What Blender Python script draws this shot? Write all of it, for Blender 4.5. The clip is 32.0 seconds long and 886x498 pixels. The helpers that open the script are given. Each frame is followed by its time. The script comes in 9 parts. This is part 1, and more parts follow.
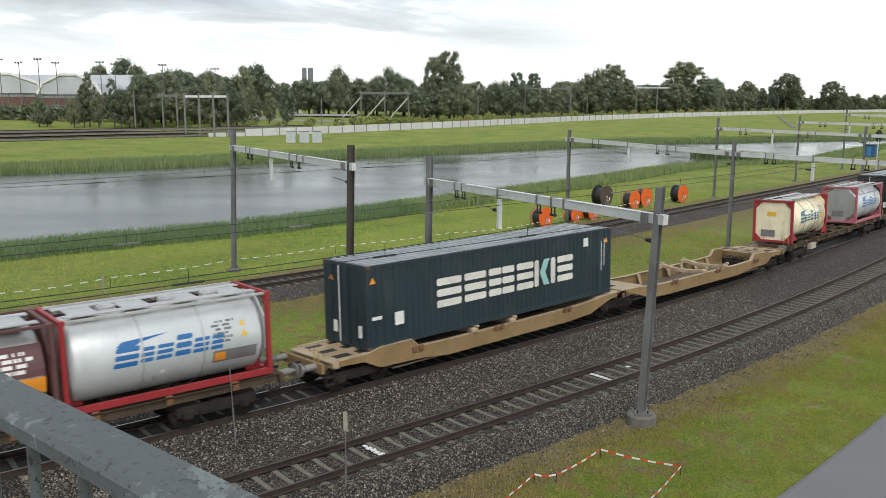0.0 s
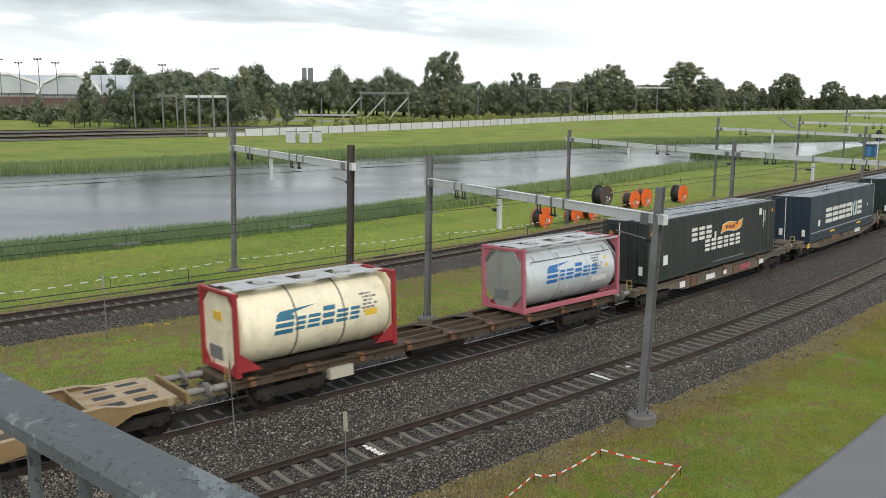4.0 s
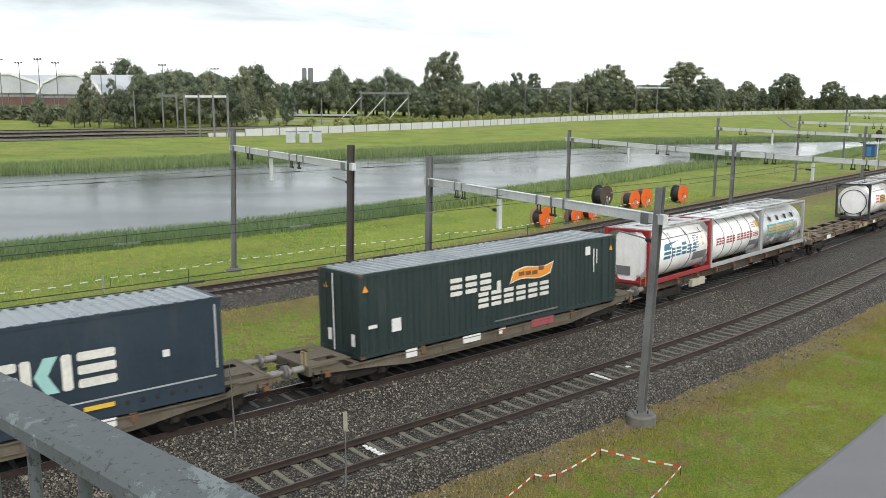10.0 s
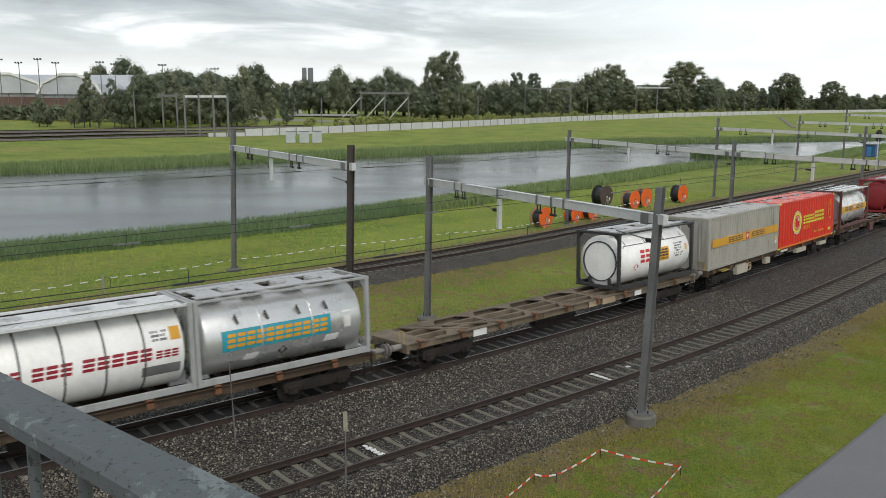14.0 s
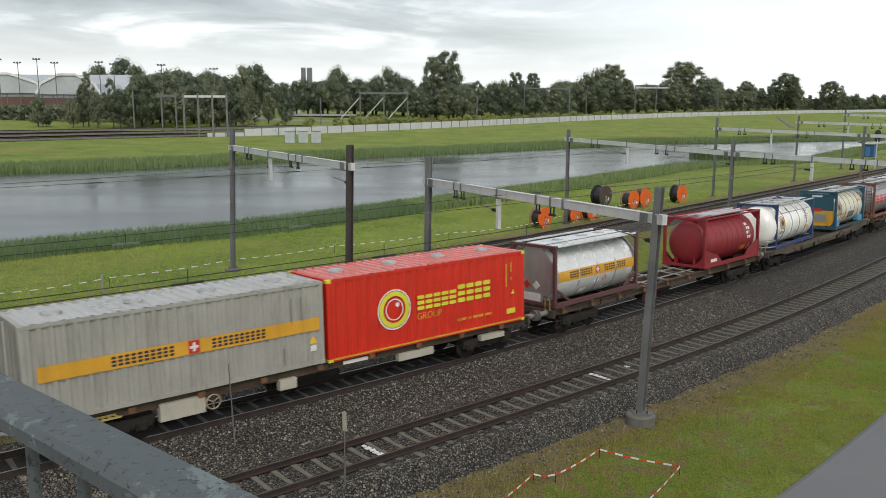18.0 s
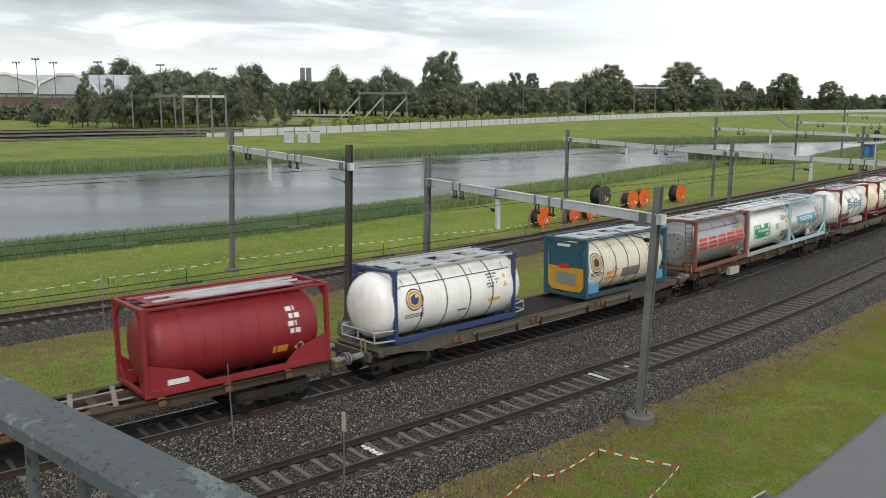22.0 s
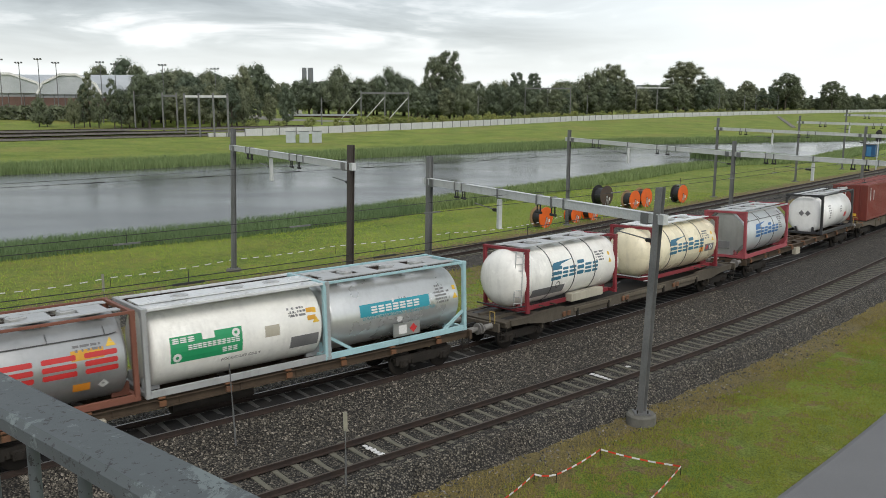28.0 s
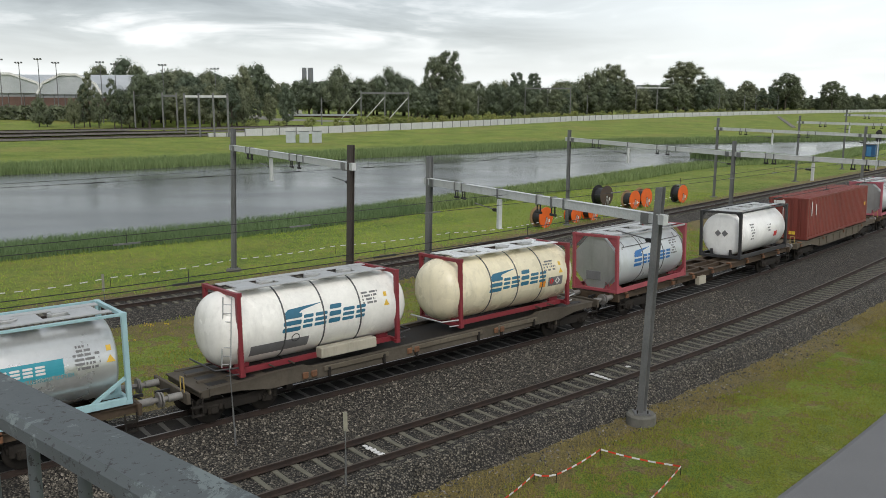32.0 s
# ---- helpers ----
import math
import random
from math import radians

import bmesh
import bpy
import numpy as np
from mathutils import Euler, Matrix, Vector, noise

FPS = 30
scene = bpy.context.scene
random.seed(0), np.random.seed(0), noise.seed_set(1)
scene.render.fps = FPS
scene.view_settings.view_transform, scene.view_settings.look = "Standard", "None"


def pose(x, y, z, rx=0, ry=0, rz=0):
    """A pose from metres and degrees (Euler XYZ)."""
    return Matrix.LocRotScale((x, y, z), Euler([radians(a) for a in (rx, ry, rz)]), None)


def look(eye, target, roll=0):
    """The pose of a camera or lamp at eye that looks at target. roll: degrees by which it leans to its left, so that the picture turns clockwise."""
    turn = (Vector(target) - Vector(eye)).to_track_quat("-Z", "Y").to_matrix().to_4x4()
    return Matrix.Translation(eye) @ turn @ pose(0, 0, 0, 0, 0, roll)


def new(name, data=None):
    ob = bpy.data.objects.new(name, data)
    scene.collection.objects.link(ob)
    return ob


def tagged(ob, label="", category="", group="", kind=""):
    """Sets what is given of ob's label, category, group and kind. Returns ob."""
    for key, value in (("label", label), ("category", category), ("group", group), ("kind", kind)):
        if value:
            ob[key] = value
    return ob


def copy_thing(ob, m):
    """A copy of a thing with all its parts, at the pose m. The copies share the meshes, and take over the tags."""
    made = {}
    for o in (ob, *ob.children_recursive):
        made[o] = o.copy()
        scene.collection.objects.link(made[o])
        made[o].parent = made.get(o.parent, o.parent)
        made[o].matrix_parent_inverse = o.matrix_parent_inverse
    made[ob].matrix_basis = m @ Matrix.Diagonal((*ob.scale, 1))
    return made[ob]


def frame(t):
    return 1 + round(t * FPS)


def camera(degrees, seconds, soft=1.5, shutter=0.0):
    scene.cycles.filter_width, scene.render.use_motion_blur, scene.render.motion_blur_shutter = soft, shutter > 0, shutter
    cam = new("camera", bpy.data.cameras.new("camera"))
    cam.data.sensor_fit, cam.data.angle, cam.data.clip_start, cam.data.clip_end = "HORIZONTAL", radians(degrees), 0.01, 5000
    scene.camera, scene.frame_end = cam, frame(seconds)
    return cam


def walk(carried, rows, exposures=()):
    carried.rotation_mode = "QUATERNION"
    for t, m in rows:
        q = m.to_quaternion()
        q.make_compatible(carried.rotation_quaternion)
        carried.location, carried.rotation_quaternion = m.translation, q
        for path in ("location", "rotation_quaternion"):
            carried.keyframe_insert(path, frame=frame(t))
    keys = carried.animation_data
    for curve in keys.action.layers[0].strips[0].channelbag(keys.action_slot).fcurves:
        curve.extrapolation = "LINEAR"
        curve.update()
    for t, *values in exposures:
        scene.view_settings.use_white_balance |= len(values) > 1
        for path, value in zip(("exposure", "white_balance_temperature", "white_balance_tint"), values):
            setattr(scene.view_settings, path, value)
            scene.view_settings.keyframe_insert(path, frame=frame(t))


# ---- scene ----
# One fixed camera on a bridge deck; its head turns by a tenth of a degree on the way.
EYE = Vector((0.0, 0.0, 9.444))
cam = camera(56.386, 32.0, soft=0.65, shutter=0.25)


def aim(yaw):
    p, a = radians(9.8196), radians(yaw)
    way = Vector((math.sin(a) * math.cos(p), math.cos(a) * math.cos(p), -math.sin(p)))
    return look(EYE, EYE + way * 30, 0.2366)


walk(cam, [(0.0, aim(0)), (16.8, aim(0)), (17.4, aim(0.06)), (20.2, aim(0.062)), (20.9, aim(0.118)), (25.6, aim(0.118)), (27.4, aim(0)), (32.0, aim(0))],
     exposures=[(0.0, -0.07), (6.0, -0.01), (8.0, 0.14), (10.6, 0.19), (12.0, -0.18), (13.0, -0.37), (18.0, -0.34), (20.0, -0.25), (23.0, -0.27), (28.0, -0.36), (32.0, -0.42)])

# ---- light: overcast sky, weak wide sun ----
SUN_ELEV, SUN_ROT = radians(46), radians(166)
world = bpy.data.worlds.new("overcast_sky")
scene.world = world
world.use_nodes = True


def build_sky():
    nt = world.node_tree
    nt.nodes.clear()
    n, lk = nt.nodes.new, nt.links.new
    out = n("ShaderNodeOutputWorld")
    sky = n("ShaderNodeTexSky")
    sky.sky_type, sky.sun_disc = "NISHITA", False
    sky.sun_elevation, sky.sun_rotation = SUN_ELEV, SUN_ROT
    sky.air_density, sky.dust_density = 1.0, 3.0
    bg_sky = n("ShaderNodeBackground")
    bg_sky.inputs["Strength"].default_value = 0.05
    lk(sky.outputs["Color"], bg_sky.inputs["Color"])
    co = n("ShaderNodeTexCoord")
    sep = n("ShaderNodeSeparateXYZ")
    lk(co.outputs["Generated"], sep.inputs["Vector"])
    # cloud deck: direction divided by height gives a flat layer seen from below
    den = n("ShaderNodeMath")
    den.operation = "MAXIMUM"
    den.inputs[1].default_value = 0.02
    lk(sep.outputs["Z"], den.inputs[0])
    den2 = n("ShaderNodeMath")
    den2.operation = "ADD"
    den2.inputs[1].default_value = 0.10
    lk(den.outputs[0], den2.inputs[0])
    div = n("ShaderNodeVectorMath")
    div.operation = "DIVIDE"
    comb = n("ShaderNodeCombineXYZ")
    for k in "XYZ":
        lk(den2.outputs[0], comb.inputs[k])
    lk(co.outputs["Generated"], div.inputs[0])
    lk(comb.outputs[0], div.inputs[1])
    noi = n("ShaderNodeTexNoise")
    noi.noise_dimensions = "4D"
    noi.inputs["W"].default_value = 2.0
    noi.inputs["Scale"].default_value = 0.75
    noi.inputs["Detail"].default_value = 7
    noi.inputs["Roughness"].default_value = 0.55
    noi.inputs["Distortion"].default_value = 0.5
    lk(div.outputs[0], noi.inputs["Vector"])
    ramp = n("ShaderNodeValToRGB")
    e = ramp.color_ramp.elements
    e[0].position, e[0].color = 0.40, (0.375, 0.392, 0.396, 1)
    e[1].position, e[1].color = 0.68, (1.15, 1.15, 1.15, 1)
    m = ramp.color_ramp.elements.new(0.55)
    m.color = (0.575, 0.603, 0.610, 1)
    lk(noi.outputs["Fac"], ramp.inputs["Fac"])
    # brighter near the horizon
    hz = n("ShaderNodeMapRange")
    hz.inputs["From Min"].default_value, hz.inputs["From Max"].default_value = 0.02, 0.090
    hz.inputs["To Min"].default_value, hz.inputs["To Max"].default_value = 0.95, 0.0
    lk(sep.outputs["Z"], hz.inputs["Value"])
    # thinner cloud over the low eastern sky
    east = n("ShaderNodeMapRange")
    east.inputs["From Min"].default_value, east.inputs["From Max"].default_value = -0.05, 0.30
    east.inputs["To Min"].default_value, east.inputs["To Max"].default_value = 0.0, 0.75
    lk(sep.outputs["X"], east.inputs["Value"])
    low = n("ShaderNodeMapRange")
    low.inputs["From Min"].default_value, low.inputs["From Max"].default_value = 0.09, 0.30
    low.inputs["To Min"].default_value, low.inputs["To Max"].default_value = 1.0, 0.0
    lk(sep.outputs["Z"], low.inputs["Value"])
    thin = n("ShaderNodeMath")
    thin.operation = "MULTIPLY"
    lk(east.outputs["Result"], thin.inputs[0])
    lk(low.outputs["Result"], thin.inputs[1])
    most = n("ShaderNodeMath")
    most.operation = "MAXIMUM"
    lk(hz.outputs["Result"], most.inputs[0])
    lk(thin.outputs[0], most.inputs[1])
    mix = n("ShaderNodeMix")
    mix.data_type = "RGBA"
    lk(most.outputs[0], mix.inputs["Factor"])
    lk(ramp.outputs["Color"], mix.inputs["A"])
    mix.inputs["B"].default_value = (1.14, 1.18, 1.18, 1)
    bg = n("ShaderNodeBackground")
    bg.inputs["Strength"].default_value = 1.17
    lk(mix.outputs["Result"], bg.inputs["Color"])
    add = n("ShaderNodeAddShader")
    lk(bg_sky.outputs[0], add.inputs[0])
    lk(bg.outputs[0], add.inputs[1])
    lk(add.outputs[0], out.inputs["Surface"])


build_sky()
sun_data = bpy.data.lights.new("sun", "SUN")
sun_data.energy, sun_data.angle, sun_data.color = 1.7, radians(25), (1.0, 0.97, 0.93)
sun = new("sun", sun_data)
sun.matrix_world = look((0, 0, 60), Vector((0, 0, 60)) - Vector((math.sin(SUN_ROT) * math.cos(SUN_ELEV), math.cos(SUN_ROT) * math.cos(SUN_ELEV), math.sin(SUN_ELEV))))


# ---- the lie of the tracks: heading along the freight track, curved in its near part ----
CANT = 0.0302                      # radians, tops lean to the far side
NEAR_OFF, THIRD_OFF = -5.16, 16.8  # offsets of the other two tracks
LS = np.arange(-420.0, 620.0, 0.5)


def lay_line():
    k = np.interp(LS, [-40, -20, 0, 20, 45, 46, 140], [0.0, -0.0023, 0.00164, 0.00552, 0.00023, 0.0002, 0.0])
    a = np.cumsum(k) * 0.5
    i = int(np.argmin(abs(LS)))
    a = a - a[i] + 0.6865
    x, y = np.cumsum(np.cos(a)) * 0.5, np.cumsum(np.sin(a)) * 0.5
    return x - x[i] - 6.183, y - y[i] + 25.354, a


LX, LY, LA = lay_line()


def on_line(s, off=0.0):
    """Point and heading at s metres along the freight track, off metres to its far side."""
    a = float(np.interp(s, LS, LA))
    return (float(np.interp(s, LS, LX)) - math.sin(a) * off, float(np.interp(s, LS, LY)) + math.cos(a) * off, a)


def lateral(x, y):
    """Offset from the freight track, and the way along it, for arrays of points."""
    x, y = np.atleast_1d(x).astype(float), np.atleast_1d(y).astype(float)
    off, way = np.empty(len(x)), np.empty(len(x))
    xs, ys, aa, ss = LX[::4], LY[::4], LA[::4], LS[::4]
    for b in range(0, len(x), 4000):
        d = (x[b:b + 4000, None] - xs) ** 2 + (y[b:b + 4000, None] - ys) ** 2
        i = d.argmin(1)
        dx, dy = x[b:b + 4000] - xs[i], y[b:b + 4000] - ys[i]
        off[b:b + 4000] = -np.sin(aa[i]) * dx + np.cos(aa[i]) * dy
        way[b:b + 4000] = ss[i] + np.cos(aa[i]) * dx + np.sin(aa[i]) * dy
    return off, way


def travelled(t):
    """Metres that the train has run since the start; it slows down."""
    q = t / 10.0
    return 93.5478 * q - 1.1154 * q ** 2 - 2.1137 * q ** 3 + 0.7925 * q ** 4 - 0.2079 * q ** 5


# ---- mesh helpers ----
class Geo:
    """Vertices and faces of one mesh, gathered piece by piece."""

    def __init__(self):
        self.v, self.f, self.smooth = [], [], []

    def add(self, verts, faces, smooth=False):
        b = len(self.v)
        self.v.extend(tuple(p) for p in verts)
        self.f.extend(tuple(b + i for i in f) for f in faces)
        self.smooth.extend([smooth] * len(faces))
        return self

    def box(self, c, size, m=None, bevel=0.0):
        x, y, z = size[0] / 2, size[1] / 2, size[2] / 2
        if bevel <= 0:
            v = [(sx * x, sy * y, sz * z) for sx in (-1, 1) for sy in (-1, 1) for sz in (-1, 1)]
            f = [(0, 1, 3, 2), (4, 6, 7, 5), (0, 4, 5, 1), (2, 3, 7, 6), (0, 2, 6, 4), (1, 5, 7, 3)]
        else:
            b = min(bevel, x, y, z)
            ring = [(-x + b, -y), (x - b, -y), (x, -y + b), (x, y - b), (x - b, y), (-x + b, y), (-x, y - b), (-x, -y + b)]
            inner = [(p[0] * (x - b) / x if abs(p[0]) == x else p[0], p[1] * (y - b) / y if abs(p[1]) == y else p[1]) for p in ring]
            v = [(*p, -z) for p in inner] + [(*p, -z + b) for p in ring] + [(*p, z - b) for p in ring] + [(*p, z) for p in inner]
            f = [tuple(range(7, -1, -1)), tuple(range(24, 32))]
            for k in range(3):
                for i in range(8):
                    j = (i + 1) % 8
                    f.append((8 * k + i, 8 * k + j, 8 * k + 8 + j, 8 * k + 8 + i))
        c = Vector(c)
        v = [(m @ Vector(p) if m else Vector(p)) + c for p in v]
        return self.add(v, f)

    def bar(self, p, q, w, h, up=(0, 0, 1)):
        """A rectangular bar from p to q, w wide and h high."""
        p, q = Vector(p), Vector(q)
        d = q - p
        x = d.normalized()
        u = Vector(up)
        if abs(x.dot(u)) > 0.95:
            u = Vector((1, 0, 0))
        y = u.cross(x).normalized()
        z = x.cross(y)
        v = [e + y * (sy * w / 2) + z * (sz * h / 2) for e in (p, q) for sy, sz in ((-1, -1), (1, -1), (1, 1), (-1, 1))]
        return self.add(v, [(3, 2, 1, 0), (4, 5, 6, 7), (0, 1, 5, 4), (1, 2, 6, 5), (2, 3, 7, 6), (3, 0, 4, 7)])

    def rod(self, p, q, r, n=8, r2=None, cap=True):
        p, q = Vector(p), Vector(q)
        r2 = r if r2 is None else r2
        x = (q - p).normalized()
        u = Vector((0, 0, 1)) if abs(x.z) < 0.9 else Vector((1, 0, 0))
        y = u.cross(x).normalized()
        z = x.cross(y)
        v = []
        for e, rr in ((p, r), (q, r2)):
            for i in range(n):
                a = 2 * math.pi * i / n
                v.append(e + y * (rr * math.cos(a)) + z * (rr * math.sin(a)))
        self.add(v, [(i, (i + 1) % n, n + (i + 1) % n, n + i) for i in range(n)], True)
        if cap:
            self.add(v[:n], [tuple(range(n - 1, -1, -1))])
            self.add(v[n:], [tuple(range(n))])
        return self

    def tube(self, pts, r, n=4):
        """One unbroken round wire through a row of points."""
        pts = [Vector(p) for p in pts]
        v = []
        for i, p in enumerate(pts):
            x = (pts[min(i + 1, len(pts) - 1)] - pts[max(i - 1, 0)]).normalized()
            y = Vector((0, 0, 1)).cross(x).normalized()
            z = x.cross(y)
            v += [p + y * (r * math.cos(2 * math.pi * k / n)) + z * (r * math.sin(2 * math.pi * k / n)) for k in range(n)]
        return self.add(v, [(n * i + k, n * i + (k + 1) % n, n * i + n + (k + 1) % n, n * i + n + k) for i in range(len(pts) - 1) for k in range(n)], True)

    def lathe(self, profile, n=32, y=0.0, z=0.0):
        """Turns (x, r) pairs about the X axis through y, z."""
        v = []
        for x, r in profile:
            for i in range(n):
                a = 2 * math.pi * i / n
                v.append((x, y + r * math.cos(a), z + r * math.sin(a)))
        f = []
        for k in range(len(profile) - 1):
            for i in range(n):
                j = (i + 1) % n
                f.append((n * k + i, n * k + j, n * (k + 1) + j, n * (k + 1) + i))
        self.add(v, f, True)
        self.add(v[:n], [tuple(range(n))], True)
        self.add(v[-n:], [tuple(range(n - 1, -1, -1))], True)
        return self

    def sweep(self, path, profile, closed=True):
        """A profile of (side, up) pairs along a path of (x, y, z, heading)."""
        m = len(profile)
        v = []
        for x, y, z, a in path:
            for sd, up in profile:
                v.append((x - math.sin(a) * sd, y + math.cos(a) * sd, z + up))
        f = []
        for k in range(len(path) - 1):
            for i in range(m if closed else m - 1):
                j = (i + 1) % m
                f.append((m * k + i, m * (k + 1) + i, m * (k + 1) + j, m * k + j))
        self.add(v, f)
        if closed:
            self.add(v[:m], [tuple(range(m))])
            self.add(v[-m:], [tuple(range(m - 1, -1, -1))])
        return self

    def mesh(self, name, material):
        me = bpy.data.meshes.new(name)
        me.from_pydata(self.v, [], self.f)
        if any(self.smooth):
            me.polygons.foreach_set("use_smooth", self.smooth)
        me.update()
        if material:
            me.materials.append(material)
        return me


def part(name, geo, material, parent, label=""):
    """One mesh object under a thing or under a part; a list of pieces gives one object each."""
    if isinstance(geo, list):
        return [part(name, g, material, parent, label) for g in geo][-1]
    ob = new(name, geo if isinstance(geo, bpy.types.Mesh) else geo.mesh(name, material))
    ob.parent = parent
    if label:
        tagged(ob, label)
    if name in ("code_bars", "end_bars", "anchor_bolts", "paint_scrawl"):
        ob["kind"] = "stuff"
    return ob


def thing(name, m, label, category, group="", kind=""):
    """An empty at the base of a thing, which parents its parts."""
    ob = new(name)
    ob.empty_display_size = 0.3
    ob.matrix_world = m
    return tagged(ob, label, category, group, kind)


# ---- materials ----
def material(name, build):
    m = bpy.data.materials.new(name)
    m.use_nodes = True
    nt = m.node_tree
    b = nt.nodes["Principled BSDF"]
    build(nt, b)
    return m


def noise_node(nt, scale, detail=4, rough=0.55, coord="Object", distort=0.0, stretch=None):
    co = nt.nodes.new("ShaderNodeTexCoord")
    n = nt.nodes.new("ShaderNodeTexNoise")
    n.inputs["Scale"].default_value, n.inputs["Detail"].default_value = scale, detail
    n.inputs["Roughness"].default_value, n.inputs["Distortion"].default_value = rough, distort
    if stretch:
        mp = nt.nodes.new("ShaderNodeMapping")
        mp.inputs["Scale"].default_value = stretch
        nt.links.new(co.outputs[coord], mp.inputs["Vector"])
        nt.links.new(mp.outputs[0], n.inputs["Vector"])
    else:
        nt.links.new(co.outputs[coord], n.inputs["Vector"])
    return n


def ramp_node(nt, src, stops):
    r = nt.nodes.new("ShaderNodeValToRGB")
    el = r.color_ramp.elements
    while len(el) < len(stops):
        el.new(0.5)
    for e, (p, c) in zip(el, stops):
        e.position = p
        e.color = (*c, 1) if len(c) == 3 else c
    nt.links.new(src, r.inputs["Fac"])
    return r


def mix_node(nt, fac, a, b, mode="MIX"):
    m = nt.nodes.new("ShaderNodeMix")
    m.data_type, m.blend_type = "RGBA", mode
    for sock, val in (("Factor", fac), ("A", a), ("B", b)):
        if isinstance(val, bpy.types.NodeSocket):
            nt.links.new(val, m.inputs[sock])
        elif isinstance(val, (int, float)):
            m.inputs[sock].default_value = val
        else:
            m.inputs[sock].default_value = (*val, 1)
    return m.outputs["Result"]


def bump_node(nt, b, height, strength, distance=0.02):
    u = nt.nodes.new("ShaderNodeBump")
    u.inputs["Strength"].default_value, u.inputs["Distance"].default_value = strength, distance
    nt.links.new(height, u.inputs["Height"])
    nt.links.new(u.outputs[0], b.inputs["Normal"])


def grey(v):
    return (v, v, v)


def mixed(name, c1, c2, scale=2.0, rough=0.6, metal=0.0, fine=None, bump=0.2, dirt=None, dirt_amount=0.5, streak=False, grain=0.22):
    """Paint, concrete and the like: two tones at one scale, grain at another, dirt in blotches or downward streaks."""
    def build(nt, b):
        n1 = noise_node(nt, scale, 5)
        col = mix_node(nt, ramp_node(nt, n1.outputs["Fac"], [(0.35, grey(0)), (0.68, grey(1))]).outputs["Color"], c1, c2)
        n2 = noise_node(nt, fine or scale * 14, 3)
        col = mix_node(nt, grain, col, ramp_node(nt, n2.outputs["Fac"], [(0.3, grey(0.25)), (0.7, grey(1.0))]).outputs["Color"], "MULTIPLY")
        if dirt:
            n3 = noise_node(nt, 1.3, 6, 0.7, stretch=(2.2, 2.2, 0.35) if streak else None)
            fac = ramp_node(nt, n3.outputs["Fac"], [(0.52, grey(0)), (0.80, grey(dirt_amount))]).outputs["Color"]
            col = mix_node(nt, fac, col, dirt)
        nt.links.new(col, b.inputs["Base Color"])
        rr = ramp_node(nt, n1.outputs["Fac"], [(0.3, grey(max(0.02, rough - 0.08))), (0.7, grey(min(1, rough + 0.08)))])
        nt.links.new(rr.outputs["Color"], b.inputs["Roughness"])
        b.inputs["Metallic"].default_value = metal
        if bump:
            bump_node(nt, b, n2.outputs["Fac"], bump, 0.004)
    return material(name, build)


PAINTS = {}


def paint(r, g, bl, rough=0.45, dirt=0.45, metal=0.0, dirt_color=(0.06, 0.05, 0.04)):
    key = (r, g, bl, rough, dirt, metal)
    if key not in PAINTS:
        PAINTS[key] = mixed("paint", (r * 0.92, g * 0.92, bl * 0.92), (min(1, r * 1.06), min(1, g * 1.06), min(1, bl * 1.06)), 0.9, rough, metal, 9.0, 0.02, dirt_color, dirt, True, 0.08)
    return PAINTS[key]


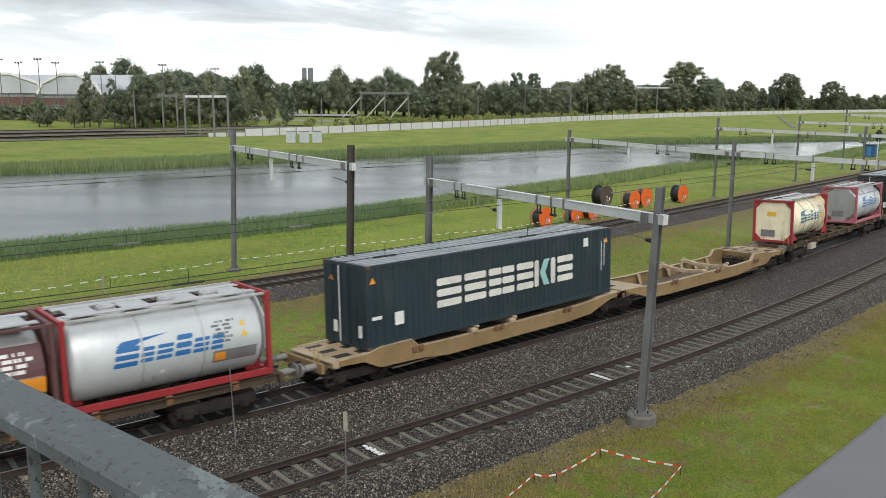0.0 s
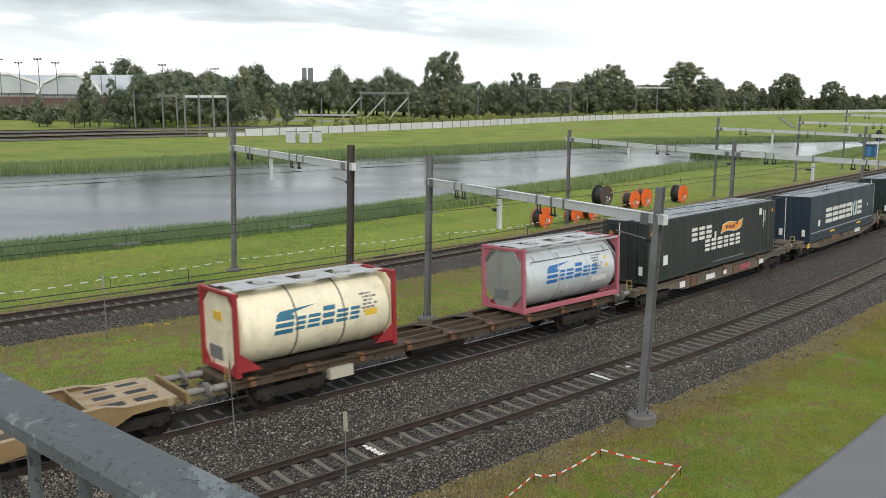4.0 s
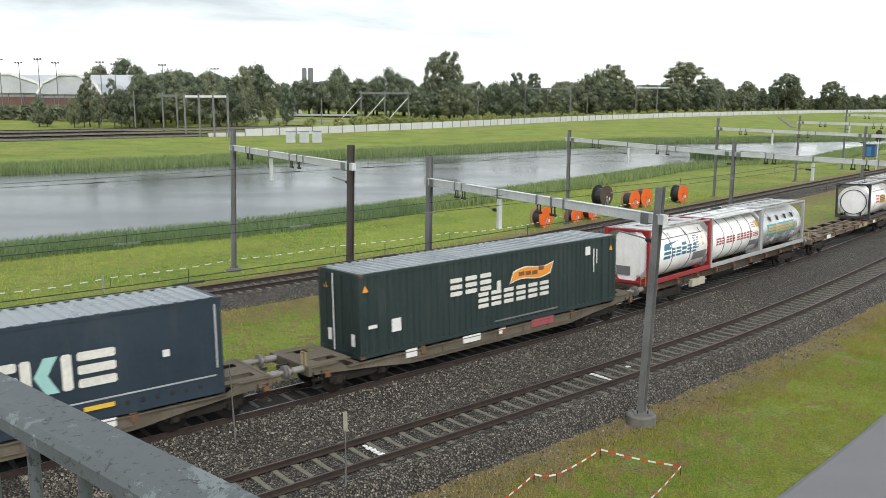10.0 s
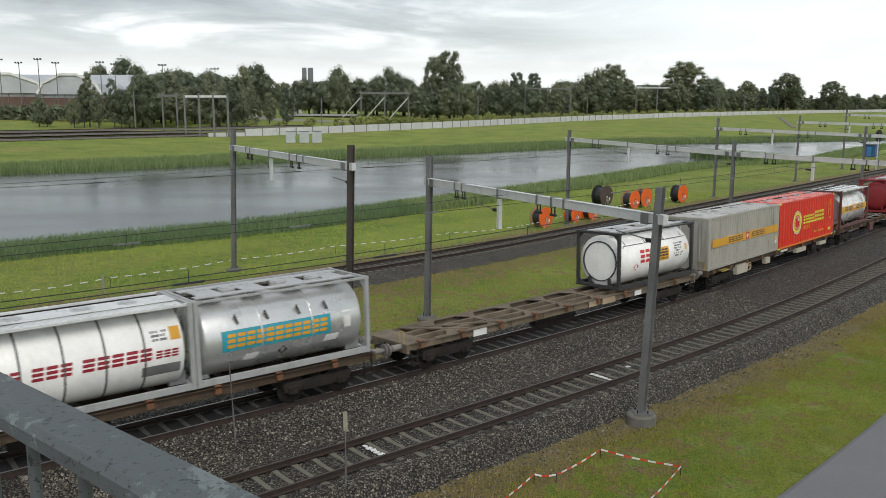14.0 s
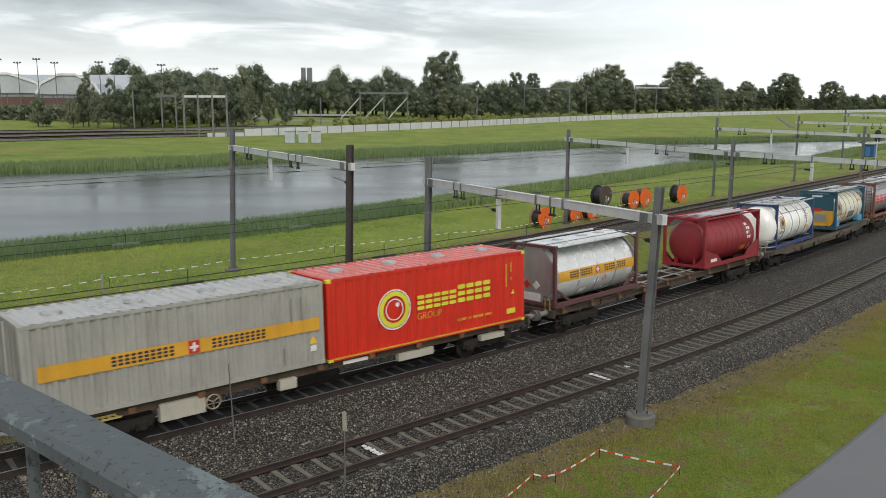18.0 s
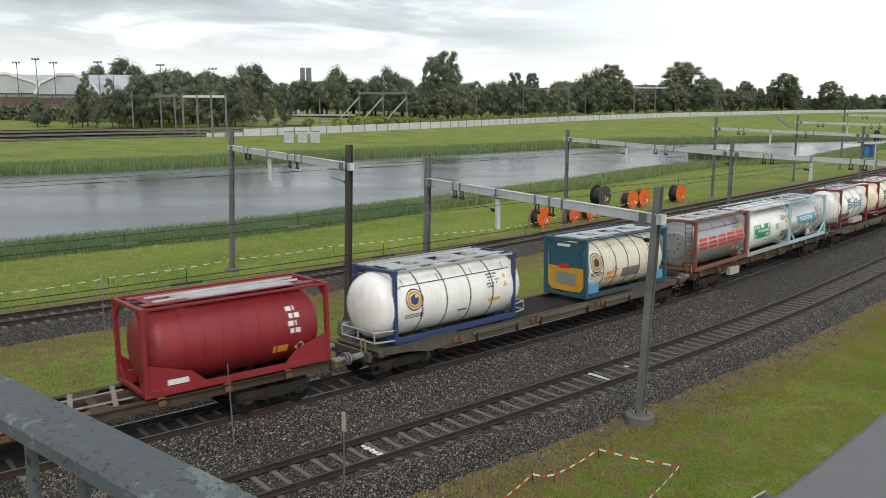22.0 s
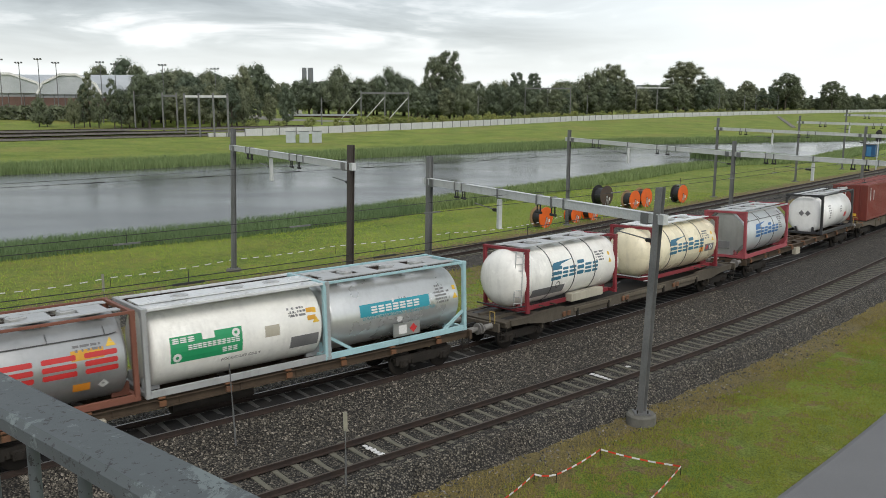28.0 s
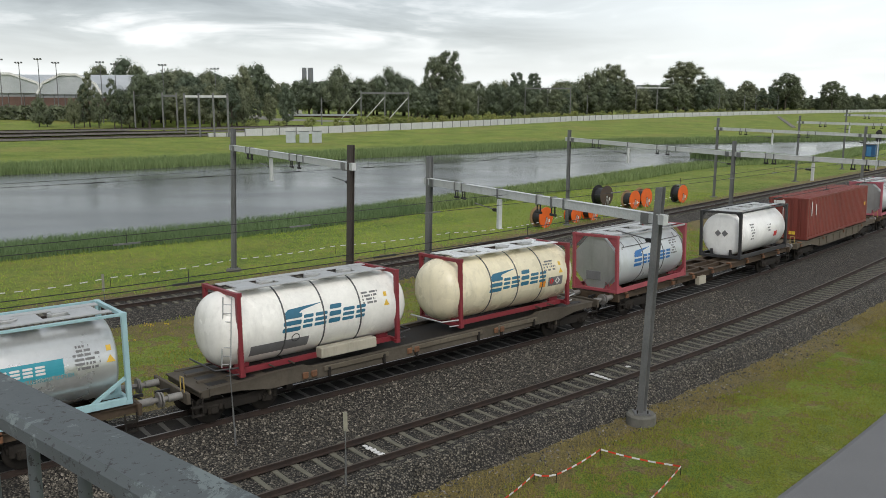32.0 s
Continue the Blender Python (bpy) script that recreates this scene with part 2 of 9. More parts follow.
def grass_build(nt, b):
    n1 = noise_node(nt, 0.11, 6, 0.6, "Generated")
    co = nt.nodes.new("ShaderNodeNewGeometry")
    for n in (n1,):
        nt.links.new(co.outputs["Position"], n.inputs["Vector"])
    n2 = nt.nodes.new("ShaderNodeTexNoise")
    n2.inputs["Scale"].default_value, n2.inputs["Detail"].default_value = 1.1, 8
    n2.inputs["Roughness"].default_value = 0.7
    nt.links.new(co.outputs["Position"], n2.inputs["Vector"])
    n3 = nt.nodes.new("ShaderNodeTexNoise")
    n3.inputs["Scale"].default_value, n3.inputs["Detail"].default_value = 14, 6
    n3.inputs["Roughness"].default_value = 0.75
    nt.links.new(co.outputs["Position"], n3.inputs["Vector"])
    c = mix_node(nt, ramp_node(nt, n1.outputs["Fac"], [(0.36, grey(0)), (0.64, grey(1))]).outputs["Color"], (0.180, 0.275, 0.044), (0.315, 0.400, 0.078))
    n4 = nt.nodes.new("ShaderNodeTexNoise")
    n4.inputs["Scale"].default_value, n4.inputs["Detail"].default_value = 0.045, 5
    n4.inputs["Roughness"].default_value = 0.65
    nt.links.new(co.outputs["Position"], n4.inputs["Vector"])
    c = mix_node(nt, ramp_node(nt, n4.outputs["Fac"], [(0.50, grey(0)), (0.66, grey(0.7))]).outputs["Color"], c, (0.335, 0.315, 0.092))
    dry = ramp_node(nt, n2.outputs["Fac"], [(0.50, grey(0)), (0.68, grey(0.7))]).outputs["Color"]
    c = mix_node(nt, dry, c, (0.32, 0.235, 0.068))
    at = nt.nodes.new("ShaderNodeAttribute")
    at.attribute_name = "dryness"
    edge = nt.nodes.new("ShaderNodeMath")
    edge.operation = "MULTIPLY_ADD"
    nt.links.new(n2.outputs["Fac"], edge.inputs[0])
    edge.inputs[1].default_value = 1.5
    nt.links.new(at.outputs["Fac"], edge.inputs[2])
    bare = ramp_node(nt, edge.outputs[0], [(0.95, grey(0)), (1.6, grey(0.85))]).outputs["Color"]
    c = mix_node(nt, bare, c, (0.25, 0.185, 0.095))
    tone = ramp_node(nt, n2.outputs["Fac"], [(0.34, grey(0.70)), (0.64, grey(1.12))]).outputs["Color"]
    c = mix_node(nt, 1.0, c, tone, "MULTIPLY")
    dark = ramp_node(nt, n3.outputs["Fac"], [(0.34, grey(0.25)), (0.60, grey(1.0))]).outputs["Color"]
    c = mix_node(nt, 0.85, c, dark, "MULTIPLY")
    nt.links.new(c, b.inputs["Base Color"])
    b.inputs["Roughness"].default_value = 0.85
    b.inputs["Specular IOR Level"].default_value = 0.2
    bump_node(nt, b, n3.outputs["Fac"], 0.9, 0.12)


def ballast_build(nt, b):
    co = nt.nodes.new("ShaderNodeNewGeometry")
    v = nt.nodes.new("ShaderNodeTexVoronoi")
    v.inputs["Scale"].default_value = 17.0
    nt.links.new(co.outputs["Position"], v.inputs["Vector"])
    n = nt.nodes.new("ShaderNodeTexNoise")
    n.inputs["Scale"].default_value, n.inputs["Detail"].default_value = 0.5, 6
    nt.links.new(co.outputs["Position"], n.inputs["Vector"])
    sep = nt.nodes.new("ShaderNodeSeparateColor")
    nt.links.new(v.outputs["Color"], sep.inputs[0])
    c = ramp_node(nt, sep.outputs[0], [(0.0, (0.034, 0.031, 0.027)), (0.35, (0.094, 0.085, 0.068)), (0.7, (0.168, 0.150, 0.119)), (1.0, (0.31, 0.281, 0.232))]).outputs["Color"]
    brown = ramp_node(nt, n.outputs["Fac"], [(0.45, grey(0)), (0.75, grey(0.45))]).outputs["Color"]
    c = mix_node(nt, brown, c, (0.060, 0.042, 0.028))
    # Shade between the stones is painted in: colour falls off towards cell edges.
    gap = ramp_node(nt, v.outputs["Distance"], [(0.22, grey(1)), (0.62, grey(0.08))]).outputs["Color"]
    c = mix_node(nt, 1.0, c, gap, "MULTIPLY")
    nt.links.new(c, b.inputs["Base Color"])
    b.inputs["Roughness"].default_value = 0.8
    inv = nt.nodes.new("ShaderNodeMath")
    inv.operation = "SUBTRACT"
    inv.inputs[0].default_value = 1.0
    nt.links.new(v.outputs["Distance"], inv.inputs[1])
    bump_node(nt, b, inv.outputs[0], 1.0, 0.05)


def water_build(nt, b):
    co = nt.nodes.new("ShaderNodeNewGeometry")
    mp = nt.nodes.new("ShaderNodeMapping")
    mp.inputs["Rotation"].default_value = (0, 0, radians(-40))
    mp.inputs["Scale"].default_value = (1.0, 2.2, 1.0)
    nt.links.new(co.outputs["Position"], mp.inputs["Vector"])
    n = nt.nodes.new("ShaderNodeTexNoise")
    n.inputs["Scale"].default_value, n.inputs["Detail"].default_value = 1.6, 5
    nt.links.new(mp.outputs[0], n.inputs["Vector"])
    n2 = nt.nodes.new("ShaderNodeTexNoise")
    n2.inputs["Scale"].default_value, n2.inputs["Detail"].default_value = 0.03, 3
    nt.links.new(mp.outputs[0], n2.inputs["Vector"])
    r = ramp_node(nt, n2.outputs["Fac"], [(0.4, grey(0.12)), (0.62, grey(0.22))])
    nt.links.new(r.outputs["Color"], b.inputs["Roughness"])
    b.inputs["Base Color"].default_value = (0.088, 0.094, 0.092, 1)
    b.inputs["IOR"].default_value = 1.33
    bump_node(nt, b, n.outputs["Fac"], 0.11, 0.05)


def asphalt_build(nt, b):
    n1, n2 = noise_node(nt, 0.4, 5), noise_node(nt, 60, 3)
    c = mix_node(nt, n1.outputs["Fac"], (0.125, 0.126, 0.13), (0.18, 0.181, 0.183))
    c = mix_node(nt, 0.4, c, ramp_node(nt, n2.outputs["Fac"], [(0.3, grey(0.4)), (0.7, grey(1.2))]).outputs["Color"], "MULTIPLY")
    nt.links.new(c, b.inputs["Base Color"])
    b.inputs["Roughness"].default_value = 0.55
    bump_node(nt, b, n2.outputs["Fac"], 0.3, 0.004)


def leaf_mat(name, c1, c2, rough=0.6, gloss=0.12):
    def build(nt, b):
        g = nt.nodes.new("ShaderNodeNewGeometry")
        n = noise_node(nt, 0.35, 3)
        f = nt.nodes.new("ShaderNodeMath")
        f.operation = "ADD"
        nt.links.new(g.outputs["Random Per Island"], f.inputs[0])
        nt.links.new(n.outputs["Fac"], f.inputs[1])
        c = mix_node(nt, ramp_node(nt, f.outputs[0], [(0.3, grey(0)), (0.98, grey(1))]).outputs["Color"], c1, c2)
        oi = nt.nodes.new("ShaderNodeObjectInfo")
        tint = ramp_node(nt, oi.outputs["Random"], [(0.0, (0.75, 0.82, 0.8)), (0.5, (1.0, 1.0, 0.9)), (1.0, (1.2, 1.12, 0.95))]).outputs["Color"]
        c = mix_node(nt, 1.0, c, tint, "MULTIPLY")
        nt.links.new(c, b.inputs["Base Color"])
        b.inputs["Roughness"].default_value = rough
        b.inputs["Specular IOR Level"].default_value = gloss
    return material(name, build)


GRASS = material("meadow_grass", grass_build)
BALLAST = material("crushed_stone", ballast_build)
WATER = material("canal_water", water_build)
ASPHALT = material("asphalt", asphalt_build)
BLADE = leaf_mat("grass_blades", (0.118, 0.158, 0.018), (0.300, 0.318, 0.046))
MEADOWBLADE = leaf_mat("meadow_blades", (0.155, 0.27, 0.036), (0.33, 0.43, 0.080))
DRYBLADE = leaf_mat("dry_grass", (0.22, 0.165, 0.055), (0.36, 0.28, 0.10))
REED = leaf_mat("reed_leaves", (0.080, 0.132, 0.056), (0.190, 0.262, 0.125))
# Pale greyish leaf colour and raised gloss stand in for haze over distance.
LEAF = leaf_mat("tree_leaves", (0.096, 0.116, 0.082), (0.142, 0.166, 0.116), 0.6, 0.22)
SHRUBLEAF = leaf_mat("shrub_leaves", (0.14, 0.17, 0.055), (0.27, 0.29, 0.10), 0.5, 0.3)
BARK = mixed("bark", (0.09, 0.075, 0.06), (0.05, 0.042, 0.035), 1.5, 0.9)
CONCRETE = mixed("concrete", (0.20, 0.19, 0.175), (0.27, 0.26, 0.24), 1.2, 0.85, 0, 20, 0.3, (0.12, 0.10, 0.08), 0.5)
SLEEPER = mixed("sleeper_concrete", (0.125, 0.120, 0.092), (0.19, 0.182, 0.142), 1.5, 0.85, 0, 25, 0.3, (0.09, 0.07, 0.05), 0.6)
FARBED = mixed("far_ballast", (0.15, 0.14, 0.13), (0.22, 0.21, 0.195), 1.0, 0.9, 0, 8, 0.2)
FOOTING = mixed("grimy_footing", (0.115, 0.112, 0.095), (0.17, 0.165, 0.145), 2.0, 0.9, 0, 20, 0.3, (0.06, 0.065, 0.04), 0.6)
DARKSLEEPER = mixed("grimy_sleeper", (0.11, 0.105, 0.095), (0.18, 0.172, 0.155), 1.5, 0.85, 0, 25, 0.3, (0.05, 0.04, 0.03), 0.7)
RUST = mixed("rusty_rail", (0.045, 0.028, 0.021), (0.028, 0.021, 0.018), 2.0, 0.75, 0.1, 30, 0.2)
RAILTOP = mixed("polished_rail", (0.28, 0.26, 0.25), (0.36, 0.34, 0.33), 3.0, 0.35, 0.9, 30, 0.05)
DULLTOP = mixed("dull_rail_top", (0.085, 0.066, 0.054), (0.125, 0.105, 0.092), 3.0, 0.45, 0.5, 30, 0.05)
GALV = mixed("galvanised_steel", (0.15, 0.155, 0.155), (0.21, 0.215, 0.215), 1.0, 0.5, 0.3, 16, 0.1, (0.14, 0.13, 0.12), 0.4, True)
BROWNPOLE = mixed("brown_steel", (0.060, 0.050, 0.045), (0.085, 0.072, 0.064), 1.0, 0.6, 0.2, 16, 0.1)
BEAMWHITE = mixed("pale_beam", (0.56, 0.58, 0.58), (0.66, 0.68, 0.68), 1.0, 0.5, 0.1, 16, 0.05, (0.30, 0.29, 0.27), 0.5, True)
BLACKISH = mixed("black_steel", (0.020, 0.020, 0.021), (0.035, 0.034, 0.033), 2.0, 0.6, 0.2, 20, 0.1)
WIRE = mixed("wire", (0.03, 0.03, 0.032), (0.05, 0.05, 0.05), 2.0, 0.6, 0.3)

# ---- ground: one sheet, with the canal's bed in it ----
PSI = 0.83
CU, SU = math.cos(PSI), math.sin(PSI)


def to_xy(u, v):
    return u * CU - v * SU, u * SU + v * CU


BANK_U = [-600, 0, 23, 41, 73, 102, 131, 148, 158, 173, 222, 266, 330, 900]
BANK_V = [69, 67, 65, 62, 63, 66, 69.5, 69, 62, 59, 65.5, 67.5, 69, 75]
FAR_U = [-600, 0, 49, 65, 88, 115, 143, 176, 226, 253, 286, 312, 340, 900]
FAR_V = [160, 146, 139, 136, 135, 132, 129, 127, 122, 109, 96, 84, 78, 78]
WALL_U = [-600, 140, 152, 177, 230, 320, 419, 612, 900, 2500]
WALL_V = [226, 226, 220, 210, 206, 214, 213, 220, 226, 260]
WALL_Z = [0.0, 0.0, 0.1, 0.8, 1.8, 3.0, 4.2, 5.2, 6.0, 6.0]


def ground_height(x, y):
    x, y = np.atleast_1d(x).astype(float), np.atleast_1d(y).astype(float)
    u, v = x * CU + y * SU, -x * SU + y * CU
    off, way = lateral(x, y)
    z = np.interp(off, [-400, -40, -13.4, -11.5, -8.0, -7.0, 2.4, 3.6, 6, 12, 14.5, 19.0, 21, 24, 45], [-0.9, -0.9, -0.90, -0.82, -0.80, -0.76, -0.55, -0.62, -0.75, -0.75, -0.6, -0.6, -0.62, -0.70, -1.15])
    b0, b1 = np.interp(u, BANK_U, BANK_V), np.interp(u, FAR_U, FAR_V)
    wv, wz = np.interp(u, WALL_U, WALL_V), np.interp(u, WALL_U, WALL_Z)
    z = np.where(v > b0 - 6, np.interp(v - b0, [-6, 0, 2.5], [0, 0, 1]) * (-3.0 - z) + z, z)
    w = np.clip((v - b1) / np.maximum(wv - 3 - b1, 1), 0, 1)
    zf = -1.25 + (wz + 1.05) * np.clip(w * 1.0, 0, 1) ** 1.15
    zf = np.where(v > wv + 15, np.interp(v - wv, [15, 140, 500], [0.25, 4.2, 6.0]) + wz * np.interp(v - wv, [15, 80], [0.9, 0.0]), zf)
    z = np.where(v > b1 - 2.5, np.interp(v - b1, [-2.5, 0, 3], [-3.0, -1.5, 0]) * (v < b1 + 3) + np.where(v >= b1, zf, 0) * np.where(v < b1, 0, 1), z)
    # far railway bank where it comes in from the side
    rise = np.interp(v, [220, 228, 242, 262, 300], [0, 0.0, 2.0, 1.8, 0.2]) * np.interp(u, [120, 190], [1, 0])
    z = np.where(v > 215, np.maximum(z, rise - 0.3), z)
    z += np.where((off > 22) | ((off < -8) & (off > -12)), 0.05 * np.sin(x * 0.9 + 1.7 * np.sin(y * 0.4)) * np.sin(y * 0.7), 0)
    return z


def spread(*spans):
    out = []
    for a, b, step in spans:
        out.extend(np.arange(a, b, step))
    return np.array(out + [spans[-1][1]])


def build_ground():
    us = spread((-3200, -600, 200), (-600, -60, 20), (-60, 60, 1.5), (60, 180, 2.5), (180, 420, 6), (420, 1000, 30), (1000, 4200, 200))
    vs = spread((-2600, -200, 200), (-200, -40, 12), (-40, 30, 0.8), (30, 60, 2), (60, 84, 1.0), (84, 118, 6), (118, 165, 2), (165, 330, 5), (330, 800, 40), (800, 4200, 200))
    uu, vv = np.meshgrid(us, vs, indexing="ij")
    x, y = to_xy(uu.ravel(), vv.ravel())
    z = ground_height(x, y)
    nv = len(vs)
    i, j = np.meshgrid(np.arange(len(us) - 1), np.arange(nv - 1), indexing="ij")
    a = (i * nv + j).ravel()
    me = bpy.data.meshes.new("ground")
    me.from_pydata(np.stack([x, y, z], 1).tolist(), [], np.stack([a, a + nv, a + nv + 1, a + 1], 1).tolist())
    me.polygons.foreach_set("use_smooth", [True] * len(me.polygons))
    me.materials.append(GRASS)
    me.update()
    off, way = lateral(x, y)
    dry = np.interp(off, [-14.0, -13.0, -9.0, -8.0, -7.0, 2.5, 3.6, 6.0, 9.0, 12.0, 14.0, 20.5, 22.0], [0.0, 0.12, 0.19, 0.50, 0.66, 0.7, 0.36, 0.20, 0.14, 0.22, 0.45, 0.45, 0.0])
    dry += 0.5 * np.exp(-((off + 8.0) / 0.4) ** 2) * np.interp(way, [9, 13, 24, 34], [0.0, 1.0, 1.0, 0.3])
    me.attributes.new("dryness", "FLOAT", "POINT").data.foreach_set("value", dry.astype(np.float32))
    tagged(new("ground", me), "green meadow ground with dry patches beside the tracks", "ground", kind="structure")


build_ground()


def build_water():
    us = spread((-600, 900, 15))
    g = Geo()
    top, bot = [], []
    for u in us:
        a, b = np.interp(u, BANK_U, BANK_V) - 1.5, np.interp(u, FAR_U, FAR_V) + 2.0
        top.append((*to_xy(u, a), -1.5))
        bot.append((*to_xy(u, b), -1.5))
    n = len(us)
    g.add(top + bot, [(i, i + 1, n + i + 1, n + i) for i in range(n - 1)])
    tagged(new("water", g.mesh("water", WATER)), "calm grey canal water reflecting the overcast sky", "canal", kind="structure")


build_water()


# ---- tracks ----
def line_path(s0, s1, step, off, z=0.0):
    out = []
    for s in np.arange(s0, s1 + 0.01, step):
        x, y, a = on_line(s, off)
        out.append((x, y, z, a))
    return out


RAIL_PROFILE = [(-0.075, -0.172), (0.075, -0.172), (0.075, -0.155), (0.012, -0.13), (0.012, -0.045), (0.036, -0.035), (0.036, -0.004), (-0.036, -0.004), (-0.036, -0.035), (-0.012, -0.045), (-0.012, -0.13), (-0.075, -0.155)]


def sleeper_mesh(mat):
    g = Geo()
    ys = [-1.26, -0.95, -0.45, 0.0, 0.45, 0.95, 1.26]
    tops = [0.0, 0.0, -0.035, -0.05, -0.035, 0.0, 0.0]
    wid = [0.11, 0.115, 0.09, 0.08, 0.09, 0.115, 0.11]
    v, f = [], []
    for yy, t, w in zip(ys, tops, wid):
        v += [(-w, yy, -0.2), (w, yy, -0.2), (w * 0.82, yy, t), (-w * 0.82, yy, t)]
    for k in range(len(ys) - 1):
        for i in range(4):
            j = (i + 1) % 4
            f.append((4 * k + i, 4 * k + j, 4 * k + 4 + j, 4 * k + 4 + i))
    f += [(3, 2, 1, 0), (len(v) - 4, len(v) - 3, len(v) - 2, len(v) - 1)]
    g.add(v, f)
    return g.mesh("sleeper", mat)


def build_track(name, off, z, cant, s0, s1, mat, label, nearest):
    track = thing(name, pose(0, 0, 0), label, "railway track", "railway tracks", "structure")
    for sd in (-0.7535, 0.7535):
        rz = z - sd * math.tan(cant)
        part("rail", Geo().sweep(line_path(s0, s1, 2.0, off + sd, rz), RAIL_PROFILE), RUST, track)
        part("rail_head", Geo().sweep(line_path(s0, s1, 2.0, off + sd, rz), [(-0.034, -0.004), (0.034, -0.004), (0.028, 0.0), (-0.028, 0.0)]), DULLTOP if mat is SLEEPER else RAILTOP, track, "worn running surface")
    me = sleeper_mesh(mat)
    rnd = random.Random(name)
    n = 0
    rest = Geo()
    for s in np.arange(s0 + 0.3, s1, 0.6):
        x, y, a = on_line(s, off)
        m = Matrix.Translation((x, y, z - 0.178)) @ Matrix.Rotation(a + rnd.uniform(-0.01, 0.01), 4, "Z") @ Matrix.Rotation(-cant, 4, "X")
        if nearest[0] <= s <= nearest[1]:
            ob = new("sleeper", me)
            ob.parent = track
            ob.matrix_local = m
        else:
            rest.add([m @ v.co for v in me.vertices], [tuple(p.vertices) for p in me.polygons])
    ob = part("far_sleepers", rest, mat, track)
    ob["kind"] = "stuff"
    return track


def sheet(path_rows, name, mat, label, category):
    """A strip of ground cover: rows of equally long lists of points."""
    g = Geo()
    m = len(path_rows[0])
    v = [p for r in path_rows for p in r]
    f = [(m * k + i, m * (k + 1) + i, m * (k + 1) + i + 1, m * k + i + 1) for k in range(len(path_rows) - 1) for i in range(m - 1)]
    g.add(v, f)
    return tagged(new(name, g.mesh(name, mat)), label, category, kind="structure")


def bed(name, profile, s0, s1, label, mat=BALLAST):
    rows = []
    rnd = random.Random(name)
    for s in np.arange(s0, s1, 0.5 if s1 < 300 else 1.5):
        r = []
        for o, z in profile:
            x, y, a = on_line(s, o + (rnd.uniform(-0.12, 0.12) if z < -0.4 else 0))
            r.append((x, y, z + rnd.uniform(-0.015, 0.015)))
        rows.append(r)
    return sheet(rows, name, mat, label, "ballast")


DARKSTONE = mixed("dark_crushed_stone", (0.016, 0.014, 0.012), (0.036, 0.031, 0.026), 1.2, 0.9, 0.0, 22, 1.0, (0.06, 0.05, 0.04), 0.4, False, 0.7)
# A sheet of darker stone between the freight rails; its name seeds the jitter.
bed("oily_ballast", [(-0.73, -0.185), (-0.35, -0.212), (0, -0.232), (0.35, -0.240), (0.73, -0.243)], -60, 260, "dark crushed stone between the freight rails", DARKSTONE)
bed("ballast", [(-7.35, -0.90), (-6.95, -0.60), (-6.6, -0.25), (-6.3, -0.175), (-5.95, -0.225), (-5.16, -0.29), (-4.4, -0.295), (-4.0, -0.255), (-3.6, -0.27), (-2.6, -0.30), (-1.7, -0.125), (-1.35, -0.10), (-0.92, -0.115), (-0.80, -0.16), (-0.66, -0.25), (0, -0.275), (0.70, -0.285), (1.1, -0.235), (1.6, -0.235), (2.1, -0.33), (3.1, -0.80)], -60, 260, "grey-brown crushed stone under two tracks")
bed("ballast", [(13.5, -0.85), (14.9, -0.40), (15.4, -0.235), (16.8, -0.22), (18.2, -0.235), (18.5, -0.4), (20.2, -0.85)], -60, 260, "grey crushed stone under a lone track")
build_track("railway_track", NEAR_OFF, -0.046, CANT, -60, 260, SLEEPER, "empty curved track on pale concrete sleepers", (-6, 62))
build_track("railway_track", 0.0, 0.0, CANT, -420, 560, DARKSLEEPER, "curved freight track on grimy sleepers", (-8, 62))
build_track("railway_track", THIRD_OFF, 0.0, 0.0, -60, 260, SLEEPER, "lone track beyond a strip of grass", (-8, 80))


def build_road():
    rows = []
    for s in list(np.arange(-240, -60, 6.0)) + list(np.arange(-60, 120, 1.0)) + list(np.arange(120, 420, 6.0)):
        o0 = float(np.interp(s, [-240, 0, 8, 17, 40, 420], [-13.5, -13.5, -13.35, -12.75, -12.6, -12.6]))
        r = []
        for o in (o0, o0 - 0.15, o0 - 2.7, o0 - 5.2, o0 - 5.4):
            x, y, a = on_line(s, o)
            r.append((x, y, -0.775 + (0.02 if abs(o - o0 + 2.7) < 1 else 0.0) - (0.06 if o in (o0, o0 - 5.4) else 0)))
        rows.append(r)
    sheet(rows, "road", ASPHALT, "grey asphalt service road along the grass verge", "road")


build_road()

# ---- the train ----
MOVING = []        # (thing, centre along the train, half distance of the bogies, shift on its wagon, height over its deck)


def vehicle_pose(a, b, t):
    """Pose of a wagon whose centre stood at a at the start, with bogies b metres off its centre."""
    s = a - travelled(t)
    x0, y0, _ = on_line(s - b)
    x1, y1, _ = on_line(s + b)
    h = math.atan2(y1 - y0, x1 - x0)
    return Matrix.Translation(((x0 + x1) / 2, (y0 + y1) / 2, 0)) @ Matrix.Rotation(h, 4, "Z") @ Matrix.Rotation(-CANT, 4, "X")


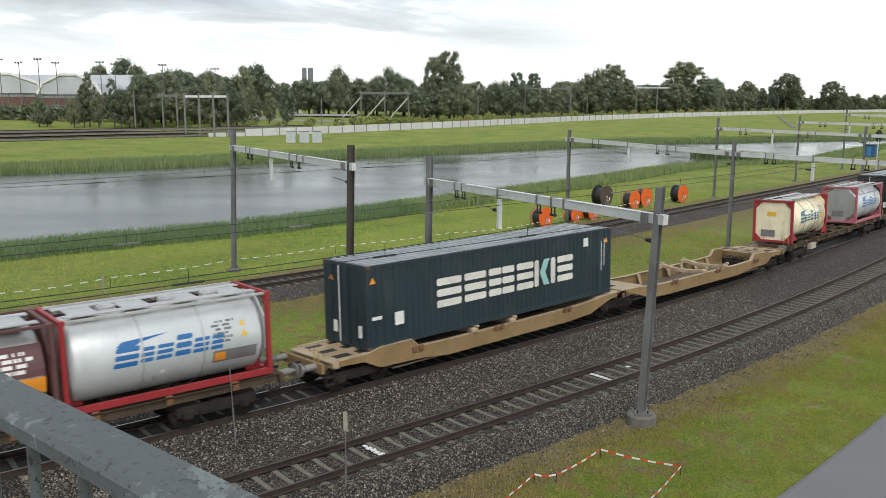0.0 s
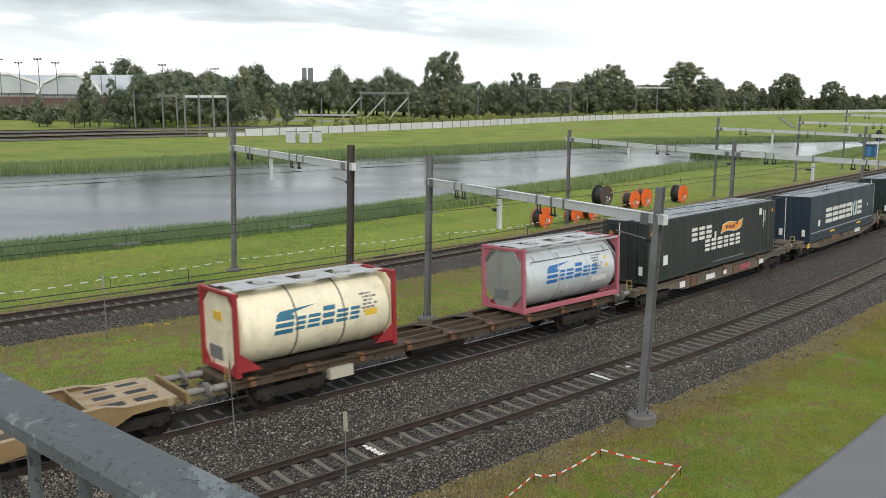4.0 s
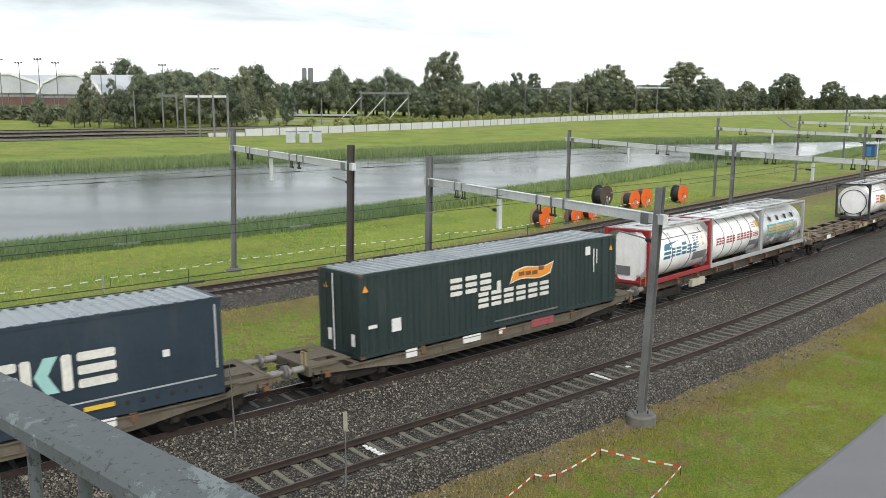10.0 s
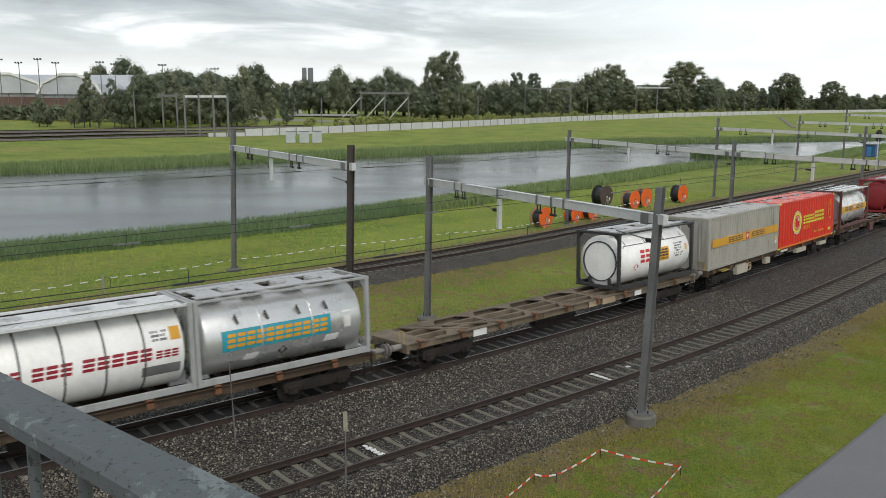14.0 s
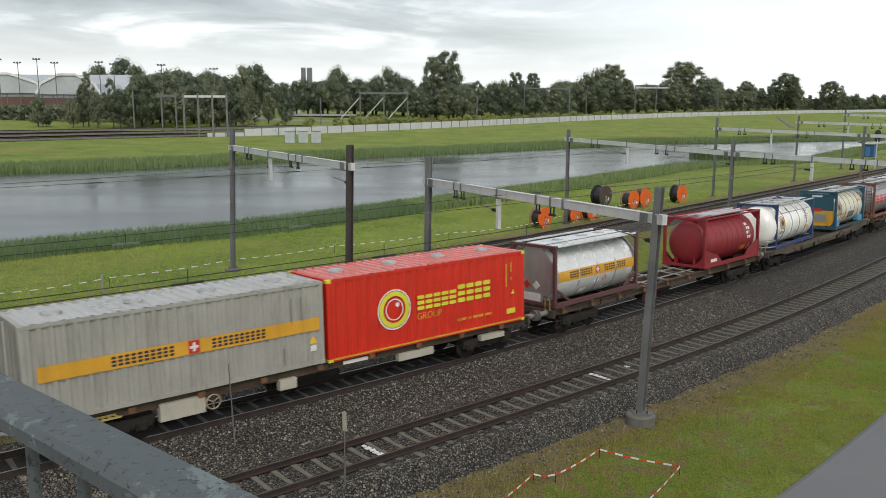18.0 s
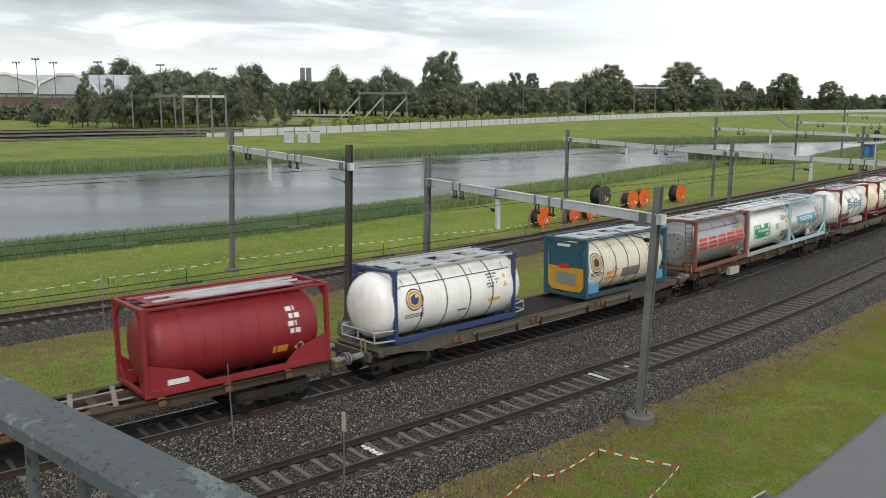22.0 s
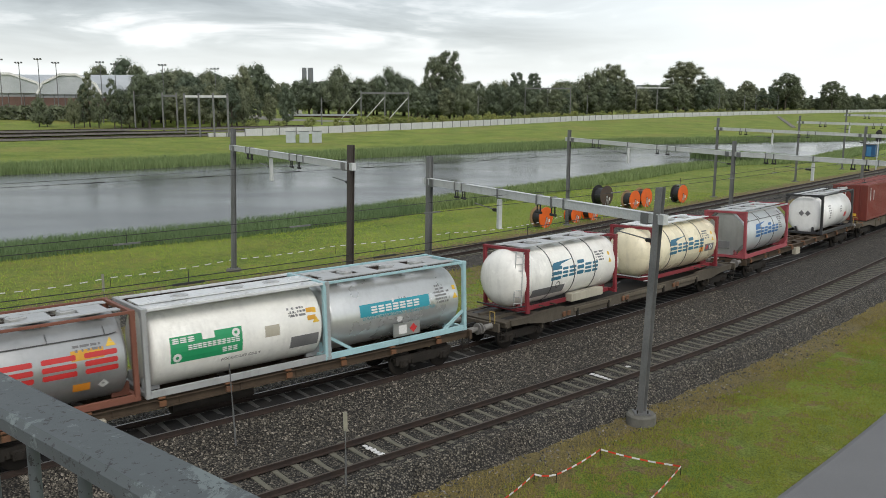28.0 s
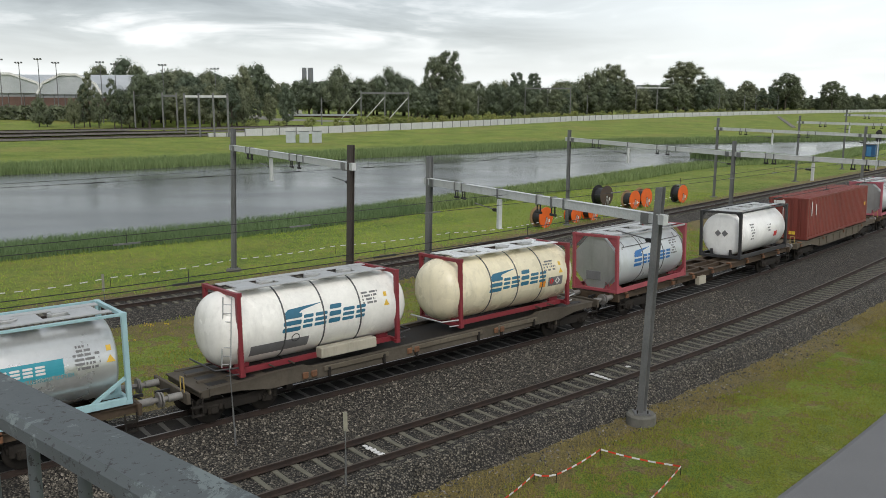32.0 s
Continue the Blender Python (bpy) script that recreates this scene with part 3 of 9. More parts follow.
DIRTY = mixed("grimy_underframe", (0.020, 0.018, 0.016), (0.038, 0.033, 0.028), 1.5, 0.8, 0.1, 20, 0.2, (0.018, 0.015, 0.013), 0.6)
TAN = mixed("tan_wagon_paint", (0.21, 0.135, 0.055), (0.29, 0.195, 0.09), 0.8, 0.65, 0.0, 12, 0.1, (0.15, 0.11, 0.075), 0.6, True)
TANFLOOR = mixed("worn_wagon_floor", (0.10, 0.078, 0.058), (0.15, 0.115, 0.083), 1.2, 0.8, 0.0, 12, 0.1, (0.07, 0.055, 0.045), 0.7)
GREYWAGON = mixed("grey_wagon_paint", (0.076, 0.065, 0.051), (0.120, 0.104, 0.082), 0.8, 0.7, 0.0, 12, 0.1, (0.07, 0.055, 0.045), 0.7, True)
DEEPWAGON = mixed("pale_brown_wagon_paint", (0.105, 0.089, 0.067), (0.159, 0.137, 0.105), 0.8, 0.7, 0.0, 12, 0.1, (0.07, 0.055, 0.042), 0.7, True)
RUSTWAGON = mixed("rusty_wagon_paint", (0.135, 0.110, 0.080), (0.225, 0.185, 0.135), 0.9, 0.75, 0.0, 12, 0.1, (0.06, 0.042, 0.032), 0.7, True)
CREAMTAN = mixed("cream_tan_paint", (0.34, 0.26, 0.16), (0.46, 0.37, 0.25), 0.9, 0.6, 0.0, 12, 0.1, (0.18, 0.14, 0.095), 0.6, True)
BROWNWAGON = mixed("brown_wagon_paint", (0.062, 0.046, 0.032), (0.103, 0.075, 0.052), 0.8, 0.7, 0.0, 12, 0.1, (0.055, 0.042, 0.035), 0.7, True)
for dull in (DIRTY, DEEPWAGON, BROWNWAGON, GREYWAGON, RUSTWAGON):
    dull.node_tree.nodes["Principled BSDF"].inputs["Specular IOR Level"].default_value = 0.2
SPIGOT = mixed("orange_brown_spigot", (0.19, 0.085, 0.036), (0.13, 0.065, 0.038), 3.0, 0.7)
YELLOW = paint(0.75, 0.48, 0.05, 0.5, 0.3)
WHITE = paint(0.80, 0.80, 0.78, 0.4, 0.25)
GRABYELLOW = paint(0.42, 0.31, 0.09, 0.55, 0.5)
LABELWHITE = mixed("label_white", (0.72, 0.72, 0.70), (0.80, 0.80, 0.79), 2.0, 0.5)
BARGREY = mixed("bar_grey", (0.16, 0.17, 0.18), (0.20, 0.21, 0.22), 2.0, 0.5)
LABELGREY = mixed("label_grey", (0.16, 0.16, 0.165), (0.21, 0.21, 0.21), 2.0, 0.6)
ORANGE = paint(0.80, 0.30, 0.03, 0.45, 0.2)
REDMARK = paint(0.55, 0.03, 0.03, 0.45, 0.2)
STEELWALK = mixed("walkway_steel", (0.46, 0.47, 0.47), (0.58, 0.59, 0.59), 2.5, 0.4, 0.3, 30, 0.2, (0.20, 0.19, 0.18), 0.5)
STRIP = mixed("hose_rail", (0.10, 0.10, 0.10), (0.14, 0.14, 0.14), 2.0, 0.5, 0.4)


def wheelset_mesh():
    g = Geo()
    for sd in (-0.755, 0.755):
        p = [(-0.065, 0.20), (-0.065, 0.47), (-0.03, 0.49), (-0.03, 0.46), (0.065, 0.45), (0.065, 0.20)]
        q = Geo().lathe([(x, r) for x, r in p], 22)
        g.add([(v[1], sd + (v[0] if sd < 0 else -v[0]), v[2]) for v in q.v], q.f, True)
    g.rod((0, -0.98, 0), (0, 0.98, 0), 0.08, 10)
    return g.mesh("wheelset", DIRTY)


def bogie_frame_mesh():
    g = Geo()
    for sd in (-0.98, 0.98):
        g.bar((-1.25, sd, 0.62), (1.25, sd, 0.62), 0.14, 0.20)
        g.bar((-0.55, sd, 0.50), (0.55, sd, 0.50), 0.16, 0.22)
        for x in (-0.9, 0.9):
            g.box((x, sd, 0.46), (0.34, 0.22, 0.30), bevel=0.04)
            g.rod((x - 0.26, sd, 0.42), (x - 0.26, sd, 0.62), 0.09, 8)
            g.rod((x + 0.26, sd, 0.42), (x + 0.26, sd, 0.62), 0.09, 8)
            g.rod((x, sd * 1.0, 0.46), (x, sd + math.copysign(0.15, sd), 0.46), 0.11, 10)
    g.bar((0, -0.98, 0.62), (0, 0.98, 0.62), 0.36, 0.24)
    for x in (-1.25, 1.25):
        g.bar((x, -0.98, 0.60), (x, 0.98, 0.60), 0.10, 0.14)
    return g.mesh("bogie", DIRTY)


WHEELSET, BOGIE = wheelset_mesh(), bogie_frame_mesh()
BUFFER = Geo().rod((0, 0, 0), (0.42, 0, 0), 0.115, 12).rod((0.36, 0, 0), (0.60, 0, 0), 0.075, 12).rod((0.57, 0, 0), (0.62, 0, 0), 0.225, 18).mesh("buffer", mixed("buffer_grey", (0.30, 0.29, 0.27), (0.20, 0.19, 0.18), 2, 0.6, 0.3))
HOOK = Geo().bar((0, 0, 0), (0.45, 0, 0.0), 0.09, 0.09).rod((0.30, -0.12, -0.05), (0.30, 0.12, -0.05), 0.035, 8).bar((0.3, -0.1, -0.05), (0.55, -0.06, -0.28), 0.04, 0.05).bar((0.3, 0.1, -0.05), (0.55, 0.06, -0.28), 0.04, 0.05).mesh("coupling_hook", BLACKISH)


def bogie(parent, x):
    ob = part("bogie", BOGIE, None, parent, "grimy two-axle bogie")
    ob.location = (x, 0, 0)
    for dx in (-0.9, 0.9):
        w = part("wheelset", WHEELSET, None, ob)
        w.location = (dx, 0, 0.46)


def wagon_end(parent, x, sign, mat):
    """Headstock, buffers, hook, steps and a yellow hand rail at one end of a wagon."""
    xe = x - sign * 0.62
    part("headstock", Geo().box((xe - sign * 0.06, 0, 1.02), (0.12, 2.5, 0.34), bevel=0.015), mat, parent)
    for sd in (-0.875, 0.875):
        b = part("buffer", BUFFER, None, parent, "grey steel side buffer")
        b.matrix_local = Matrix.Translation((xe, sd, 1.06)) @ Matrix.Rotation(0 if sign > 0 else math.pi, 4, "Z")
    h = part("coupling", HOOK, None, parent)
    h.matrix_local = Matrix.Translation((xe, 0, 1.03)) @ Matrix.Rotation(0 if sign > 0 else math.pi, 4, "Z")
    g = Geo()
    xs = xe - sign * 0.32
    for q in (-0.16, 0.16):
        g.rod((xs + q, -1.24, 0.98), (xs + q, -1.24, 0.42), 0.02, 6)
    g.box((xs, -1.20, 0.44), (0.36, 0.16, 0.03)).box((xs, -1.20, 0.70), (0.36, 0.16, 0.03))
    part("foot_step", g, DIRTY, parent)
    g = Geo()
    for p, q in (((xe - sign * 0.02, -1.05, 1.12), (xe - sign * 0.02, -1.05, 1.62)), ((xe - sign * 0.02, -1.05, 1.62), (xe - sign * 0.02, -0.80, 1.62)), ((xe - sign * 0.02, -0.80, 1.62), (xe - sign * 0.02, -0.80, 1.12))):
        g.rod(p, q, 0.018, 6)
    if sign < 0:
        part("grab_rail", g, GRABYELLOW, parent, "dull yellow tubular grab rail")


def sill(g, pts, y, th=0.05):
    """A plate in the x-z plane."""
    n = len(pts)
    g.add([(x, y - th / 2, z) for x, z in pts] + [(x, y + th / 2, z) for x, z in pts],
          [tuple(range(n)), tuple(range(2 * n - 1, n - 1, -1))] + [(i, n + i, n + (i + 1) % n, (i + 1) % n) for i in range(n)])


def flat_wagon(a0, a1, mat, label, style="skeleton", boards=(), low=0.0):
    """A container flat wagon; boards are label plates on its side sill, low lowers its deck."""
    L = a1 - a0
    w = thing("container_wagon", pose(0, 0, 0), label, "freight wagon", "wagons of the train")
    e = L / 2 - 0.62
    bx = L / 2 - 2.75
    deep = 0.60 if style == "deep" else 0.88
    q = 0.5 * e if style == "deep" else 0.62 * e
    for sd in (-1, 1):
        y = sd * (1.20 if style == "deep" else 1.05)
        g = Geo()
        top = 1.15 - low
        sill(g, [(-e, 1.15), (-e, 0.90), (-q - 1.5, 0.88 - low), (-q, deep - low * 0.6), (q, deep - low * 0.6), (q + 1.5, 0.88 - low), (e, 0.90), (e, 1.15), (e - 1.1, 1.15), (e - 1.5, top), (1.5 - e, top), (1.1 - e, 1.15)], y, 0.03)
        g.box((0, y, top - 0.015), (2 * e - 3.0, 0.16 if style == "deep" else 0.24, 0.03))
        for sg in (-1, 1):
            g.box((sg * (e - 0.55), y, 1.135), (1.1, 0.16, 0.03))
        g.bar((-q, y, deep), (q, y, deep), 0.14, 0.03)
        for x in np.arange(-q, q + 0.1, q / 3):
            g.box((x, y + sd * 0.035, (deep + top) / 2), (0.03, 0.06, top - deep - 0.04))
        part("side_sill", g, mat, w)
    g = Geo()
    for y in (-0.32, 0.32):
        g.box((0, y, 0.96 - low), (2 * e - 2.0, 0.14, 0.34))
        for sg in (-1, 1):
            g.box((sg * (e - 0.6), y, 0.98), (1.2, 0.14, 0.30))
    part("centre_sill", g, mat, w)
    for x in np.arange(-e + 0.5, e - 0.3, 1.5 if style == "deep" else 2.15):
        if style != "deep":
            for sd in (-1, 1):
                for sx in (-1, 1):
                    g = Geo().add([(x + sx * 0.10, sd * 1.0, 1.145), (x + sx * 0.55, sd * 1.0, 1.145), (x + sx * 0.10, sd * 0.42, 1.145), (x + sx * 0.10, sd * 1.0, 1.125), (x + sx * 0.55, sd * 1.0, 1.125), (x + sx * 0.10, sd * 0.42, 1.125)], [(0, 1, 2), (5, 4, 3), (1, 4, 5, 2)])
                    part("gusset_plate", g, mat, w)
        part("cross_beam", Geo().box((x, 0, 1.06 - (low if abs(x) < e - 1.5 else 0)), (0.26, 2.1, 0.16)), mat, w)
    for sg in (-1, 1):
        g = Geo()
        if style == "deep":
            for y, wd in ((-1.0, 0.34), (0.0, 0.85), (1.0, 0.34)):
                g.box((sg * (e - 0.85), y, 1.155), (1.6, wd, 0.02))
            for x in (0.2, 1.55):
                g.box((sg * (e - x), 0, 1.153), (0.30, 2.3, 0.016))
        else:
            g.box((sg * (e - 0.55), 0, 1.155), (1.0, 2.3, 0.02))
        part("end_deck", g, mat, w)
        for d in (0.9, 2.6):
            part("deck_strip", Geo().bar((sg * (e - 1.6), 0.9, 1.14 - low), (sg * (e - d - 2.4), -0.9, 1.14 - low), 0.14, 0.05), mat, w)
        wagon_end(w, sg * L / 2, sg, mat)
        bogie(w, sg * bx)
    for x in np.arange(-e + 0.7, e, 4.04 if style == "deep" else 2.02):
        part("spigot", Geo().box((x, -1.13, 1.19 - low), (0.22, 0.22, 0.07), bevel=0.02).box((x, -1.25, 1.04 - low), (0.20, 0.06, 0.16)), SPIGOT, w, "rust-orange container spigot")
    g = Geo()
    g.rod((-2.0, -0.55, 0.62), (0.6, -0.55, 0.62), 0.19, 12)
    part("air_tank", g, DIRTY, w)
    for x, wd, ht, m in boards:
        part("side_board", Geo().box((x, -1.26 if style == "deep" else -1.13, 0.84 if style == "deep" else (0.74 if m in (PALEBOX, BROWNRED) else 0.98)), (wd, 0.22 if m in (PALEBOX, BROWNRED) else 0.03, ht), bevel=0.004), m, w)
    MOVING.append((w, (a0 + a1) / 2, bx, 0.0, 0.0))
    return w, (a0 + a1) / 2, bx


# edges of the side beams as (metres from the unit's end, height); the shallow set has a higher deck between
OUTER_TOP = ((0.7, 1.17), (1.9, 1.18), (2.4, 1.30), (3.8, 1.31), (4.15, 1.00), (5.6, 0.96))
OUTER_FOOT = ((0.7, 1.00), (1.7, 0.95), (2.4, 0.62), (4.2, 0.57), (5.6, 0.42))
INNER_TOP = ((0.35, 1.14), (1.3, 1.12), (2.4, 1.02), (3.8, 0.97))
INNER_FOOT = ((0.35, 0.98), (0.9, 0.92), (2.3, 0.50), (3.8, 0.42))
SHALLOW_TOP = ((0.7, 1.17), (2.2, 1.18), (2.6, 1.24), (3.9, 1.24), (4.2, 1.14), (5.6, 1.12))
SHALLOW_FOOT = ((0.7, 1.00), (1.7, 0.95), (2.7, 0.78), (4.2, 0.80), (4.6, 0.76), (5.6, 0.74))


def pocket_unit(w, x0, x1, mat, floor, ends):
    """One pocket between two bogies: kinked side beams, floor, end platforms, trestles. ends: outer or inner, for x0 and x1."""
    m = (x0 + x1) / 2
    worn = CREAMTAN if mat is TAN else mat

    def edge(outer, inner):
        a = [(x0 + d, z) for d, z in (outer if ends[0] else inner)]
        b = [(x1 - d, z) for d, z in (outer if ends[1] else inner)]
        return a + b[::-1]

    deep = mat is TAN
    top, foot = edge(OUTER_TOP if deep else SHALLOW_TOP, INNER_TOP), edge(OUTER_FOOT if deep else SHALLOW_FOOT, INNER_FOOT)
    for sd in (-1, 1):
        g = Geo()
        xs = sorted({round(x, 4) for x, _ in top + foot})
        tz = np.interp(xs, [x for x, _ in top], [z for _, z in top])
        fz = np.interp(xs, [x for x, _ in foot], [z for _, z in foot])
        for i in range(len(xs) - 1):
            sill(g, [(xs[i], fz[i]), (xs[i + 1], fz[i + 1]), (xs[i + 1], tz[i + 1]), (xs[i], tz[i])], sd * 1.27, 0.06)
        for (a, za), (b, zb) in zip(foot[:-1], foot[1:]):
            g.bar((a, sd * 1.22, za), (b, sd * 1.22, zb), 0.17, 0.03)
        part("side_beam", g, mat, w, "kinked pocket side beam")
        lip = Geo()
        for (a, za), (b, zb) in zip(top[:-1], top[1:]):
            lip.bar((a, sd * 1.23, za + 0.012), (b, sd * 1.23, zb + 0.012), 0.17, 0.03)
        part("top_lip", lip, worn, w, "worn pale top flange")
        for x in np.linspace(x0 + 5.0, x1 - 4.6, 6) if deep else ():
            rib = Geo().add([(x - 0.13, sd * 1.24, 0.95), (x + 0.13, sd * 1.24, 0.95), (x + 0.09, sd * 1.02, 0.45), (x - 0.09, sd * 1.02, 0.45), (x - 0.13, sd * 1.16, 0.95), (x + 0.13, sd * 1.16, 0.95), (x + 0.09, sd * 0.98, 0.45), (x - 0.09, sd * 0.98, 0.45)],
                            [(0, 1, 2, 3), (7, 6, 5, 4), (0, 3, 7, 4), (1, 5, 6, 2), (0, 4, 5, 1)])
            part("rib", rib, worn, w)
    part("pocket_floor", Geo().box((m, 0, 0.43 if deep else 0.98), (x1 - x0 - 6.0, 2.44, 0.05)), floor, w)
    for sg, x, outer in ((1, x0, ends[0]), (-1, x1, ends[1])):
        g = Geo()
        if not outer:
            g.box((x + sg * 0.95, 0, 1.13), (1.7, 2.5, 0.05), bevel=0.01)
            g.bar((x + sg * 1.8, 0, 1.10), (x + sg * 3.2, 0, 0.46), 2.4, 0.05)
            part("end_platform", g, worn, w, "flat worn plate over the shared bogie")
            continue
        g.box((x + sg * 1.55, 0, 1.14), (2.3, 2.5, 0.06), bevel=0.01).box((x + sg * 0.62, 0, 1.03), (0.3, 2.5, 0.24), bevel=0.03)
        for y in (-0.42, 0.42):
            g.bar((x + sg * 0.7, y, 1.20), (x + sg * 2.7, y, 1.20), 0.16, 0.08)
        part("end_platform", g, worn, w, "worn platform at the wagon end")
        part("back_plate", Geo().box((x + sg * 2.72, 0, 0.86), (0.06, 2.4, 0.62)), mat, w)
        # Black plates lie on the platform, painting in the shade of open slots.
        for y in (-0.80, 0.0, 0.80):
            for d in (1.15, 2.05):
                part("deck_slot", Geo().box((x + sg * d, y, 1.176), (0.62, 0.34, 0.012), bevel=0.003), BLACKISH, w, "black plate on the platform giving a slot's shade")
        g = Geo()
        for k in range(5):
            a = [Vector((x + sg * (3.15 + 0.34 * math.cos(q) + 0.05 * k), -0.5 + 0.25 * k + 0.36 * math.sin(q), 0.86 + 0.13 * math.sin(2 * q + k))) for q in np.linspace(0.3 * k, 0.3 * k + 4.6, 11)]
            for p, q in zip(a[:-1], a[1:]):
                g.rod(p, q, 0.022, 5, cap=False)
        part("brake_hose", g, BLACKISH, w, "black coiled brake hoses")
        part("brake_gear", Geo().box((x + sg * 3.2, 0.55, 0.68), (0.5, 0.6, 0.42), bevel=0.05).rod((x + sg * 3.0, -0.7, 0.75), (x + sg * 3.0, 0.9, 0.75), 0.05, 8).box((x + sg * 3.55, -0.2, 0.62), (0.24, 1.5, 0.30), bevel=0.03), DIRTY, w)
        part("grab_bar", Geo().rod((x + sg * 2.9, -1.2, 1.40), (x + sg * 2.9, 1.2, 1.40), 0.025, 8).rod((x + sg * 3.6, -1.2, 1.38), (x + sg * 3.6, 1.2, 1.38), 0.025, 8), worn, w)
    for x in (m - 1.27, m + 0.87) if m < 0 else (m - 0.87, m + 1.27):
        if not deep:
            break
        g = Geo()
        for sd in (-1, 1):
            g.box((x, sd * 1.26, 1.06), (0.34, 0.24, 0.24), bevel=0.07).box((x + 0.10, sd * 1.30, 1.20), (0.16, 0.18, 0.10), bevel=0.03)
            g.bar((x, sd * 1.20, 1.10), (x, sd * 0.45, 0.98), 0.24, 0.16)
        g.bar((x, -0.5, 0.98), (x, 0.5, 0.98), 0.24, 0.16)
        part("trestle", g, worn, w, "bent cross trestle that carries a container")


def pocket_wagon(a0, a1, mat, floor, label, mids=()):
    L = a1 - a0
    c = (a0 + a1) / 2
    w = thing("pocket_wagon", pose(0, 0, 0), label, "freight wagon", "wagons of the train")
    cuts = [-L / 2 + 0.6] + list(mids) + [L / 2 - 0.6]
    for x0, x1 in zip(cuts[:-1], cuts[1:]):
        pocket_unit(w, x0, x1, mat, floor, (x0 < -L / 2 + 1, x1 > L / 2 - 1))
    for sg in (-1, 1):
        wagon_end(w, sg * L / 2, sg, mat)
        bogie(w, sg * (L / 2 - 2.4))
    for x in mids:
        bogie(w, x)
        part("turntable", Geo().rod((x, 0, 0.8), (x, 0, 1.2), 0.55, 16).box((x, 0, 1.12), (1.6, 0.8, 0.08)), DIRTY, w)
        part("ladder", Geo().bar((x - 0.3, -1.28, 0.35), (x - 0.3, -1.28, 1.1), 0.04, 0.04).bar((x + 0.3, -1.28, 0.35), (x + 0.3, -1.28, 1.1), 0.04, 0.04).bar((x - 0.3, -1.28, 0.5), (x + 0.3, -1.28, 0.5), 0.04, 0.04).bar((x - 0.3, -1.28, 0.8), (x + 0.3, -1.28, 0.8), 0.04, 0.04), DIRTY, w)
    for x in np.arange(-L / 2 + 4.5, L / 2 - 4, 4.2):
        part("latch", [Geo().box((x + d, -1.36, 0.95), (0.22, 0.07, 0.22), bevel=0.03) for d in (0, 0.32)], SPIGOT, w, "orange lashing latch")
    if mat is not TAN:
        for x, n in ((-3.4, 2.6), (0.6, 3.4), (4.2, 2.2)):
            for sd in (-1, 1):
                part("side_ledge", Geo().box((x, sd * 1.33, 1.02), (n, 0.07, 0.17), bevel=0.02), DEEPWAGON, w, "paler ledge along the side beam")
            part("ledge_bracket", [Geo().box((x + d, -1.34, 0.88), (0.10, 0.10, 0.34), bevel=0.02) for d in (-n / 2 + 0.2, n / 2 - 0.2)], DIRTY, w)
    b = L / 2 - 2.4
    MOVING.append((w, c, b, 0.0, 0.0))
    return w, c, b


# ---- marks on the loads: plain shapes in place of names and emblems ----
def surface(r=None, zc=0.0, y=0.0):
    """Maps (x, height) to the near side of a barrel of radius r about zc, or to a flat wall at y."""
    if r is None:
        return lambda x, z: (x, y, z)
    return lambda x, z: (x, -r * math.cos((z - zc) / r), zc + r * math.sin((z - zc) / r))


def patch(g, on, x0, x1, z0, z1, slant=0.0, nz=5, zref=None):
    zr = z0 if zref is None else zref
    v = []
    for i in range(nz + 1):
        z = z0 + (z1 - z0) * i / nz
        d = (z - zr) * slant
        v += [on(x0 + d, z), on(x1 + d, z)]
    g.add(v, [(2 * i, 2 * i + 1, 2 * i + 3, 2 * i + 2) for i in range(nz)])


def blocks(on, x0, x1, z0, z1, n, slant=0.0, gap=0.22, weight=0.34, style="bars"):
    """A row of n plain blocks filling a rectangle, each of three stacked bars with clipped corners unless solid."""
    out = []
    w = (x1 - x0) / n
    for i in range(n):
        a, b = x0 + i * w, x0 + (i + 1) * w - gap * w
        g = Geo()
        h = z1 - z0
        rows = [(z0, z1)] if style == "solid" else [(z0 + h * q0, z0 + h * q1) for q0, q1 in ((0.0, 0.25), (0.375, 0.625), (0.75, 1.0))]
        for q0, q1 in rows:
            r = min(b - a, q1 - q0) * 0.2
            pts = [(a + r, q0), (b - r, q0), (b, q0 + r), (b, q1 - r), (b - r, q1), (a + r, q1), (a, q1 - r), (a, q0 + r)]
            v = [on(x + (z - z0) * slant, z) for x, z in pts]
            g.add(v, [(0, 1, 2, 7), (7, 2, 3, 6), (6, 3, 4, 5)])
        out.append(g)
    return out


def lettering(words, on, x0, x1, z0, slant=0.0):
    """Words in the built-in font, laid on a wall or barrel from x0 to x1 with their foot at z0."""
    cu = bpy.data.curves.new("words", "FONT")
    cu.body = words
    tmp = bpy.data.objects.new("words", cu)
    me = bpy.data.meshes.new_from_object(tmp)
    vs = [v.co.copy() for v in me.vertices]
    fs = [tuple(f.vertices) for f in me.polygons]
    bpy.data.objects.remove(tmp)
    bpy.data.curves.remove(cu)
    bpy.data.meshes.remove(me)
    lo, hi = min(v.x for v in vs), max(v.x for v in vs)
    k = (x1 - x0) / (hi - lo)
    return Geo().add([on(x0 + (v.x - lo) * k + v.y * k * slant, z0 + v.y * k) for v in vs], fs)


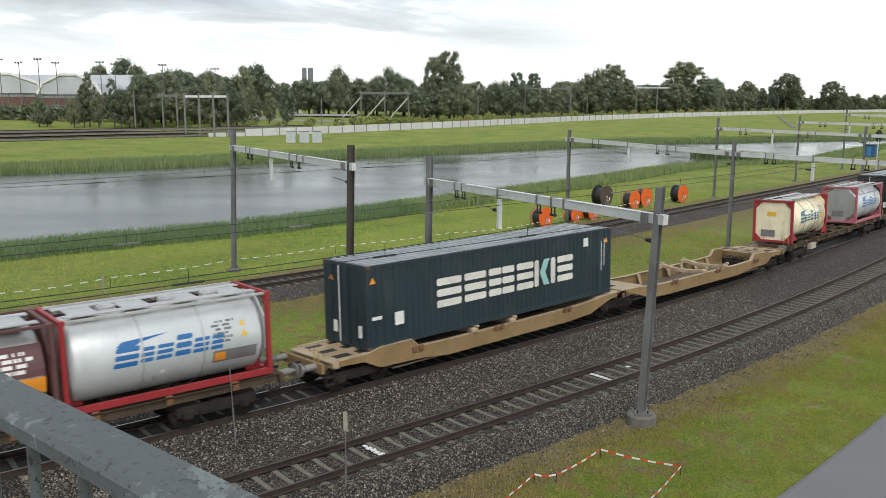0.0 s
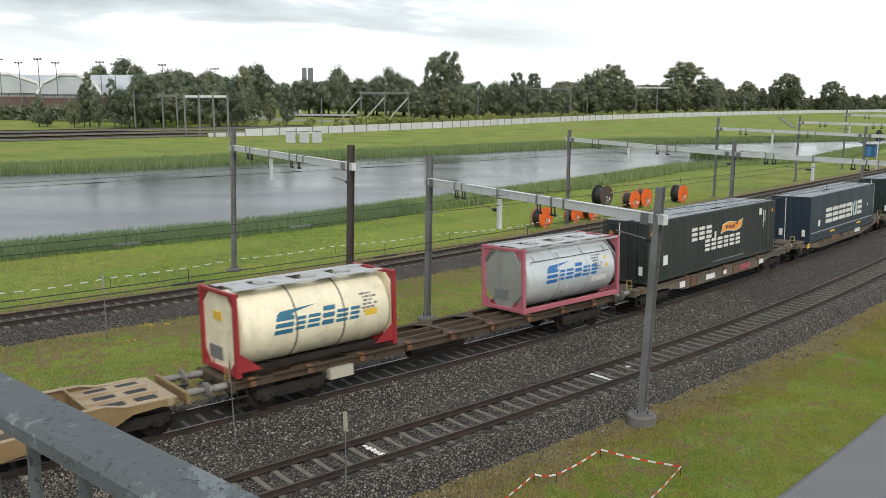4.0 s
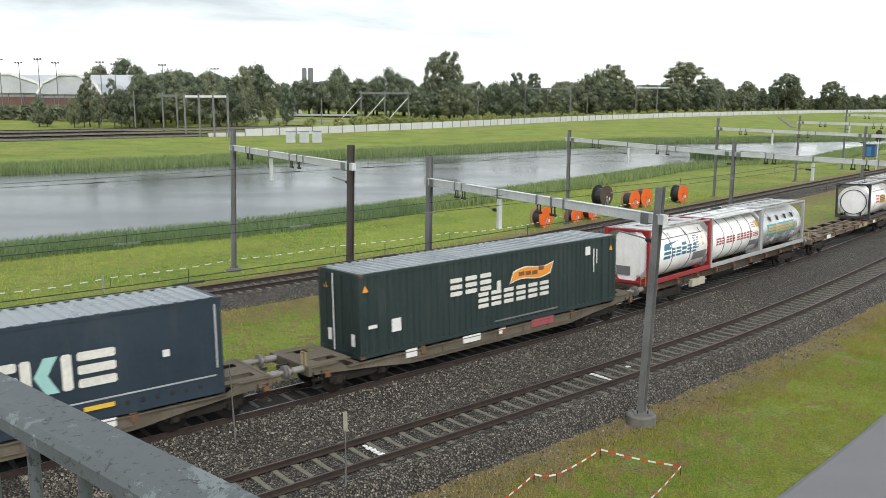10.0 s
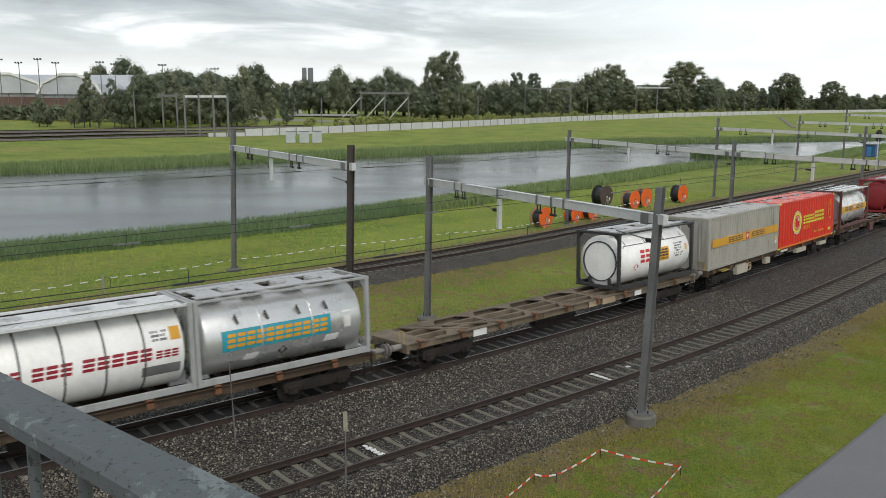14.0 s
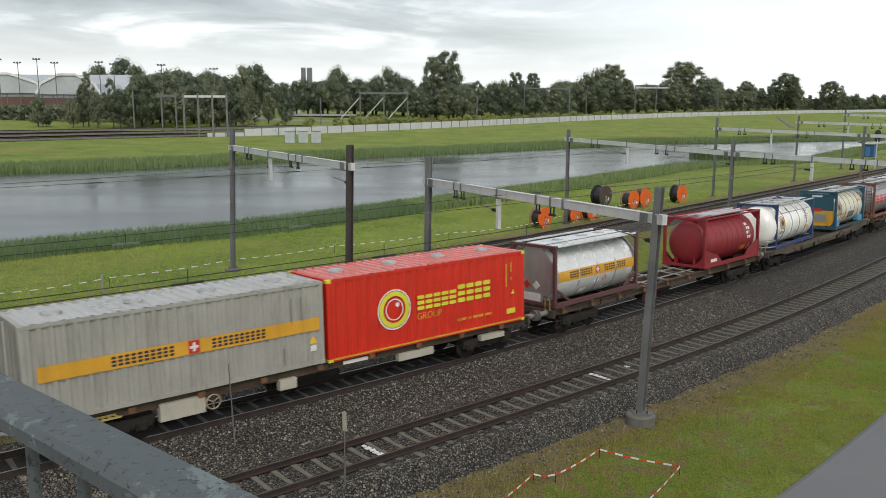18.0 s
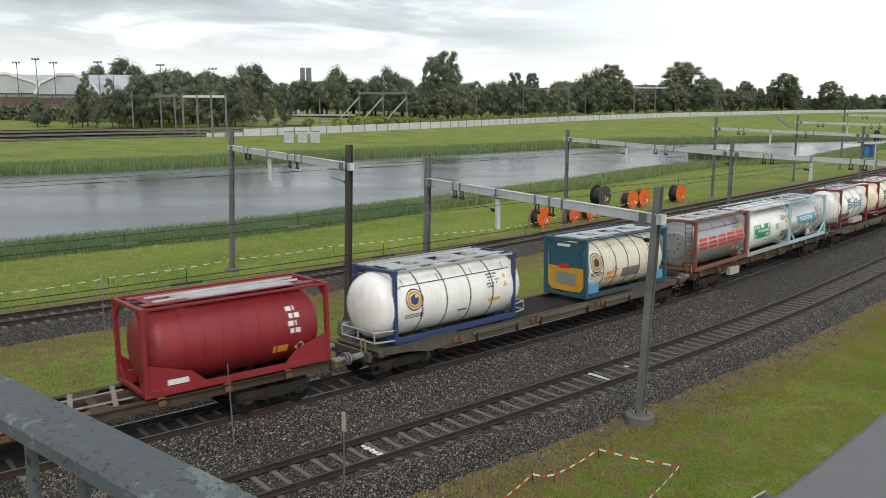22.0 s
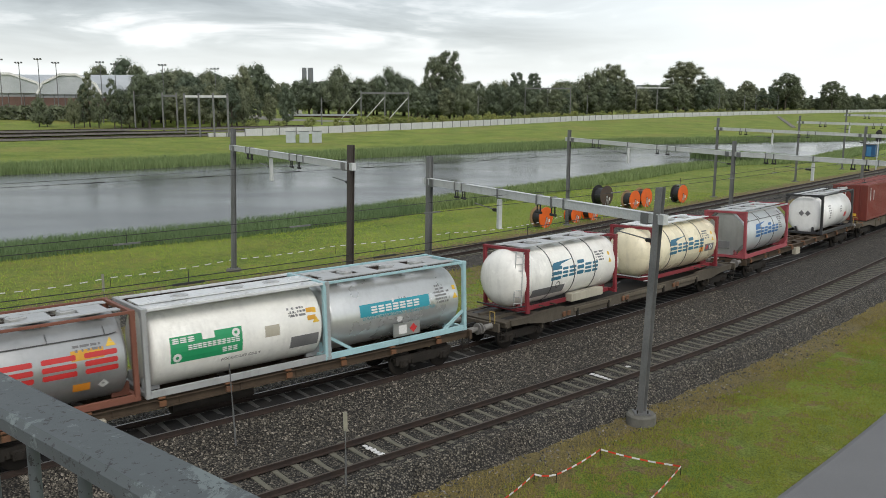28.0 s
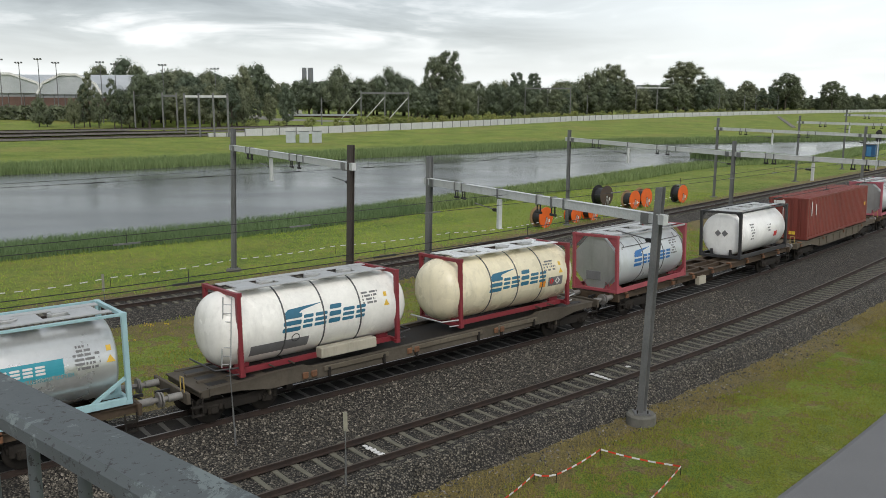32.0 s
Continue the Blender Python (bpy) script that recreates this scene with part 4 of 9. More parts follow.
def rings(on, cx, cz, r0, r1, n=32):
    g = Geo()
    v = []
    for i in range(n):
        a = 2 * math.pi * i / n
        v += [on(cx + r0 * math.cos(a), cz + r0 * math.sin(a)), on(cx + r1 * math.cos(a), cz + r1 * math.sin(a))]
    g.add(v, [(2 * i, 2 * i + 1, (2 * i + 3) % (2 * n), (2 * i + 2) % (2 * n)) for i in range(n)])
    return g


def diamond(on, cx, cz, r):
    g = Geo()
    g.add([on(cx, cz - r), on(cx + r, cz), on(cx, cz + r), on(cx - r, cz)], [(0, 1, 2, 3)])
    return g


def triangle(on, cx, cz, r):
    g = Geo()
    g.add([on(cx - r, cz - r * 0.8), on(cx + r, cz - r * 0.8), on(cx, cz + r)], [(0, 1, 2)])
    return g


def code_bars(on, x0, z0, rows, width, h=0.10, step=0.16, seed=1):
    """Lines of small bars where a load carries its numbers."""
    g = Geo()
    rnd = random.Random(seed)
    for k in range(rows):
        x = x0 + rnd.uniform(0, 0.15)
        z = z0 - k * step
        end = x0 + width * rnd.uniform(0.65, 1.0)
        while x < end:
            w = rnd.choice((0.05, 0.07, 0.16, 0.24))
            patch(g, on, x, min(x + w, end), z, z + h, 0, 1)
            x += w + rnd.choice((0.03, 0.04, 0.10))
    return g


def ride(load, wagon, a, dz=0.0):
    """Puts a load on its wagon at a metres along the train, dz metres over the usual deck."""
    _, c, b = wagon
    MOVING.append((load, c, b, a - c, dz))


BASE = 1.23
FACES = {}


def corrugated(g, x0, x1, z0, z1, y, depth, pitch, out):
    """A wall with upright trapezoid folds; out is the side that it faces."""
    n = max(2, int(round((x1 - x0) / pitch)))
    p = (x1 - x0) / n
    pts = []
    for i in range(n):
        a = x0 + i * p
        pts += [(a, 0), (a + p * 0.36, 0), (a + p * 0.5, depth), (a + p * 0.86, depth)]
    pts.append((x1, 0))
    v = [(x, y - out * d, z) for x, d in pts for z in (z0, z1)]
    g.add(v, [(2 * i, 2 * i + 2, 2 * i + 3, 2 * i + 1) for i in range(len(pts) - 1)])


def box_container(L, H, W, side, label, roof=None, posts=None, pitch=0.275, smooth=False, lids=0, end_labels=True, inner_posts=True, cast=None):
    c = thing("container", pose(0, 0, 0), label, "container", "loads of the train")
    z0, z1 = BASE, BASE + H
    posts = posts or side
    roof = roof or side
    h = W / 2
    for sd in (-1, 1):
        g = Geo()
        if smooth:
            n = 24
            v = []
            for i in range(n + 1):
                x = -L / 2 + 0.16 + (L - 0.32) * i / n
                b = 0.018 * math.sin(i * 1.3)
                v += [(x, sd * (h - 0.02), z0 + 0.55), (x, sd * (h + b * 0.6), z0 + 1.2), (x, sd * (h + b), z0 + 1.8), (x, sd * (h - 0.02), z1 - 0.1)]
            g.add(v, [(4 * i + k, 4 * i + 4 + k, 4 * i + 5 + k, 4 * i + 1 + k) for i in range(n) for k in range(3)], True)
            part("side_curtain", g, side, c, "taut tarpaulin side curtain")
        else:
            corrugated(g, -L / 2 + 0.16, L / 2 - 0.16, z0 + 0.14, z1 - 0.09, sd * (h - 0.012), 0.045, pitch, sd)
            part("side_wall", g, side, c, "corrugated steel side wall")
        part("bottom_rail", Geo().box((0, sd * (h - 0.05), z0 + (0.28 if smooth else 0.09)), (L - 0.3, 0.10, 0.54 if smooth else 0.14)), posts, c)
        part("top_rail", Geo().box((0, sd * (h - 0.04), z1 - 0.05), (L - 0.3, 0.08, 0.10)), posts, c)
    for sx in (-1, 1):
        for sd in (-1, 1):
            part("corner_post", Geo().box((sx * (L / 2 - 0.08), sd * (h - 0.08), (z0 + z1) / 2), (0.16, 0.16, H - 0.02), bevel=0.02), posts, c)
            for z in (z0 + 0.06, z1 - 0.06):
                part("corner_casting", Geo().box((sx * (L / 2 - 0.085), sd * (h - 0.078), z), (0.18, 0.165, 0.12), bevel=0.012), cast or posts, c)
            if inner_posts and L > 13:
                part("inner_post", Geo().box((sx * 6.0, sd * (h - 0.03), (z0 + z1) / 2), (0.22, 0.09, H - 0.04), bevel=0.01), posts, c)
        g = Geo()
        x = sx * (L / 2 - 0.03)
        n = 9
        pts = []
        for i in range(n):
            ya, yb = -h + 0.16 + (W - 0.32) * i / n, -h + 0.16 + (W - 0.32) * (i + 1) / n
            d = 0.03 * sx if i % 2 else 0
            pts += [(x - d, ya), (x - d, yb)]
        m = len(pts)
        g.add([(a, b, z0 + 0.15) for a, b in pts] + [(a, b, z1 - 0.1) for a, b in pts], [(k, k + 1, m + k + 1, m + k) for k in range(m - 1)])
        part("end_door" if sx < 0 else "end_wall", g, side, c)
        part("end_beam", [Geo().box((sx * (L / 2 - 0.08), 0, z0 + 0.08), (0.14, W - 0.3, 0.15)), Geo().box((sx * (L / 2 - 0.08), 0, z1 - 0.06), (0.14, W - 0.3, 0.12))], posts, c)
    for y in (-0.75, -0.3, 0.3, 0.75):
        part("lock_rod", Geo().rod((-L / 2 - 0.02, y, z0 + 0.1), (-L / 2 - 0.02, y, z1 - 0.1), 0.02, 6), LABELWHITE if y == 0.3 else posts, c)
    if end_labels:
        for y in (-0.85, 0.55):
            part("end_label", Geo().box((-L / 2 - 0.03, y, z0 + 0.62), (0.01, 0.22, 0.42)), LABELWHITE, c, "white plate on the end door")
    g = Geo()
    n = max(4, int(L / 0.36))
    p = (L - 0.3) / n
    zz = z1 - 0.03
    line = []
    for i in range(n):
        a = -L / 2 + 0.15 + i * p
        line += [(a, zz), (a + p * 0.4, zz), (a + p * 0.52, zz + 0.045), (a + p * 0.88, zz + 0.045)]
    line.append((L / 2 - 0.15, zz))
    m = len(line)
    g.add([(x, -h + 0.06, z) for x, z in line] + [(x, h - 0.06, z) for x, z in line], [(k, k + 1, m + k + 1, m + k) for k in range(m - 1)])
    part("roof", g, roof, c, "ribbed wet steel roof with any pale sheen painted in")
    part("floor", Geo().box((0, 0, z0 + 0.13), (L - 0.3, W - 0.2, 0.06)), DIRTY, c)
    for i in range(lids):
        x = -L / 2 + L * (i + 0.5) / lids
        part("roof_hatch", Geo().rod((x, 0, z1 - 0.02), (x, 0, z1 + 0.07), 0.27, 18).rod((x, 0, z1 + 0.07), (x, 0, z1 + 0.10), 0.20, 18), STEELWALK, c, "round loading hatch")
    return c


REDFRAMES = []


def tank_container(label, shell, frame, r=1.14, H=2.591, L=6.058, W=2.438, barrel=None, dome=0.20, bands=2, band_mat=None, gusset=0.0, top="walk", bottom_mat=None, top_mat=None,
                   beam=False, rail=True, braces=False, end_mat=None, end_gusset=0.45, corner=None, round_n=40):
    c = thing("tank_container", pose(0, 0, 0), label, "tank container", "loads of the train")
    z0, z1, h = BASE, BASE + H, W / 2
    zc = z0 + r + 0.035 if not beam else z1 - r - 0.08
    half = (barrel or (L - 0.34)) / 2
    prof = [(-half, 0.02)] + [(-half + dome * (1 - math.cos(math.pi / 2 * k / 7)), max(0.03, r * math.sin(math.pi / 2 * k / 7) ** 0.55)) for k in range(1, 8)]
    prof = prof + [(-x, rr) for x, rr in prof[::-1]]
    part("barrel", Geo().lathe(prof, round_n, 0, zc), shell, c)
    if end_mat:
        part("end_panel", Geo().lathe([(-half - 0.012, 0.55 * r), (-half + 0.03, 0.62 * r)], 24, 0, zc), end_mat, c)
    if frame in REDFRAMES:
        k, q = h - 0.15, 0.30 if beam else 0.68
        zm, kz = (z0 + z1) / 2, H / 2 - 0.13
        ring = [(-k, -kz + q), (-k + q, -kz), (k - q, -kz), (k, -kz + q), (k, kz - q), (k - q, kz), (-k + q, kz), (-k, kz - q)]
        for sx in (-1, 1):
            x0, x1 = sx * (L / 2 - 0.10), sx * (L / 2 - 0.16)
            g = Geo().add([(x0, a, zm + b) for a, b in ring] + [(x1, a, zm + b) for a, b in ring], [tuple(range(8))[::sx], tuple(range(15, 7, -1))[::sx]] + [(i, 8 + i, 8 + (i + 1) % 8, (i + 1) % 8) for i in range(8)])
            part("end_panel", g, end_mat or shell, c, "eight-sided end panel")
        end_mat = None
    if bands:
        xs = np.linspace(-half + dome, half - dome, bands + 2)[1:-1]
        for x in xs:
            part("clamp_band", Geo().lathe([(x - 0.025, r), (x - 0.025, r + 0.014), (x + 0.025, r + 0.014), (x + 0.025, r)], round_n, 0, zc), band_mat or STRIP, c)
    xs = (L / 2 - 0.07)
    for sx in (-1, 1):
        f = part("end_beam", Geo().box((sx * xs, 0, z0 + 0.08), (0.12, W - 0.3, 0.14), bevel=0.01), frame, c)
        part("end_beam", Geo().box((sx * xs, 0, z1 - 0.07), (0.12, W - 0.3, 0.12), bevel=0.01), frame, f)
        for sd in (-1, 1):
            part("post", Geo().box((sx * xs, sd * (h - 0.075), (z0 + z1) / 2), (0.14, 0.15, H - 0.02), bevel=0.015), frame, f)
            for z, up in ((z0 + 0.05, 1), (z1 - 0.05, -1)):
                g = Geo()
                q = end_gusset
                g.add([(sx * xs - 0.02, sd * (h - 0.13), z), (sx * xs - 0.02, sd * (h - 0.13 - q), z), (sx * xs - 0.02, sd * (h - 0.13), z + up * q), (sx * xs + 0.02, sd * (h - 0.13), z), (sx * xs + 0.02, sd * (h - 0.13 - q), z), (sx * xs + 0.02, sd * (h - 0.13), z + up * q)],
                      [(0, 1, 2), (3, 5, 4), (1, 4, 5, 2)])
                part("gusset", g, frame, f)
            for z in (z0 + 0.06, z1 - 0.06):
                part("corner_casting", Geo().box((sx * (L / 2 - 0.085), sd * (h - 0.078), z), (0.18, 0.165, 0.12), bevel=0.012), corner or frame, f)
        for y in (-0.55, 0.55):
            part("saddle", Geo().box((sx * (L / 2 - 0.35), y, z0 + 0.26), (0.5, 0.10, max(0.2, zc - r - z0 + 0.35))), frame, c)
    for sd in (-1, 1):
        if not beam:
            part("bottom_rail", Geo().box((0, sd * (h - 0.06), z0 + 0.105), (L - 0.3, 0.11, 0.20), bevel=0.01), bottom_mat or frame, c)
            part("top_rail", Geo().box((0, sd * (h - 0.05), z1 - 0.05), (L - 0.3, 0.07, 0.08), bevel=0.008), (top_mat or (GREYTOP if frame in REDFRAMES and frame is not BROWNRED else frame)), c)
        else:
            part("bottom_rail", Geo().box((0, sd * 0.80, z0 + 0.09), (L - 0.3, 0.12, 0.17), bevel=0.01), bottom_mat or frame, c)
        if braces:
            for sx in (-1, 1):
                part("brace", Geo().bar((sx * (L / 2 - 0.15), sd * (h - 0.06), z0 + 0.75), (sx * (L / 2 - 1.15), sd * (h - 0.06), z0 + 0.12), 0.07, 0.10), frame, c)
        if gusset:
            for sx in (-1, 1):
                g = Geo()
                y = sd * (h - 0.05)
                g.add([(sx * (L / 2 - 0.14), y - 0.02, z0 + 0.15), (sx * (L / 2 - 0.14 - gusset), y - 0.02, z0 + 0.15), (sx * (L / 2 - 0.14), y - 0.02, z0 + gusset), (sx * (L / 2 - 0.14), y + 0.02, z0 + 0.15), (sx * (L / 2 - 0.14 - gusset), y + 0.02, z0 + 0.15), (sx * (L / 2 - 0.14), y + 0.02, z0 + gusset)],
                      [(0, 1, 2), (3, 5, 4), (0, 3, 4, 1), (1, 4, 5, 2), (2, 5, 3, 0)])
                part("side_gusset", g, frame, c)
    zt = z1 + (0.0 if not beam else 0.02)
    wm = top_mat or STEELWALK
    if top == "walk":
        for sd in (-1, 1):
            part("walkway", Geo().box((0, sd * 0.62, zt - 0.02), (L - 0.5, 0.34, 0.03)), wm, c, "grated top walkway")
        for x in (-L * 0.36, -L * 0.12, L * 0.12, L * 0.36):
            part("top_cross_plate", Geo().box((x, 0, zt - 0.035), (0.75, 0.95, 0.03)), wm, c)
    elif top == "cover":
        part("rain_cover", Geo().box((0, 0, zt - 0.01), (L - 0.4, 0.9, 0.03)).bar((-L / 2 + 0.2, -0.65, zt - 0.06), (L / 2 - 0.2, -0.65, zt - 0.06), 0.45, 0.02).bar((-L / 2 + 0.2, -0.90, zt - 0.09), (L / 2 - 0.2, -0.90, zt - 0.09), 0.30, 0.03), wm, c, "pale sheet cover over the top")
    for x in (-L * 0.24, 0.05 * L, L * 0.26):
        part("manhole", Geo().rod((x, 0, zt - 0.12), (x, 0, zt + 0.02), 0.27, 18).rod((x, 0, zt + 0.02), (x, 0, zt + 0.05), 0.18, 14).rod((x - 0.2, -0.2, zt), (x + 0.2, -0.2, zt + 0.03), 0.025, 6), STEELWALK, c, "round manhole lid with clamps")
    if rail:
        on = surface(r + 0.03, zc)
        zz = zc + r * 0.66
        g = Geo()
        pts = [on(-half + dome + 0.25, zz - 0.10), on(-half + dome + 0.3, zz), on(half - dome - 0.3, zz), on(half - dome - 0.1, zz + 0.03)]
        for p, q in zip(pts[:-1], pts[1:]):
            g.rod(p, q, 0.016, 6)
        for x in np.linspace(-half + dome + 0.5, half - dome - 0.4, 4):
            g.rod(on(x, zz), on(x, zz + 0.30), 0.012, 5)
        part("hose_rail", g, STRIP, c)
    FACES[c.name] = (r, zc)
    return c


def barrel_face(c, proud=0.006):
    r, zc = FACES[c.name]
    return surface(r + proud, zc)

# ---- the wagons and their loads, in the order of the train ----
PALESHELL = mixed("pale_grey_shell", (0.53, 0.57, 0.58), (0.60, 0.64, 0.65), 0.7, 0.34, 0.18, 9, 0.02, (0.30, 0.29, 0.28), 0.25, True, 0.06)
SILVER = mixed("brushed_aluminium", (0.62, 0.635, 0.63), (0.71, 0.725, 0.72), 0.7, 0.30, 0.62, 9, 0.02, (0.30, 0.29, 0.28), 0.3, True, 0.07)
PALETANK = mixed("pale_aluminium_shell", (0.74, 0.75, 0.73), (0.82, 0.83, 0.81), 0.7, 0.26, 0.30, 9, 0.02, (0.42, 0.41, 0.39), 0.3)
DULLSILVER = mixed("dull_aluminium", (0.40, 0.41, 0.41), (0.50, 0.51, 0.51), 0.7, 0.36, 0.62, 9, 0.02, (0.22, 0.21, 0.20), 0.4, True, 0.08)
CREAM = paint(0.82, 0.75, 0.55, 0.28, 0.25)
OFFWHITE = paint(0.90, 0.89, 0.84, 0.22, 0.22)
TANKWHITE = paint(0.93, 0.93, 0.91, 0.20, 0.15)
CRIMSON = paint(0.30, 0.022, 0.028, 0.45, 0.3)
DARKCRIMSON = paint(0.22, 0.025, 0.035, 0.5, 0.4)
DULLRED = paint(0.34, 0.07, 0.085, 0.55, 0.4)
PINKRED = paint(0.42, 0.12, 0.15, 0.55, 0.35)
MAROON = paint(0.25, 0.018, 0.024, 0.48, 0.35)
BROWNRED = paint(0.11, 0.045, 0.045, 0.55, 0.4)
BLUEMARK = paint(0.02, 0.14, 0.38, 0.4, 0.15)
TEALMARK = paint(0.03, 0.15, 0.24, 0.4, 0.15)
RUSTYCORNER = mixed("rusty_corner", (0.030, 0.040, 0.044), (0.17, 0.075, 0.032), 5.0, 0.7, 0.0, 20, 0.2)
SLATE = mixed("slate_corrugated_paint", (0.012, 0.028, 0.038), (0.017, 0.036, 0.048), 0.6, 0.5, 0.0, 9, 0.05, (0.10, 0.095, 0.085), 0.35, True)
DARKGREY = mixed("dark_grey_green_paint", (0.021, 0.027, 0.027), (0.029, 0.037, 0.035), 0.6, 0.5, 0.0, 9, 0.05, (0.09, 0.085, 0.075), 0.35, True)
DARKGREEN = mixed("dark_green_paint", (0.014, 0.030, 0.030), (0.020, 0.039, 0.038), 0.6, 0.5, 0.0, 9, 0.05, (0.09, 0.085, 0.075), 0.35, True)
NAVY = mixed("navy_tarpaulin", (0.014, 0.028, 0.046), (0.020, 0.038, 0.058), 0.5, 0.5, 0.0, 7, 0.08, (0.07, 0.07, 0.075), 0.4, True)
# Far paler than the dark walls: sky sheen on wet steel painted in.
SHEENROOF = mixed("wet_grey_roof_sheen", (0.19, 0.225, 0.24), (0.29, 0.325, 0.34), 0.5, 0.30, 0.0, 6, 0.05, (0.16, 0.16, 0.15), 0.5)
MARKWHITE = mixed("mark_white", (0.66, 0.65, 0.60), (0.76, 0.75, 0.70), 1.5, 0.5, 0, 12, 0.05, (0.35, 0.33, 0.29), 0.4)
MINT = paint(0.33, 0.58, 0.56, 0.45, 0.25)
PALEBOX = paint(0.44, 0.41, 0.33, 0.45, 0.4)
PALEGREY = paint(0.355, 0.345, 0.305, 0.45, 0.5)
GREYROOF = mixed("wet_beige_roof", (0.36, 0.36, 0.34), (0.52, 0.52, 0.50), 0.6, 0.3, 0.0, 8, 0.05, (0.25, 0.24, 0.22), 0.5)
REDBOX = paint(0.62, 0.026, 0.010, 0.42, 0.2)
# The wall red made paler, with the wet roof's sky sheen painted in.
REDSHEENROOF = mixed("wet_red_roof_sheen", (0.62, 0.15, 0.13), (0.72, 0.20, 0.17), 0.6, 0.28, 0.0, 8, 0.05)
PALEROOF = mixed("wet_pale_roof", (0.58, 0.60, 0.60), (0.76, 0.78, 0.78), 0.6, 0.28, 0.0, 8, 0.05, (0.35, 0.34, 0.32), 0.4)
RINGBROWN = paint(0.46, 0.25, 0.09, 0.45, 0.2)
BANDORANGE = paint(0.66, 0.34, 0.03, 0.45, 0.3)
LIME = paint(0.70, 0.66, 0.05, 0.45, 0.15)
NAVYFRAME = paint(0.030, 0.050, 0.15, 0.45, 0.3)
TEALFRAME = paint(0.024, 0.095, 0.135, 0.45, 0.35)
MINTFRAME = paint(0.36, 0.56, 0.60, 0.45, 0.35)
GREYFRAME = paint(0.36, 0.37, 0.37, 0.45, 0.4)
RUSTFRAME = paint(0.20, 0.075, 0.048, 0.6, 0.4)
BLACKFRAME = paint(0.035, 0.035, 0.038, 0.45, 0.3)
GREENMARK = paint(0.02, 0.30, 0.12, 0.4, 0.15)
CYANMARK = paint(0.03, 0.30, 0.38, 0.4, 0.15)
DARKREDMARK = paint(0.30, 0.015, 0.03, 0.4, 0.15)
BROWNBOX = paint(0.20, 0.042, 0.030, 0.5, 0.35)
BLACKMARK = paint(0.03, 0.03, 0.035, 0.5, 0.1)

GREYTOP = GREYFRAME
SLATPALE = mixed("worn_pale_steel", (0.20, 0.19, 0.17), (0.34, 0.33, 0.30), 2.5, 0.7, 0.0, 14, 0.2, (0.10, 0.08, 0.06), 0.6)
REDFRAMES += [CRIMSON, PINKRED, DULLRED, BROWNRED]


def tank_codes(c, x, rows=6, seed=1, sign=True):
    on = barrel_face(c)
    _, zc = FACES[c.name]
    part("code_bars", code_bars(on, x, zc + 0.62, rows, 0.75, 0.07, 0.12, seed), LABELGREY, c, "rows of small dark stencilled bars")
    if sign:
        part("warning_triangle", triangle(on, x + 1.0, zc + 0.20, 0.12), YELLOW, c)
        part("warning_plate", Geo_patch(on, x + 0.92, x + 1.05, zc + 0.42, zc + 0.58), YELLOW, c)


def Geo_patch(on, x0, x1, z0, z1, slant=0.0):
    g = Geo()
    patch(g, on, x0, x1, z0, z1, slant)
    return g


def slanted_mark(c, mat, x0=-1.72, x1=1.54, dz=0.0, scale=1.0):
    """Six leaning blocks under a long pointed flash."""
    on = barrel_face(c, 0.008)
    _, zc = FACES[c.name]
    z0 = zc - 0.14 + dz
    w = x1 - x0
    for k, (a, b, h) in enumerate(((0.0, 0.20, 0.50), (0.225, 0.335, 0.42), (0.36, 0.50, 0.42), (0.525, 0.665, 0.60), (0.69, 0.83, 0.42), (0.855, 0.97, 0.42))):
        part("mark", blocks(on, x0 + a * w, x0 + b * w, z0 - 0.05 * (k == 0), z0 + h * scale, 1, 0.22, 0.0, 0.33), mat, c, "leaning block shape" if k == 0 else "")
    g = Geo()
    g.add([on(x0 + 0.04 * w, z0 + 0.54 * scale), on(x0 + 0.09 * w, z0 + 0.66 * scale), on(x0 + 0.50 * w, z0 + 0.74 * scale), on(x0 + 0.24 * w, z0 + 0.58 * scale), on(x0 + 0.20 * w, z0 + 0.50 * scale), on(x0 + 0.07 * w, z0 + 0.46 * scale)], [(5, 4, 3, 0), (0, 3, 2, 1)])
    part("flash", g, mat, c, "long pointed flash shape")


def wide_mark(c, y, x0, x1, z0, z1):
    """Seven blocks of uneven width across a long side; the fifth ends in a mint chevron."""
    on = surface(None, 0, y)
    w = x1 - x0
    for a, b, n in ((0.0, 0.158, 1), (0.178, 0.325, 1), (0.345, 0.535, 2), (0.548, 0.675, 1), (0.815, 0.850, 0), (0.868, 1.0, 1)):
        weight = 0.27 if n != 2 else 0.42
        part("mark", blocks(on, x0 + a * w, x0 + b * w, z0, z1, max(n, 1), 0.0, 0.06 if n == 2 else 0.0, weight, "bars" if n else "solid"), MARKWHITE, c, "off-white block shape")
    part("mark", blocks(on, x0 + 0.684 * w, x0 + 0.718 * w, z0, z1, 1, 0.0, 0.0, 0.3, "solid"), MARKWHITE, c)
    m, a, b, d = (z0 + z1) / 2, x0 + 0.725 * w, x0 + 0.805 * w, 0.045 * w
    part("mark", Geo().add([on(b, z1), on(b - d, z1), on(a, m), on(a + d, m), on(b - d, z0), on(b, z0)], [(0, 1, 2, 3), (3, 2, 4, 5)]), MINT, c, "pale mint chevron shape")


def side_word(c, L, y, x0, x1, z0, z1, n, mat, label, **kw):
    part("mark", blocks(surface(None, 0, y), x0, x1, z0, z1, n, **kw), mat, c, label)


def small_labels(c, L, y, items):
    for x, z, w, h in items:
        part("side_label", Geo().box((x, y, z), (w, 0.01, h)), LABELWHITE, c, "white plate on the side wall")


